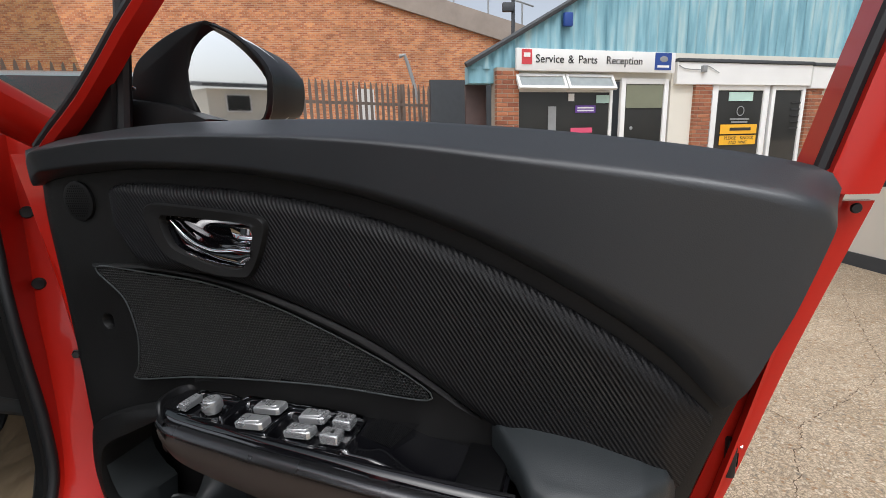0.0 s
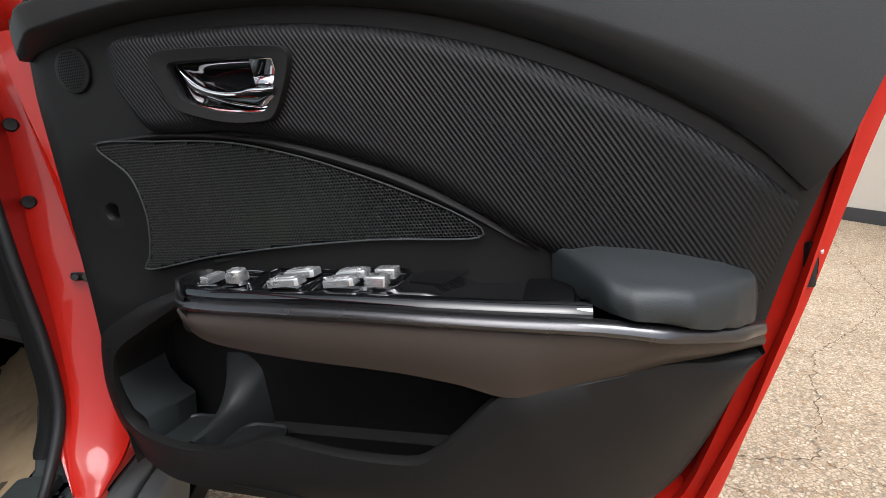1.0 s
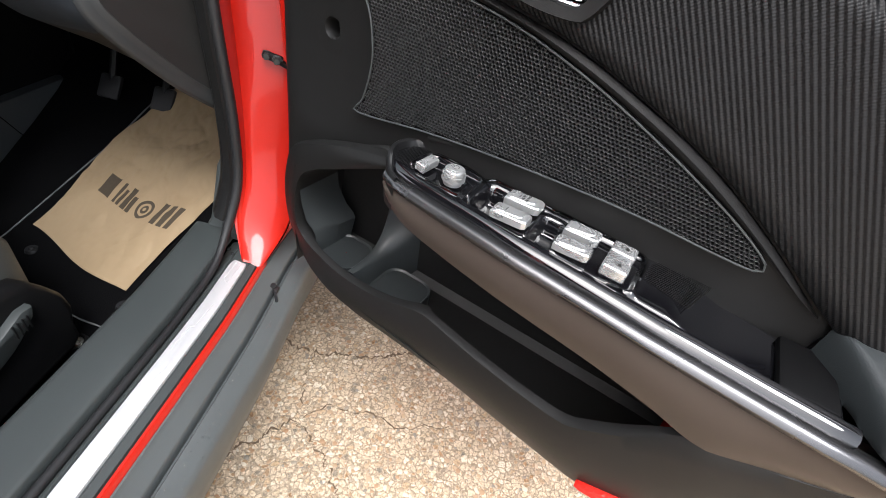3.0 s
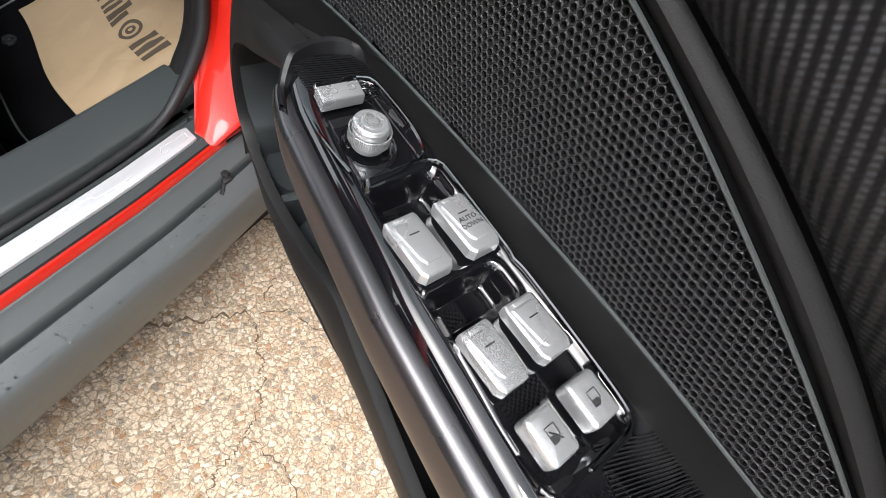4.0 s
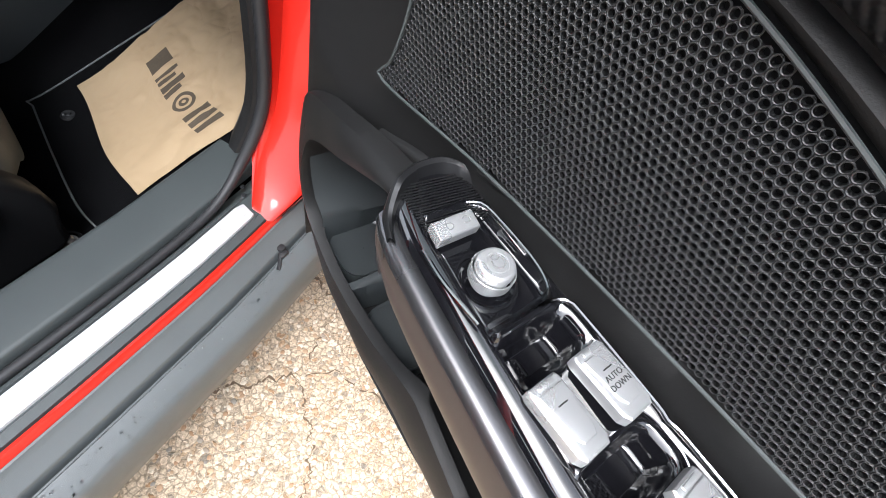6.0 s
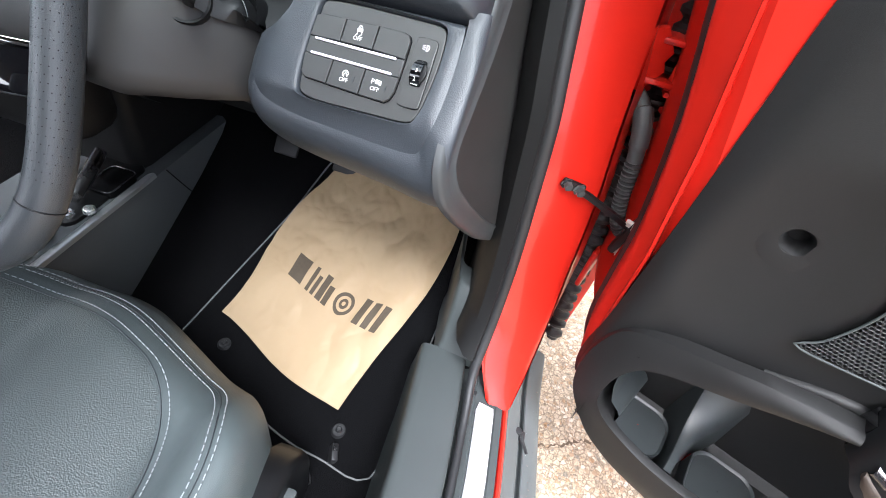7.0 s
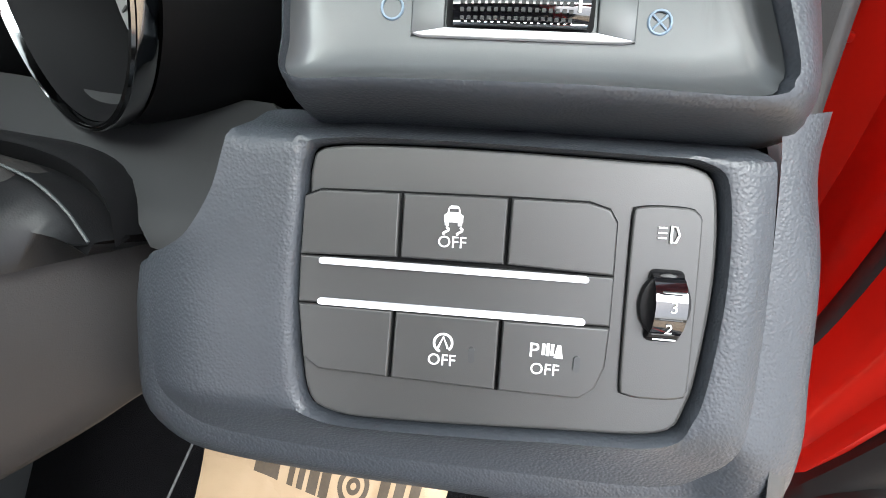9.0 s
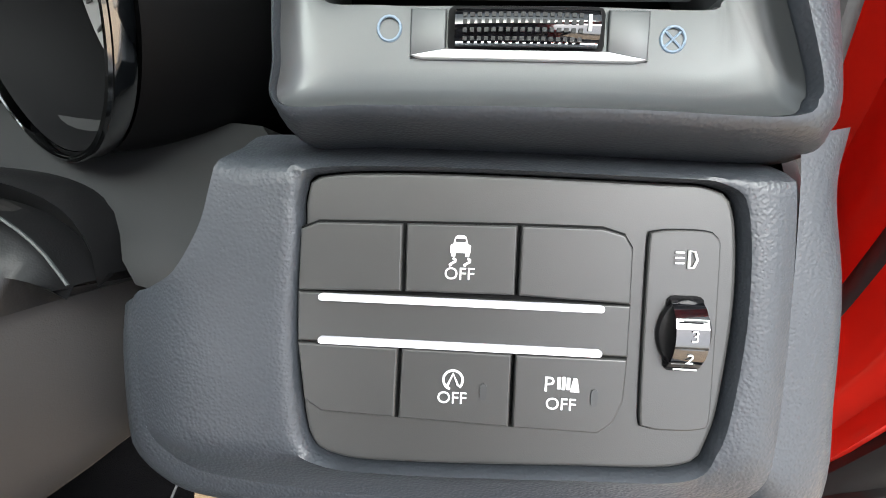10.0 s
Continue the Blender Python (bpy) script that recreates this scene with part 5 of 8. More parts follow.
def tray_w(u, v, t):
    w = 0.808 - 0.014 * ease(min(1, max(0, (u - 0.545) / 0.06)))
    w -= 0.010 * max(0, (0.06 - t) / 0.06) ** 2 if u < 0.55 else 0
    w -= 0.006 * max(0, (t - 0.95) / 0.05) ** 2
    for cu, cv, hu, hv, r, rise, deep in ((0.284, 0.034, 0.042, 0.031, 0.014, 0.0042, 0.003), (0.420, 0.038, 0.097, 0.034, 0.010, 0.0042, 0.001)):
        d = rbox(u, v, cu, cv, hu, hv, r)
        w += rise * math.exp(-(d / 0.0032) ** 2) - deep * ease(min(1, max(0, -d / 0.004)))
    for cu, cv, hu, hv, deep in ((0.3435, 0.0375, 0.0125, 0.027, 0.019), (0.4155, 0.0400, 0.0135, 0.026, 0.019)):
        d = rbox(u, v, cu, cv, hu, hv, 0.007)
        w -= deep * ease(min(1, max(0, (0.0015 - d) / 0.006)))
        w += 0.0022 * math.exp(-((d - 0.004) / 0.0025) ** 2)
    d = math.hypot(u - 0.294, v - 0.033) - 0.018
    w -= 0.004 * ease(min(1, max(0, -d / 0.003)))
    return w


rows = []
for i in range(211):
    u = 0.203 + 0.502 * i / 210
    v0 = float(np.interp(u, [0.203, 0.212, 0.30, 0.42, 0.545, 0.60, 0.66, 0.705], [0.004, -0.004, -0.010, -0.014, -0.012, -0.004, 0.005, 0.02]))
    v1 = sd(u) - 0.020 + 0.004 * (1 if u > 0.23 else 0)
    rows.append([(u, -(v0 + (v1 - v0) * j / 44), tray_w(u, v0 + (v1 - v0) * j / 44, j / 44)) for j in range(45)])
tray = dpart("switch_tray", skirt(grid(rows), (0, 0, -0.03)), GLOSS, label="piano black switch tray in the armrest", smooth=70)
# raised outer lip and inner curb
dpart("tray_curb", tube(spline([(0.232, 0.004, 0.825), (0.30, 0.009, 0.832), (0.42, 0.013, 0.836), (0.54, 0.013, 0.834), (0.575, 0.018, 0.822)], 40), 0.0052, 8), TRIM, tray)
TE = spline([(0.238, -0.066), (0.220, -0.058), (0.208, -0.042), (0.204, -0.020), (0.210, -0.002), (0.232, 0.006), (0.29, 0.008)], 40)
rows = [[(u + du, v + du * 0.4 * (1 if v < -0.03 else -1), z - 0.018 * ease(min(1, max(0, (-0.045 - v) / 0.02)))) for u, v in TE] for du, z in ((0.0, 0.770), (-0.001, 0.806), (0.0, 0.8155), (0.002, 0.8170), (0.005, 0.8155), (0.008, 0.808), (0.012, 0.798))]
dpart("tray_end", grid(rows), SATIN, tray, "rounded black end wall of the tray")


TOPW = 0.808
# carbon-pattern ridges on the tray floor
bm = None
for i in range(28):
    r = tube([(0.565 - i * 0.0020, -0.05 + i * 0.0006, TOPW + 0.0012), (0.582 - i * 0.0020, 0.004, TOPW + 0.0012)], 0.0005, 5)
    bm = r if bm is None else merge(bm, r)
dpart("tray_texture", bm, SATIN, tray, "fine carbon-pattern ridges", kind="stuff")
bm = None
for i in range(18):
    r = tube([(0.213 + i * 0.0022, -0.048, TOPW + 0.0012), (0.220 + i * 0.0022, 0.002, TOPW + 0.0012)], 0.0005, 5)
    bm = r if bm is None else merge(bm, r)
dpart("tray_texture", bm, SATIN, tray, kind="stuff")


def rocker(u0, u1, v0, v1, tilt=0.0, mark="bar"):
    """A silver rocker switch: wide at the hinge end, a raised tongue on top."""
    cu, cv, L, Wd = (u0 + u1) / 2, (v0 + v1) / 2, u1 - u0, v1 - v0
    o = [(-L / 2, -Wd * 0.44), (-L / 2 + 0.003, -Wd / 2), (L / 2 - 0.004, -Wd / 2), (L / 2, -Wd * 0.38), (L / 2, Wd * 0.38), (L / 2 - 0.004, Wd / 2), (-L / 2 + 0.003, Wd / 2), (-L / 2, Wd * 0.44)]
    body = prism(o, 0.0, 0.0090, 0.0028, 3)
    m = Matrix.Translation((cu, -cv, TOPW + 0.003)) @ Matrix.Rotation(radians(tilt), 4, 'Y')
    sw = dpart("window_switch", moved(body, m), SILVER, tray, "satin silver window switch", smooth=25)
    t = [(-L * 0.36, -Wd * 0.40), (L * 0.24, -Wd * 0.30), (L * 0.33, -Wd * 0.20), (L * 0.33, Wd * 0.20), (L * 0.24, Wd * 0.30), (-L * 0.36, Wd * 0.40)]
    dpart("tongue", moved(prism(t, 0.0088, 0.0104, 0.0009, 3), m), SILVER, tray, smooth=20)
    dpart("mark", moved(box((0.0008, Wd * 0.30, 0.0003), (-L * 0.14, 0, 0.0105)), m), INK, tray)
    dpart("grip_line", moved(box((0.0022, Wd * 0.5, 0.0010), (-L * 0.42, 0, 0.0093), 0.0004), m), SILVER, tray)
    return m


rocker(0.357, 0.398, 0.0425, 0.0645, -4)
m2 = rocker(0.357, 0.398, 0.0070, 0.0300, -4)
rocker(0.430, 0.467, 0.0450, 0.0655, -4)
rocker(0.430, 0.467, 0.0120, 0.0340, -4)
for i, s in enumerate(("AUTO", "DOWN")):
    bm = words(s, 0.0046, 0.0002)
    moved(bm, m2 @ pose(-0.0010 + i * 0.0050, 0, 0.0106, 0, 0, 90))
    dpart("lettering", bm, INK, tray)
for v0, v1, cross in ((0.0470, 0.0660, True), (0.0150, 0.0355, False)):
    u0, u1 = 0.4795, 0.5050
    cu, cv = (u0 + u1) / 2, (v0 + v1) / 2
    bm = prism(rounded(u1 - u0, v1 - v0, 0.003, 4), 0, 0.012, 0.0035, 3)
    dpart("lock_switch", moved(bm, Matrix.Translation((cu, -cv, TOPW + 0.003))), SILVER, tray, "satin silver lock switch")
    ic = tube([(cu - 0.004, -cv - 0.003, TOPW + 0.0153), (cu - 0.004, -cv + 0.003, TOPW + 0.0153), (cu + 0.001, -cv + 0.003, TOPW + 0.0153), (cu + 0.004, -cv, TOPW + 0.0153), (cu + 0.004, -cv - 0.003, TOPW + 0.0153)], 0.00035, 5, True)
    ic = merge(ic, box((0.003, 0.0045, 0.0004), (cu + 0.002, -cv - 0.0008, TOPW + 0.0152)))
    if cross:
        ic = merge(ic, tube([(cu - 0.002, -cv - 0.002, TOPW + 0.0155), (cu + 0.004, -cv + 0.003, TOPW + 0.0155)], 0.0004, 5))
    dpart("mark", ic, INK, tray)
# chrome rail along the wells
dpart("chrome_rail", tube(spline([(0.325, -0.030, TOPW + 0.0045), (0.325, -0.014, TOPW + 0.006), (0.331, -0.0055, TOPW + 0.008), (0.345, -0.004, TOPW + 0.008), (0.40, -0.004, TOPW + 0.007), (0.410, -0.0055, TOPW + 0.007), (0.420, -0.004, TOPW + 0.007), (0.47, -0.005, TOPW + 0.007), (0.505, -0.007, TOPW + 0.007), (0.514, -0.012, TOPW + 0.007), (0.517, -0.024, TOPW + 0.006), (0.517, -0.045, TOPW + 0.004)], 50), 0.0016, 8), DIMCHROME, tray, "bright rail round the switches")
# mirror knob and folding switch in their own dish
prof = [(0.0, 0.0205), (0.0072, 0.0205), (0.0075, 0.0198), (0.0082, 0.0198), (0.0085, 0.0204), (0.0112, 0.0204), (0.0128, 0.0196), (0.0137, 0.0180), (0.0138, 0.0130), (0.0131, 0.0126), (0.0131, 0.0030), (0.0125, 0.002), (0.0125, -0.003)]
kn = dpart("mirror_knob", moved(lathe(prof, 48), Matrix.Translation((0.294, -0.034, TOPW)) @ Matrix.Diagonal((0.86, 0.86, 0.84, 1))), SILVER, tray, "ribbed satin silver mirror knob", smooth=25)
bm = None
for i in range(64):
    a = 6.28318 * i / 64
    r = moved(box((0.0009, 0.0007, 0.0078)), Matrix.Translation((0.294, -0.034, TOPW)) @ Matrix.Rotation(a, 4, 'Z') @ Matrix.Translation((0.0133, 0, 0.0070)))
    bm = r if bm is None else merge(bm, r)
dpart("knob_ribs", bm, SILVER, tray, kind="stuff")
ic = merge(tube([(0.294 + 0.0042 * math.cos(t * 0.7), -0.034 + 0.0042 * math.sin(t * 0.7), TOPW + 0.0187) for t in range(-3, 4)], 0.0004, 5), tube([(0.2905 + 0.0020 * math.cos(t * 1.05), -0.034 + 0.0026 * math.sin(t * 1.05), TOPW + 0.0187) for t in range(6)], 0.0004, 5, True))
dpart("mark", ic, GREYMARK, tray)
bm = prism([(-0.0065, -0.0150), (0.0065, -0.0165), (0.0075, 0.0135), (-0.0055, 0.0150)], 0, 0.0095, 0.0022, 3)
FSM = Matrix.Translation((0.2570, -0.034, TOPW + 0.002)) @ Matrix.Rotation(radians(6), 4, 'Y')
dpart("fold_switch", moved(bm, FSM), SILVER, tray, "silver mirror folding switch", smooth=25)
for dv in (-0.0065, 0.0065):
    ic = tube([(0.0004 + 0.0022 * math.cos(a * 0.8), dv + 0.0032 * math.sin(a * 0.8), 0.0097) for a in range(-1, 6)], 0.0004, 5)
    dpart("mark", moved(ic, FSM), GREYMARK, tray)
dpart("chrome_rail", tube(spline([(0.244, -0.014, TOPW + 0.0045), (0.250, -0.006, TOPW + 0.006), (0.265, -0.0035, TOPW + 0.006), (0.30, -0.0035, TOPW + 0.006), (0.318, -0.008, TOPW + 0.005), (0.325, -0.016, TOPW + 0.0045)], 20), 0.0014, 8), DIMCHROME, tray)
# this rail stands in for the bright reflection on the dish edge
dpart("chrome_rail", tube(spline([(0.262, -0.060, TOPW + 0.004), (0.285, -0.0625, TOPW + 0.005), (0.315, -0.060, TOPW + 0.004)], 20), 0.0016, 8), DIMCHROME, tray)

# padded arm cushion, and a black slab for the shaded pull cup in front of it
rows = []
for i in range(49):
    u = 0.677 + 0.201 * i / 48
    vm = float(np.interp(u, [0.677, 0.684, 0.695, 0.712, 0.730, 0.75, 0.80, 0.84, 0.865, 0.878], [0.006, 0.016, 0.030, 0.054, 0.082, 0.0915, 0.084, 0.057, 0.030, 0.0]))
    tw_ = float(np.interp(u, [0.677, 0.690, 0.72, 0.78, 0.84, 0.866, 0.878], [0.833, 0.840, 0.842, 0.836, 0.823, 0.812, 0.785]))
    bw = float(np.interp(u, [0.67, 0.72, 0.77, 0.82, 0.878], [0.794, 0.791, 0.784, 0.772, 0.760]))
    cr = tw_ - 0.024 * vm / 0.09
    rows.append([(u, 0.006, tw_), (u, -0.12 * vm, tw_ - 0.0005), (u, -0.50 * vm, tw_ - 0.35 * (tw_ - cr)), (u, -0.80 * vm, cr + 0.004), (u, -0.93 * vm, cr - 0.001), (u, -1.0 * vm, cr - 0.009), (u, -1.03 * vm, 0.5 * (cr - 0.01 + bw)), (u, -1.0 * vm, bw + 0.003), (u, -0.94 * vm, bw), (u, 0.006, bw)])
bm = grid([spline(r, 28) for r in rows])
bmesh.ops.holes_fill(bm, edges=[e for e in bm.edges if len(e.link_faces) == 1])
dpart("arm_pad", bm, PADL, label="padded dark grey armrest cushion", smooth=60)
dpart("pull_cup", box((0.050, 0.072, 0.010), (0.675, -0.040, 0.797), 0.004), VOID, label="black slab for the shaded pull cup by the armrest cushion")

# red marker lens low on the trim
RL = spline([(0.582, 0.482), (0.605, 0.495), (0.640, 0.508), (0.68, 0.509), (0.718, 0.506), (0.727, 0.502), (0.705, 0.496), (0.68, 0.491), (0.645, 0.486), (0.61, 0.483)], 40, True)
RL = [(a, b + 0.016) for a, b in RL]
cxx, cww = sum(a for a, b in RL) / 40, sum(b for a, b in RL) / 40
rows = [[(cxx + (a - cxx) * k, -(v + float(np.interp(a, [0.58, 0.66, 0.728], [0.0725, 0.0665, 0.042]))), cww + (b - cww) * k) for a, b in RL] for k, v in ((1.0, -0.02), (1.0, 0.001), (0.9, 0.0035), (0.4, 0.005), (0.02, 0.005))]
dpart("marker_lens", grid(rows, closed=True), LENS, label="red reflector lens with an amber glint")
# amber patch painted for a reflection in the red lens
dpart("amber_glint", moved(prism([(0, -0.006), (0.010, 0.002), (0.004, 0.006), (-0.005, 0.0)], 0, 0.0012, 0.0004), Matrix(((1, 0, 0, 0.648), (0, 0, -1, -0.0735), (0, 1, 0, 0.515), (0, 0, 0, 1)))), plain("amber_reflection", (0.90, 0.42, 0.04), 0.2, var=0.1), label="small amber patch painting a reflection in the lens")

# ---- the car body round the opening: x out of the car, y forward ----
body = car


def bpart(name, bm, mat, parent=None, label="", smooth=40):
    return part(name, bm, mat, parent or body, label, smooth=smooth)


# hinge pillar: inner edge, then outer edge, from the windscreen foot down into the sill
SE = spline([(-0.220, 0.185, 1.24), (-0.201, 0.152, 1.12), (-0.180, 0.122, 1.0), (-0.170, 0.106, 0.94), (-0.160, 0.094, 0.88), (-0.152, 0.088, 0.80), (-0.141, 0.083, 0.68), (-0.136, 0.068, 0.57), (-0.138, 0.018, 0.490), (-0.131, -0.045, 0.454), (-0.126, -0.14, 0.4445), (-0.122, -0.30, 0.4435), (-0.120, -0.9, 0.4435)], 140)
SEP = [p for p in SE if p[2] > 0.50]
PIN = spline([(-0.215, 0.235, 1.20), (-0.203, 0.215, 1.12), (-0.194, 0.202, 1.03), (-0.186, 0.182, 0.92), (-0.174, 0.160, 0.84), (-0.163, 0.145, 0.78), (-0.145, 0.116, 0.67), (-0.132, 0.082, 0.56), (-0.126, 0.034, 0.485), (-0.106, 0.000, 0.446)], 60)
POUT = spline([(-0.100, 0.275, 1.20), (-0.088, 0.252, 1.10), (-0.078, 0.235, 1.0), (-0.073, 0.226, 0.95), (-0.066, 0.210, 0.88), (-0.060, 0.195, 0.82), (-0.052, 0.176, 0.75), (-0.044, 0.150, 0.62), (-0.042, 0.122, 0.55), (-0.046, 0.075, 0.48), (-0.062, 0.0, 0.438)], 60)
rows = []
for k, bulge in ((0, -0.012), (0.04, 0.0), (0.18, 0.006), (0.5, 0.004), (0.85, 0.006), (0.97, 0.0), (1.0, -0.012)):
    r = []
    for a, b in zip(PIN, POUT):
        p = Vector(a).lerp(Vector(b), k)
        d = (Vector(b) - Vector(a))
        nrm = Vector((-d.y, d.x, 0)).normalized() * -1 if d.length else Vector((0, -1, 0))
        nrm = Vector((d.y, -d.x, 0)).normalized()
        r.append(p + nrm * bulge)
    rows.append(r)
fl = spline(SEP, 60)
rows = [[Vector(p) + Vector((-0.012, 0.012, 0)) for p in fl], [Vector(p) + Vector((0.002, 0.010, 0)) for p in fl]] + rows[1:]
bpart("hinge_pillar", grid(rows), RED, label="glossy red hinge pillar with black plugs")
# return face of the pillar towards the hinges, and the wing edge behind
PH = [Vector(p) for p in POUT]
rows = [[p + Vector((d[0] * min(1, max(0.0, (p.z - 0.44) / 0.2)), d[1], 0)) for p in PH] for d in ((0, 0, 0), (0.014, 0.030, 0), (0.018, 0.060, 0), (0.012, 0.10, 0), (0.06, 0.115, 0), (0.12, 0.14, 0))]
bpart("hinge_face", grid(rows), RED, label="red painted hinge face in the door gap")
wing = [(0.02, 0.345, 1.12), (0.02, 0.345, 0.9), (0.03, 0.34, 0.7), (0.05, 0.33, 0.5), (0.05, 0.33, 0.30)]
rows = []
for dx, dy in ((-0.16, -0.02), (-0.06, 0.0), (0.0, -0.004), (0.012, 0.004), (0.016, 0.05), (0.02, 0.9)):
    rows.append([(p[0] + dx, p[1] + dy, p[2]) for p in spline(wing, 20)])
bpart("front_wing", grid(rows), RED, label="red front wing edge")
bpart("bonnet", box((1.75, 1.0, 0.06), (-0.86, 0.95, 1.06), 0.03), RED, label="red bonnet")
# windscreen pillar leaning back from the foot
AP = spline([(-0.045, 0.34, 1.115), (-0.085, 0.22, 1.178), (-0.17, 0.02, 1.30), (-0.33, -0.32, 1.47), (-0.38, -0.60, 1.56), (-0.39, -1.2, 1.58)], 40)
rows = []
for i in range(12):
    a = 6.28318 * i / 12
    rows.append([(p[0] + 0.042 * math.cos(a), p[1] + 0.012 * math.sin(a), p[2] + 0.036 * math.sin(a)) for p in AP])
bpart("windscreen_pillar", grid(rows + [rows[0]]), RED, label="red windscreen pillar reflecting the sky")
bpart("roof", box((1.15, 2.02, 0.05), (-0.93, -1.39, 1.60), 0.02), RED, label="red roof with black headlining")
bpart("headlining", box((1.10, 1.98, 0.02), (-0.93, -1.38, 1.562), 0.005), TRIM)
for x in (-0.40, -1.46):
    bpart("centre_pillar", moved(box((0.06, 0.11, 1.25), (0, 0, 0), 0.02), pose(x + (0.08 if x > -0.9 else -0.08), -1.12, 1.0, 0, (-7 if x > -0.9 else 7), 0)), RED)
bpart("far_side", box((0.10, 2.6, 0.75), (-1.72, -0.9, 0.62), 0.03), TRIM, label="black trim of the far side")
bpart("rear_bulkhead", box((1.6, 0.08, 1.2), (-0.93, -2.3, 0.85), 0.02), TRIM)
bpart("far_windscreen_pillar", tube([(-1.70, 0.36, 1.13), (-1.55, -0.02, 1.36), (-1.46, -0.5, 1.57)], 0.04, 10), RED)
def tinted():
    m, t, b = shader("dimming_windscreen_glass")
    n, l = t.nodes, t.links
    tr, gl, mx = n.new("ShaderNodeBsdfTransparent"), n.new("ShaderNodeBsdfGlossy"), n.new("ShaderNodeMixShader")
    tr.inputs["Color"].default_value = (0.60, 0.66, 0.63, 1)
    gl.inputs["Roughness"].default_value = 0.02
    mx.inputs["Fac"].default_value = 0.07
    l.new(tr.outputs["BSDF"], mx.inputs[1])
    l.new(gl.outputs["BSDF"], mx.inputs[2])
    l.new(mx.outputs["Shader"], n["Material Output"].inputs["Surface"])
    return m


# unseen windscreen, added and tinted to dim daylight on the dashboard
rows = [[(-0.08 - 1.56 * i / 12 + (0.28 - 0.56 * i / 12) * k, 0.36 - 0.72 * k + 0.05 * math.sin(3.1416 * i / 12), 1.12 + 0.45 * k + 0.03 * math.sin(3.1416 * k)) for i in range(13)] for k in (0, 0.25, 0.5, 0.75, 1.0)]
bpart("windscreen", grid(rows), tinted(), label="tinted windscreen added to dim the cabin")
# plugs on the pillar
for z, k in ((1.052, 0.13), (0.918, 0.13)):
    i = min(range(60), key=lambda j: abs(PIN[j][2] - z))
    a, b = Vector(PIN[i]), Vector(POUT[i])
    p = a.lerp(b, k)
    d = b - a
    nn = Vector((d.y, -d.x, 0)).normalized()
    x = d.normalized()
    m = frame_of(p + nn * 0.006, x, nn.cross(x).normalized(), nn)
    pl = bpart("pillar_plug", moved(lathe([(0, 0.002), (0.006, 0.003), (0.0095, 0.0035), (0.0115, 0.0015), (0.012, -0.002)], 24), m), RUBBER, label="black round pillar plug")
# door opening seal
bpart("opening_seal", tube(SE, 0.0095, 10, radii=[0.0095 if q[2] > 0.52 else max(0.0068, 0.0068 + 0.0027 * (q[2] - 0.45) / 0.07) for q in SE]), RUBBER, label="black rubber door opening seal")
# black kick trim inside the pillar
rows = []
for dx, dy, dz in ((0.004, 0.006, 0), (-0.008, -0.012, 0.003), (-0.024, -0.008, 0.004), (-0.040, 0.014, 0.004), (-0.050, 0.06, 0.0), (-0.055, 0.15, 0.0), (-0.06, 0.50, 0.0)):
    rows.append([(p[0] + dx, p[1] + dy, p[2] + dz) for p in SEP])
bpart("kick_trim", grid(rows), TRIM, label="black plastic pillar trim")
# foot-rest panel between the sill tread and the dashboard
rows = []
for y, z, xi, xo in ((0.056, 0.440, -0.206, -0.140), (0.058, 0.456, -0.203, -0.143), (0.064, 0.462, -0.200, -0.146), (0.085, 0.505, -0.200, -0.152), (0.110, 0.560, -0.201, -0.158), (0.122, 0.566, -0.202, -0.158), (0.160, 0.562, -0.202, -0.158)):
    rows.append([(xi - 0.022, y + 0.16, z - 0.03), (xi - 0.010, y + 0.05, z - 0.012), (xi - 0.004, y + 0.010, z - 0.002), (xi, y + 0.002, z), (xi + 0.006, y - 0.001, z), (0.5 * (xi + xo), y - 0.004, z), (xo, y - 0.006, z), (xo + 0.02, y + 0.01, z)])
bpart("kick_panel", grid(rows), TREAD, label="smooth dark grey kick panel")
# sill, outward: black tread, steel plate, red lip, grey cladding
Y0, Y1 = -1.1, 0.02


def bow(y):
    """How far the sill is bent out at y to fit the camera's view."""
    return float(np.interp(y, [-0.9, -0.45, -0.30, -0.135, -0.05, 0.0, 0.06], [0.020, 0.019, 0.018, 0.015, 0.009, 0.005, 0.0]))


def along(profile, y0, y1, n=40):
    return grid([[(x + bow(y0 + (y1 - y0) * i / n), y0 + (y1 - y0) * i / n, z) for i in range(n + 1)] for x, z in profile])


bpart("sill_tread", along([(-0.262, 0.27), (-0.246, 0.33), (-0.236, 0.40), (-0.2315, 0.444), (-0.229, 0.4505), (-0.225, 0.4535), (-0.217, 0.4550), (-0.180, 0.4565), (-0.158, 0.4565), (-0.1535, 0.4555), (-0.1515, 0.453), (-0.150, 0.440)], Y0, 0.06), TREAD, label="smooth dark grey plastic sill tread")
bpart("sill_carrier", along([(-0.150, 0.430), (-0.139, 0.436), (-0.130, 0.4440), (-0.1265, 0.4445), (-0.125, 0.4420), (-0.092, 0.4405), (-0.090, 0.4425), (-0.079, 0.4400), (-0.0775, 0.432)], Y0, 0.050), TREAD, label="dark grey plate carrier on the sill")
ys = [-0.46, -0.35, -0.25, -0.18, -0.12, -0.07, -0.04, -0.022]
left = [(-0.1225 + bow(y), y) for y in ys] + [(-0.1185 + bow(-0.01), -0.008)]
right = [(-0.0945 + bow(-0.01), -0.012)] + [(-0.0935 + bow(y), y) for y in reversed(ys)]
pl = prism(list(reversed(left + right)), 0.4405, 0.4462, 0.0012)
plate = bpart("scuff_plate", pl, PLATE, label="bright steel sill plate with a stepped emboss")
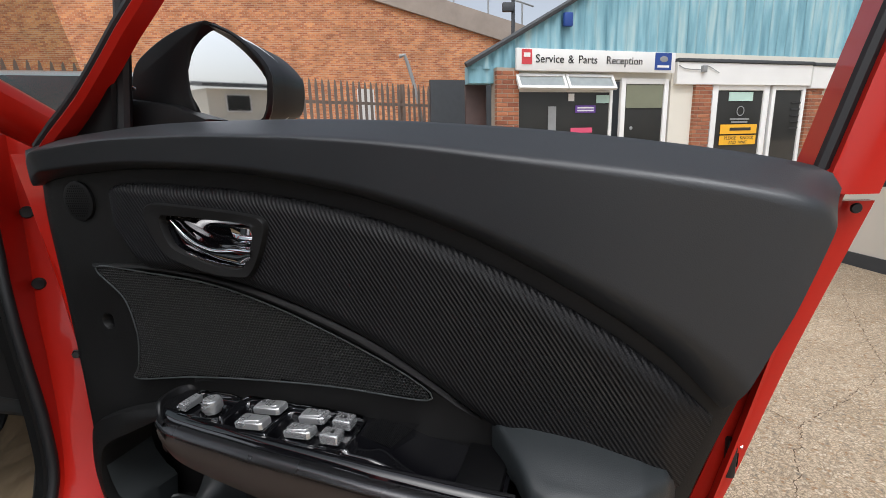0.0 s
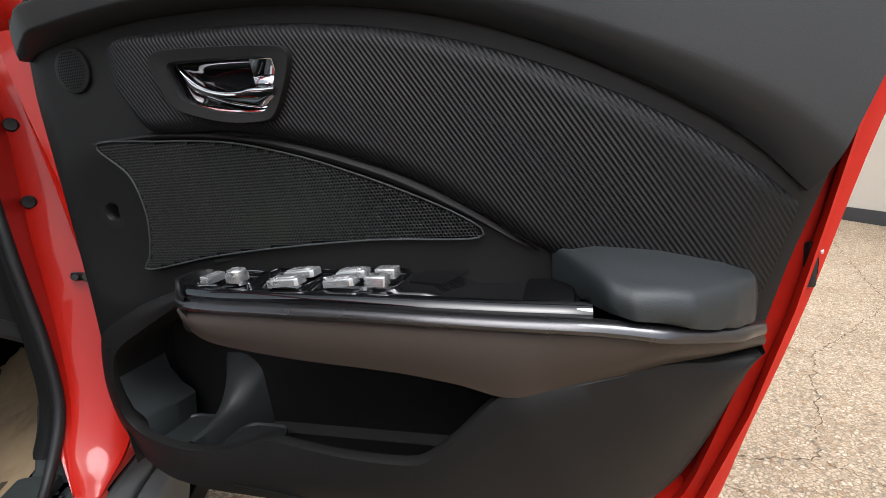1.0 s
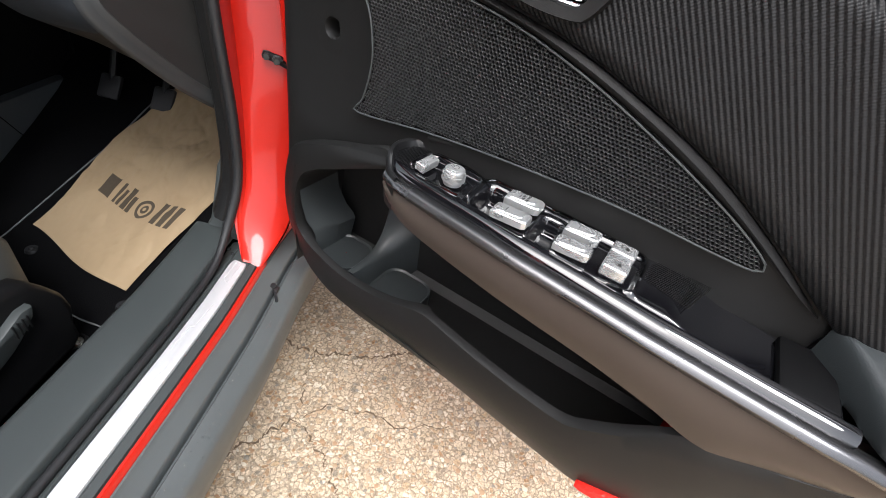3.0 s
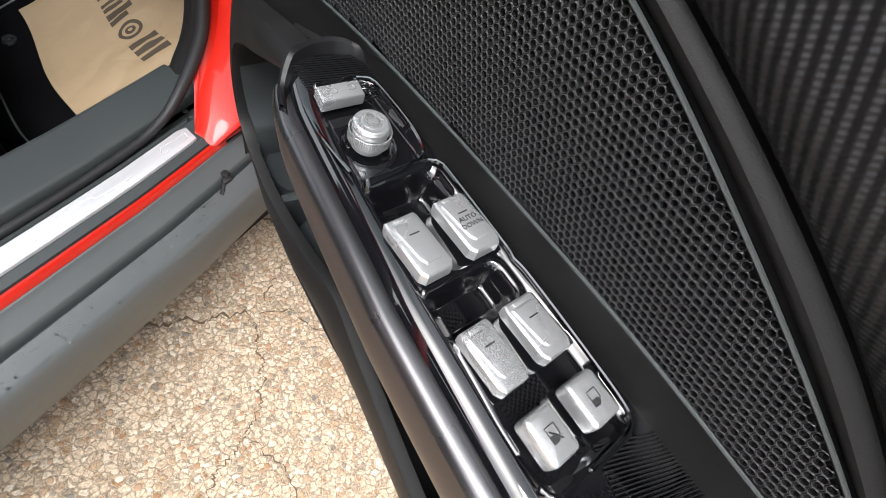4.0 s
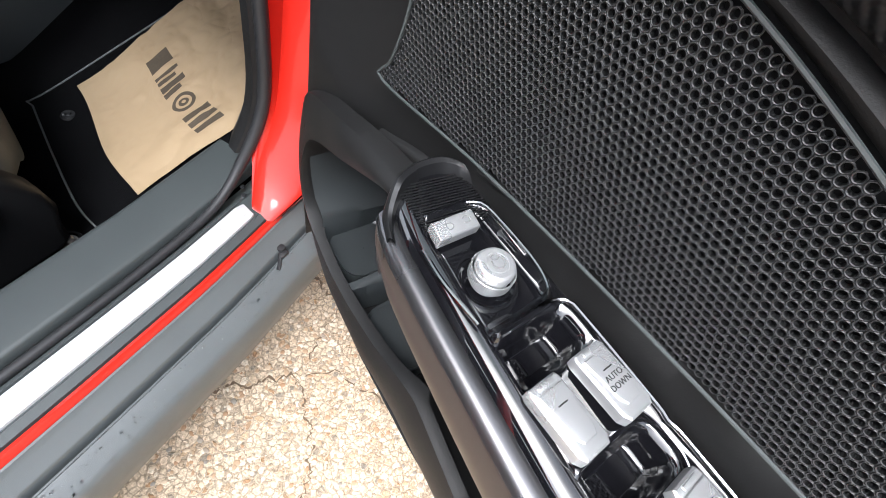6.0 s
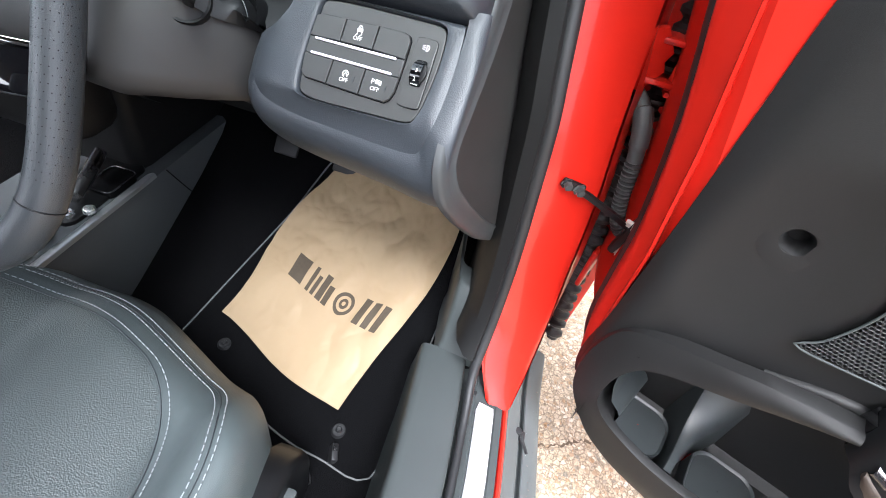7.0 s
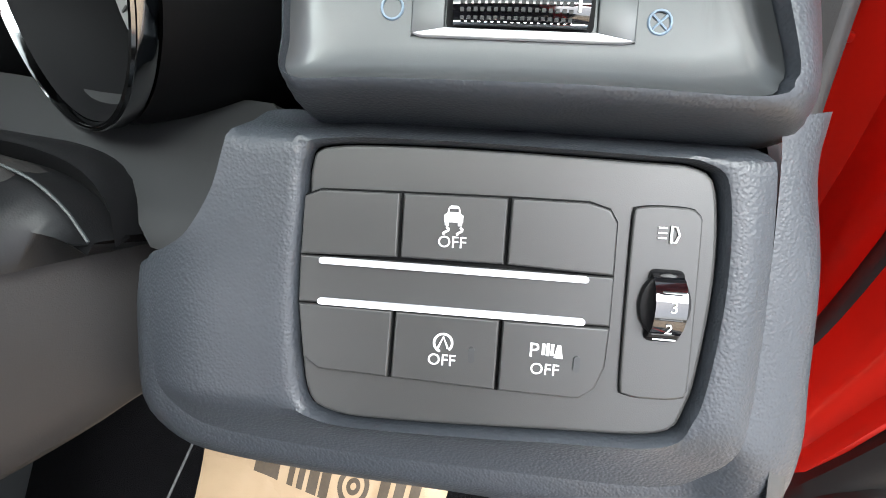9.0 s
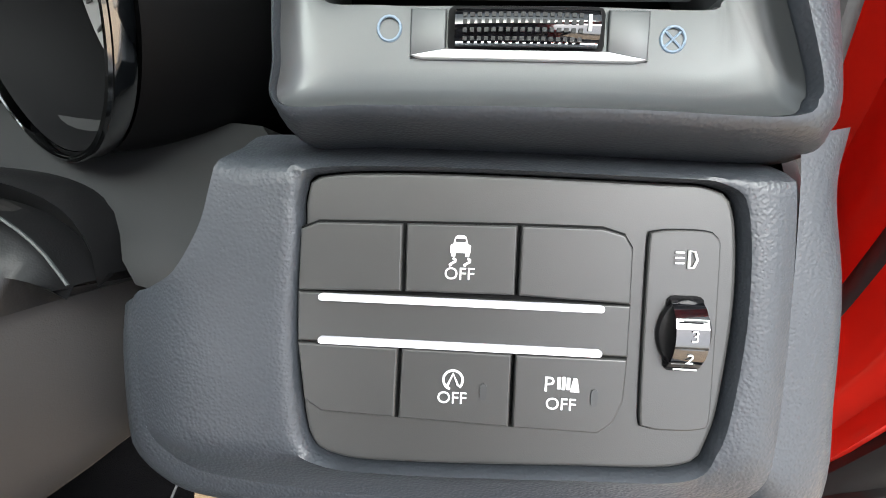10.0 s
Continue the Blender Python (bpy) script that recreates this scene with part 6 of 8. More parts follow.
bpart("emboss", tube([(-0.113 + bow(y) + d, y, 0.4462) for y, d in ((-0.018, 0.0), (-0.06, -0.002), (-0.066, 0.006), (-0.060, 0.009), (-0.020, 0.010), (-0.017, 0.005))], 0.0010, 6, True), PLATE, plate)
for y0 in (-0.17, -0.30):
    bpart("emboss", tube([(-0.116 + bow(y0 - 0.05), y0 - 0.05, 0.4462), (-0.114 + bow(y0 - 0.005), y0 - 0.005, 0.4462), (-0.107 + bow(y0), y0, 0.4462), (-0.104 + bow(y0 + 0.05), y0 + 0.05, 0.4462)], 0.0008, 6), PLATE, plate)
for y, x in ((0.004, -0.128), (0.014, -0.140)):
    bpart("carrier_clip", moved(lathe([(0, 0.002), (0.003, 0.002), (0.004, 0)], 12), Matrix.Translation((x + bow(y), y, 0.447))), RUBBER, plate)
bpart("red_sill_lip", along([(-0.0785, 0.415), (-0.0775, 0.436), (-0.0755, 0.4395), (-0.072, 0.4395), (-0.0685, 0.436), (-0.0675, 0.425), (-0.0675, 0.40)], Y0, 0.02), RED, label="red painted sill lip")
bpart("sill_cladding", along([(-0.069, 0.428), (-0.065, 0.427), (-0.060, 0.419), (-0.0435, 0.412), (-0.0410, 0.409), (-0.0405, 0.388), (-0.0325, 0.386), (-0.0320, 0.402), (-0.030, 0.4035), (-0.008, 0.394), (-0.003, 0.390), (0.0, 0.383), (0.0, 0.34), (-0.02, 0.26), (-0.06, 0.20)], Y0, 0.16), SKIRT, label="grey plastic sill cladding with beads of water")
bpart("cladding_clip", merge(box((0.010, 0.016, 0.008), (-0.028, -0.020, 0.406), 0.003), tube([(-0.030, -0.024, 0.408), (-0.022, -0.034, 0.404), (-0.016, -0.044, 0.401)], 0.003, 6), moved(lathe([(0, 0.004), (0.006, 0.003), (0.007, 0)], 14), Matrix.Translation((-0.036, -0.016, 0.410)))), RUBBER, label="small black cladding clip")
# water beads on the cladding
rnd = random.Random(3)
verts, faces = [], []
for i in range(150):
    x0, y = rnd.uniform(-0.030, -0.004), rnd.uniform(-0.6, 0.1)
    x = x0 + bow(y)
    r = 0.0009 + 0.0016 * rnd.random() ** 2
    z = 0.4035 - (x0 + 0.030) * 0.44
    k = len(verts)
    verts += [(x + r * math.cos(j * 1.0472), y + r * math.sin(j * 1.0472), z) for j in range(6)] + [(x + 0.6 * r * math.cos(j * 1.0472), y + 0.6 * r * math.sin(j * 1.0472), z + r * 0.5) for j in range(6)] + [(x, y, z + r * 0.62)]
    for j in range(6):
        n2 = (j + 1) % 6
        faces += [(k + j, k + n2, k + 6 + n2, k + 6 + j), (k + 6 + j, k + 6 + n2, k + 12)]
me = bpy.data.meshes.new("water_bead")
me.from_pydata(verts, [], faces)
me.polygons.foreach_set("use_smooth", [True] * len(me.polygons))
me.materials.append(clear_glass("water", (1, 1, 1)))
wb = new("water_bead", me)
wb.parent = body
wb.location = -body.location
tagged(wb, "clear water beads", kind="stuff")

# hinges between pillar and door
def hinge(z):
    h = bpart("hinge", merge(moved(prism([(-0.045, -0.035), (0.0, -0.040), (0.022, -0.012), (0.016, 0.0), (0.022, 0.012), (0.0, 0.040), (-0.045, 0.035)], 0, 0.009, 0.003), frame_of((-0.062, 0.245, z), (0.93, 0.37, 0), (0, 0, 1), (0.37, -0.93, 0))), box((0.050, 0.034, 0.008), (-0.036, 0.252, z + 0.026), 0.003), box((0.050, 0.034, 0.008), (-0.036, 0.252, z - 0.024), 0.003)), RED, label="red painted door hinge")
    bpart("hinge_pin", tube([(-0.022, 0.250, z - 0.036), (-0.022, 0.250, z + 0.036)], 0.0075, 12), RED, h)
    bpart("door_leaf", merge(moved(box((0.010, 0.085, 0.085), (0, 0, 0), 0.004), pose(0.012, 0.252, z, 0, 0, -23)), box((0.045, 0.030, 0.008), (-0.006, 0.252, z + 0.014), 0.003), box((0.045, 0.030, 0.008), (-0.006, 0.252, z - 0.036), 0.003)), RED, h)
    for dz, dy in ((0.026, 0.012), (-0.044, -0.004)):
        bpart("bolt", moved(lathe([(0, 0.010), (0.0058, 0.010), (0.0064, 0.009), (0.0064, 0.002), (0.010, 0.001), (0.010, 0)], 6), pose(0.004, 0.246 + dy, z + dz, 0, -90, -23)), STEEL, h, "zinc hinge bolt")


hinge(0.928)
hinge(0.585)
# check strap and wiring boot
st = bpart("check_strap", tube([(-0.106, 0.153, 0.780), (-0.070, 0.154, 0.768), (-0.02, 0.160, 0.744), (0.016, 0.168, 0.722)], 0.0052, 4), SATIN, label="black door check strap")
bpart("strap_bracket", moved(box((0.034, 0.008, 0.014), (0, 0, 0), 0.003), pose(-0.098, 0.152, 0.779, 0, 12, 10)), SATIN, st)
for x, y, z in ((-0.107, 0.150, 0.781), (-0.089, 0.150, 0.777)):
    bpart("bolt", moved(lathe([(0, 0.010), (0.0055, 0.010), (0.006, 0.009), (0.006, 0.002), (0.009, 0.001), (0.009, 0)], 6), pose(x, y, z, 90, 0, 20)), TREAD, st, "dark zinc strap bolt")
bpart("strap_end", moved(box((0.012, 0.030, 0.062), (0, 0, 0), 0.004), pose(0.004, 0.168, 0.715, 0, 12, -23)), SATIN, st)
for z in (0.740, 0.690):
    bpart("bolt", moved(lathe([(0, 0.012), (0.0055, 0.012), (0.006, 0.011), (0.006, 0.002), (0.009, 0.001), (0.009, 0)], 6), pose(0.004, 0.160, z, 0, -90, -23)), STEEL, st, "zinc strap bolt")
pts = spline([(-0.056, 0.262, 0.878), (-0.046, 0.240, 0.872), (-0.036, 0.222, 0.850), (-0.028, 0.212, 0.815), (-0.022, 0.208, 0.780), (-0.016, 0.208, 0.745), (-0.006, 0.208, 0.712), (0.006, 0.214, 0.690), (0.022, 0.225, 0.672)], 110)
rad = [0.010 if i < 14 else (0.0128 if i < 36 else (0.0108 if i < 44 else 0.0092 + 0.0024 * (1 if i % 3 else -1))) for i in range(110)]
bpart("wiring_boot", tube(pts, 0.01, 12, radii=rad), TREAD, label="corrugated dark grey rubber wiring boot")
rows = []
cf = spline([(-0.036, 0.285, 1.05), (-0.030, 0.278, 0.93), (-0.024, 0.268, 0.83), (-0.014, 0.255, 0.70), (-0.006, 0.240, 0.58), (0.0, 0.22, 0.46), (0.004, 0.20, 0.40)], 120)
bpart("corrugated_seal", tube(cf, 0.016, 10, radii=[0.014 + 0.0035 * (1 if i % 4 < 2 else -1) for i in range(120)]), RUBBER, label="ribbed black foam seal in the gap")

# ---- dashboard: built on the plane of its switch panel (a across, b up, h out towards the driver) ----
PC = (-0.3419, 0.0134, 0.9369)
MP = frame_of(PC, (0.9730, -0.1976, 0.1192), (0.0365, 0.6415, 0.7663), (-0.2279, -0.7412, 0.6314))
dash = thing("dashboard", pose(-0.75, 0.25, 0.75), "dark grey leather-grain dashboard with vent, dials and switches", "dashboard")


def fpart(name, bm, mat, parent=None, label="", smooth=40):
    return part(name, moved(bm, MP), mat, parent or dash, label, smooth=smooth)


def ring_sheet(inner, outer, steps, n=220):
    """Sheet between two closed outlines; steps of (k, h)."""
    a, b = spline(inner, n, True), spline(outer, n, True)
    j0 = min(range(n), key=lambda j: (b[j][0] - a[0][0]) ** 2 + (b[j][1] - a[0][1]) ** 2)
    b = b[j0:] + b[:j0]
    rows = []
    for k, h in steps:
        rows.append([(p[0] + (q[0] - p[0]) * k, p[1] + (q[1] - p[1]) * k, h(p[0] + (q[0] - p[0]) * k, p[1] + (q[1] - p[1]) * k) if callable(h) else h) for p, q in zip(a, b)])
    return grid(rows, closed=True)


def fill(outline, h, back=0.0):
    bm = bmesh.new()
    bm.faces.new([bm.verts.new((x, y, h)) for x, y in outline])
    bmesh.ops.triangulate(bm, faces=bm.faces)
    return skirt(bm, (0, 0, -back)) if back else bm


PAN = [(-0.065, 0.020), (-0.0645, 0.034), (-0.058, 0.040), (-0.02, 0.0415), (0.04, 0.0405), (0.059, 0.0395), (0.066, 0.033), (0.0685, 0.008), (0.0670, -0.020), (0.0640, -0.038), (0.056, -0.048), (0.02, -0.0505), (-0.03, -0.0525), (-0.054, -0.0515), (-0.0635, -0.043), (-0.0665, -0.010)]
FAS = [(-0.0965, 0.022), (-0.0925, 0.036), (-0.0895, 0.046), (-0.083, 0.0535), (-0.03, 0.052), (0.04, 0.050), (0.072, 0.048), (0.080, 0.042), (0.083, 0.010), (0.083, -0.022), (0.081, -0.044), (0.075, -0.062), (0.062, -0.0715), (0.01, -0.072), (-0.06, -0.070), (-0.100, -0.064), (-0.118, -0.050), (-0.124, -0.020), (-0.1245, -0.003), (-0.116, 0.0015), (-0.105, 0.008)]


def fas_h(x, y):
    return 0.004 - 0.016 * ease(min(1, max(0, (-0.045 - y) / 0.03))) - 0.008 * ease(min(1, max(0, (x - 0.075) / 0.02))) - 0.010 * ease(min(1, max(0, (-0.10 - x) / 0.03))) - 0.020 * ease(min(1, max(0, (y - 0.0405) / 0.012)))


bm = ring_sheet(PAN, FAS, [(0, -0.003), (0.0, 0.000), (0.03, 0.0022), (0.08, 0.0035), (0.2, fas_h), (0.45, fas_h), (0.7, fas_h), (1.0, fas_h), (1.0, -0.05)])
fascia = fpart("lower_fascia", bm, DASH, label="grey-black leather-grain lower dashboard")
# deep rounded roll round the foot and the outer end of the fascia: start, then how far it swings out and back
ROLL = spline([(-0.1245, -0.003, -0.020, -0.012, -0.080), (-0.124, -0.020, -0.024, -0.018, -0.082), (-0.118, -0.050, -0.026, -0.026, -0.082), (-0.100, -0.064, -0.022, -0.030, -0.080), (-0.060, -0.070, -0.012, -0.031, -0.076), (0.010, -0.072, 0.0, -0.033, -0.070), (0.062, -0.0715, 0.018, -0.038, -0.052), (0.075, -0.062, 0.024, -0.038, -0.030), (0.081, -0.044, 0.0215, -0.012, -0.009), (0.083, -0.022, 0.0190, -0.004, -0.006), (0.083, 0.010, 0.0180, 0.0, -0.006), (0.082, 0.040, 0.0165, 0.0, -0.011), (0.080, 0.054, 0.0175, 0.004, -0.006)], 90)
rows = []
for i in range(10):
    a = radians(10 * i)
    rows.append([(x + da * math.sin(a), y + db * math.sin(a), fas_h(x, min(y, 0.04)) + dh * (1 - math.cos(a))) for x, y, da, db, dh in ROLL])
fpart("fascia_roll", grid(rows), DASH, label="leather-grain roll under the switch panel")
rows = [rows[-1]] + [[(x + da * k, y + db * m, fas_h(x, min(y, 0.04)) + dh - b) for x, y, da, db, dh in ROLL[:62]] for k, m, b in ((0.98, 0.96, 0.008), (0.9, 0.85, 0.03), (0.7, 0.5, 0.10), (0.5, 0.3, 0.20))]
rows[0] = rows[0][:62]
fpart("under_roll", grid(rows), SHROUD, label="smooth under edge of the dashboard")
# smooth strip and grained side at the outer end, from the foot up past the vent
END = spline([(0.110, -0.130, -0.30), (0.108, -0.131, -0.20), (0.106, -0.127, -0.15), (0.105, -0.122, -0.11), (0.104, -0.116, -0.07), (0.100, -0.104, -0.030), (0.0965, -0.082, -0.006), (0.0940, -0.053, 0.0), (0.0935, -0.020, -0.003), (0.0935, 0.012, -0.006), (0.0915, 0.042, -0.014), (0.089, 0.066, -0.020), (0.088, 0.10, -0.018), (0.087, 0.14, -0.018), (0.085, 0.185, -0.018)], 90)


def end_row(inset, out):
    """The outline of the dashboard's end, drawn in by inset and pushed out along the car's width."""
    row = []
    for i, (a, b, h) in enumerate(END):
        p, q = END[max(0, i - 1)], END[min(len(END) - 1, i + 1)]
        L = math.hypot(q[1] - p[1], q[2] - p[2])
        row.append((a + out, b + inset * (q[2] - p[2]) / L, h - inset * (q[1] - p[1]) / L))
    return row


fpart("end_cap", grid([end_row(i, o) for i, o in ((-0.001, -0.004), (0.0, 0.0), (0.001, 0.0025), (0.004, 0.0045), (0.012, 0.0060), (0.019, 0.0070), (0.0205, 0.0085), (0.0225, 0.0090), (0.0240, 0.0075))]), DASHSM, label="smooth grey end strip of the dashboard")
inner = end_row(0.0238, 0.0070)
fpart("dash_side", grid([[(a + (0.116 - a) * k, b + (0.03 + 0.55 * (b - 0.03) - b) * k, h + (min(h, -0.30) - h) * k) for a, b, h in inner] for k in (0, 0.02, 0.06, 0.15, 0.3, 0.6, 1.0)]), SHROUD, label="dark grey side of the dashboard")
# switch panel and its two rows of keys
fpart("switch_panel", prism([(x * 0.986, y * 0.984) for x, y in spline(PAN, 120, True)], -0.008, 0.0, 0.0014, 3), PANELM, label="satin black switch panel", smooth=12)
fpart("panel_gap", prism([(x * 1.01, y * 1.01) for x, y in spline(PAN, 80, True)], -0.010, -0.006), VOID)
KEYF = [(-0.0656, 0.0035), (-0.0649, 0.0228), (-0.0592, 0.0252), (-0.0325, 0.0257), (0.0020, 0.0262), (0.0267, 0.0262), (0.0333, 0.0243), (0.0359, 0.0202), (0.0362, 0.0035), (0.0364, -0.0132), (0.0359, -0.0262), (0.0333, -0.0333), (0.0287, -0.0372), (0.0020, -0.0370), (-0.0335, -0.0360), (-0.0577, -0.0352), (-0.0634, -0.0313), (-0.0656, -0.0130)]
# black sheet under the keys, painting the shaded gaps between them
fpart("key_frame", fill([(-0.0146 + (x + 0.0146) * 1.007, -0.0055 + (y + 0.0055) * 1.010) for x, y in KEYF], 0.0006, 0.002), VOID)


def key(pts, name="switch_key", h=0.0032, label="blank satin black switch key"):
    return fpart(name, prism(pts, 0.0, h, 0.0007, 3), PANELM, label=label, smooth=12)


g = 0.0006
key([(-0.0652, 0.0035), (-0.0325 - g, 0.0045), (-0.0325 - g, 0.0252), (-0.059, 0.0248), (-0.0645, 0.0225)])
k1 = key([(-0.0325 + g, 0.0045), (0.0020 - g, 0.0047), (0.0020 - g, 0.0258), (-0.0325 + g, 0.0253)], label="black key with a white skid mark and OFF")
key([(0.0020 + g, 0.0047), (0.0358, 0.0035), (0.0355, 0.020), (0.0330, 0.0240), (0.0265, 0.0258), (0.0020 + g, 0.0258)])
key([(-0.0652, -0.0130), (-0.0330 - g, -0.0132), (-0.0335 - g, -0.0355), (-0.0575, -0.0348), (-0.0630, -0.0310)])
k2 = key([(-0.0330 + g, -0.0132), (0.0020 - g, -0.0134), (0.0020 - g, -0.0365), (-0.0335 + g, -0.0356)], label="black key with a white stop-start mark and OFF")
k3 = key([(0.0020 + g, -0.0134), (0.0360, -0.0132), (0.0355, -0.026), (0.0330, -0.0330), (0.0285, -0.0368), (0.0020 + g, -0.0366)], label="black key with a white parking mark and OFF")
key([(-0.0655, 0.0031), (0.0362, 0.0031), (0.0362, -0.0128), (-0.0655, -0.0126)], "centre_bar", 0.0026, "satin black bar between the key rows")
for b in (0.0018, -0.0117):
    fpart("pale_bar", moved(prism(rounded(0.0866, 0.0022, 0.0010, 4), 0, 0.0022, 0.0005), Matrix.Translation((-0.0152, b, 0.0024))), BARMARK, label="pale lilac light bar")
for a, b, k in ((-0.0155, 0.0105, k1), (-0.0164, -0.0281, k2), (0.0168, -0.0282, k3)):
    fpart("lettering", moved(words("OFF", 0.0053, 0.0001), Matrix.Translation((a, b, 0.0034))), PRINT, k)
ic = merge(prism([(-0.0184, 0.0170), (-0.0124, 0.0170), (-0.0124, 0.0193), (-0.0132, 0.0197), (-0.0137, 0.0218), (-0.0144, 0.0223), (-0.0164, 0.0223), (-0.0171, 0.0218), (-0.0176, 0.0197), (-0.0184, 0.0193)], 0.0032, 0.0035), box((0.0012, 0.0012, 0.0003), (-0.0175, 0.0165, 0.00335)), box((0.0012, 0.0012, 0.0003), (-0.0133, 0.0165, 0.00335)))
for dx in (-0.0022, 0.0022):
    ic = merge(ic, tube([(-0.0154 + dx + 0.0009 * math.sin(t * 1.1), 0.0154 - 0.0005 * t, 0.0034) for t in range(6)], 0.00042, 5))
fpart("mark", box((0.0030, 0.0011, 0.0002), (-0.0154, 0.0208, 0.0036)), INK, k1)
fpart("mark", ic, PRINT, k1)
ic = merge(tube([(-0.0162 + 0.0030 * math.cos(t * 0.4), -0.0223 + 0.0030 * math.sin(t * 0.4), 0.0034) for t in range(-2, 12)], 0.00042, 5), tube([(-0.0178, -0.0240, 0.0034), (-0.0162, -0.0203, 0.0034), (-0.0146, -0.0240, 0.0034)], 0.00042, 5))
fpart("mark", ic, PRINT, k2)
fpart("lettering", moved(words("P", 0.0066, 0.0001), Matrix.Translation((0.0130, -0.0222, 0.0034))), PRINT, k3)
fpart("mark", merge(box((0.0010, 0.0036, 0.0003), (0.0160, -0.0215, 0.0034)), box((0.0010, 0.0040, 0.0003), (0.0174, -0.0215, 0.0034)), box((0.0010, 0.0036, 0.0003), (0.0188, -0.0215, 0.0034)), prism([(0.0194, -0.0240), (0.0222, -0.0240), (0.0214, -0.0198), (0.0203, -0.0198)], 0.0032, 0.0036)), PRINT, k3)
for a in (-0.0068, 0.0267):
    fpart("tell_tale", moved(prism(rounded(0.0020, 0.0052, 0.0009, 4), 0, 0.0006), Matrix.Translation((a, -0.0255, 0.0031))), DASHSM, label="small grey tell-tale window")
# headlamp levelling wheel in its own plate
LV = [(0.0405, 0.020), (0.0415, 0.0245), (0.0450, 0.0260), (0.0570, 0.0260), (0.0605, 0.0240), (0.0615, 0.019), (0.0622, -0.029), (0.0608, -0.0335), (0.0570, -0.0350), (0.0455, -0.0352), (0.0425, -0.0335), (0.0412, -0.029)]
lvo = spline(LV, 60, True)
fpart("plate_gap", fill([(0.0515 + (x - 0.0515) * 1.03, -0.005 + (y + 0.005) * 1.012) for x, y in lvo], 0.0004), VOID)
lvp = fpart("levelling_plate", prism(lvo, -0.001, 0.0016, 0.0006, 2), PANELM, label="black headlamp levelling plate", smooth=12)
# black plate laid on the surface for the shaded slot
fpart("wheel_slot", moved(prism(rounded(0.0108, 0.0228, 0.002, 4), 0, 0.0004), Matrix.Translation((0.0521, -0.0047, 0.0018))), VOID, lvp)
fpart("wheel_cheek", moved(prism([(0.0080 * math.cos(t * 0.262), 0.0105 * math.sin(t * 0.262)) for t in range(24)], 0, 0.0022, 0.0012), Matrix.Translation((0.0521, -0.0045, 0.0016))), SATIN, lvp)
rows = []
for i in range(15):
    a = radians(-78 + 156 * i / 14)
    r = 0.0122 + (0.0005 if i % 3 else 0)
    rows.append([(0.0521 + dx, -0.0047 + r * math.sin(a) * 0.92, -0.0022 + 0.0105 * math.cos(a)) for dx in (-0.0047, -0.0043, 0.0043, 0.0047)])
thumb = fpart("levelling_wheel", grid(rows), GLOSS, lvp, "glossy black numbered thumb wheel")
fpart("wheel_number", moved(words("3", 0.0050, 0.0001), Matrix.Translation((0.0527, -0.0042, 0.0085))), PRINT, lvp)
fpart("wheel_number", moved(words("2", 0.0048, 0.0001), Matrix.Translation((0.0523, -0.0112, 0.0070)) @ Matrix.Rotation(radians(20), 4, 'X')), PRINT, lvp)
for b, h in ((0.0005, 0.0086), (-0.0080, 0.0077), (-0.0150, 0.0042)):
    fpart("wheel_line", box((0.0068, 0.0004, 0.0003), (0.0523, b, h)), PRINT if b < -0.01 else DASHSM, lvp)
ic = merge(tube([(0.0522, 0.0150, 0.0021), (0.0522, 0.0202, 0.0021), (0.0537, 0.0199, 0.0021), (0.0546, 0.0176, 0.0021), (0.0537, 0.0153, 0.0021)], 0.0004, 5, True), box((0.0026, 0.0005, 0.0003), (0.0495, 0.0196, 0.0021)), box((0.0026, 0.0005, 0.0003), (0.0495, 0.0180, 0.0021)), box((0.0026, 0.0005, 0.0003), (0.0495, 0.0164, 0.0021)))
fpart("mark", ic, PRINT, lvp)

# smooth panel to the left of the fascia, running up under the dials
SMO = [(-0.099, 0.016), (-0.105, 0.006), (-0.116, 0.0005), (-0.128, -0.001), (-0.150, 0.03), (-0.20, 0.035), (-0.32, 0.03), (-0.34, 0.06), (-0.25, 0.072), (-0.17, 0.062), (-0.11, 0.062), (-0.092, 0.058), (-0.094, 0.044)]
bm = fill(spline(SMO, 60, True), -0.012)
for q in bm.verts:
    q.co.z -= 0.55 * max(0, q.co.y - 0.008) + 0.12 * max(0, -0.20 - q.co.x)
fpart("cluster_surround", skirt(bm, (0, 0, -0.03)), CLUSTER, label="smooth panel under the dials, darkened for shade")
# black wall added so no daylight shows through the dials
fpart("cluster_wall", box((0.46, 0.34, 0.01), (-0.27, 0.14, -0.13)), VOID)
# unseen hood, added to keep windscreen light off the dials
arch = spline([(-0.074, 0.07), (-0.078, 0.12), (-0.105, 0.175), (-0.17, 0.205), (-0.26, 0.213), (-0.36, 0.205), (-0.43, 0.165), (-0.46, 0.09), (-0.465, 0.02)], 50)
bm = grid([[(a * k, b * k2, h) for a, b in arch] for k, k2, h in ((1.0, 1.0, -0.135), (1.0, 1.0, -0.02), (1.0, 1.0, -0.006), (1.0, 1.03, 0.0), (1.0, 1.07, -0.006), (1.0, 1.08, -0.10))])
fpart("cluster_hood", bm, DASH, label="leather-grain hood added to shade the dials")
# air vent: grained hood, smooth face, thumb wheel and blades
VO = [(-0.0645, 0.0565), (-0.0655, 0.068), (-0.0655, 0.085), (-0.064, 0.112), (-0.062, 0.160), (0.052, 0.160), (0.056, 0.114), (0.063, 0.089), (0.0705, 0.066), (0.0700, 0.060), (0.064, 0.0565), (0.02, 0.0575), (-0.04, 0.0570)]
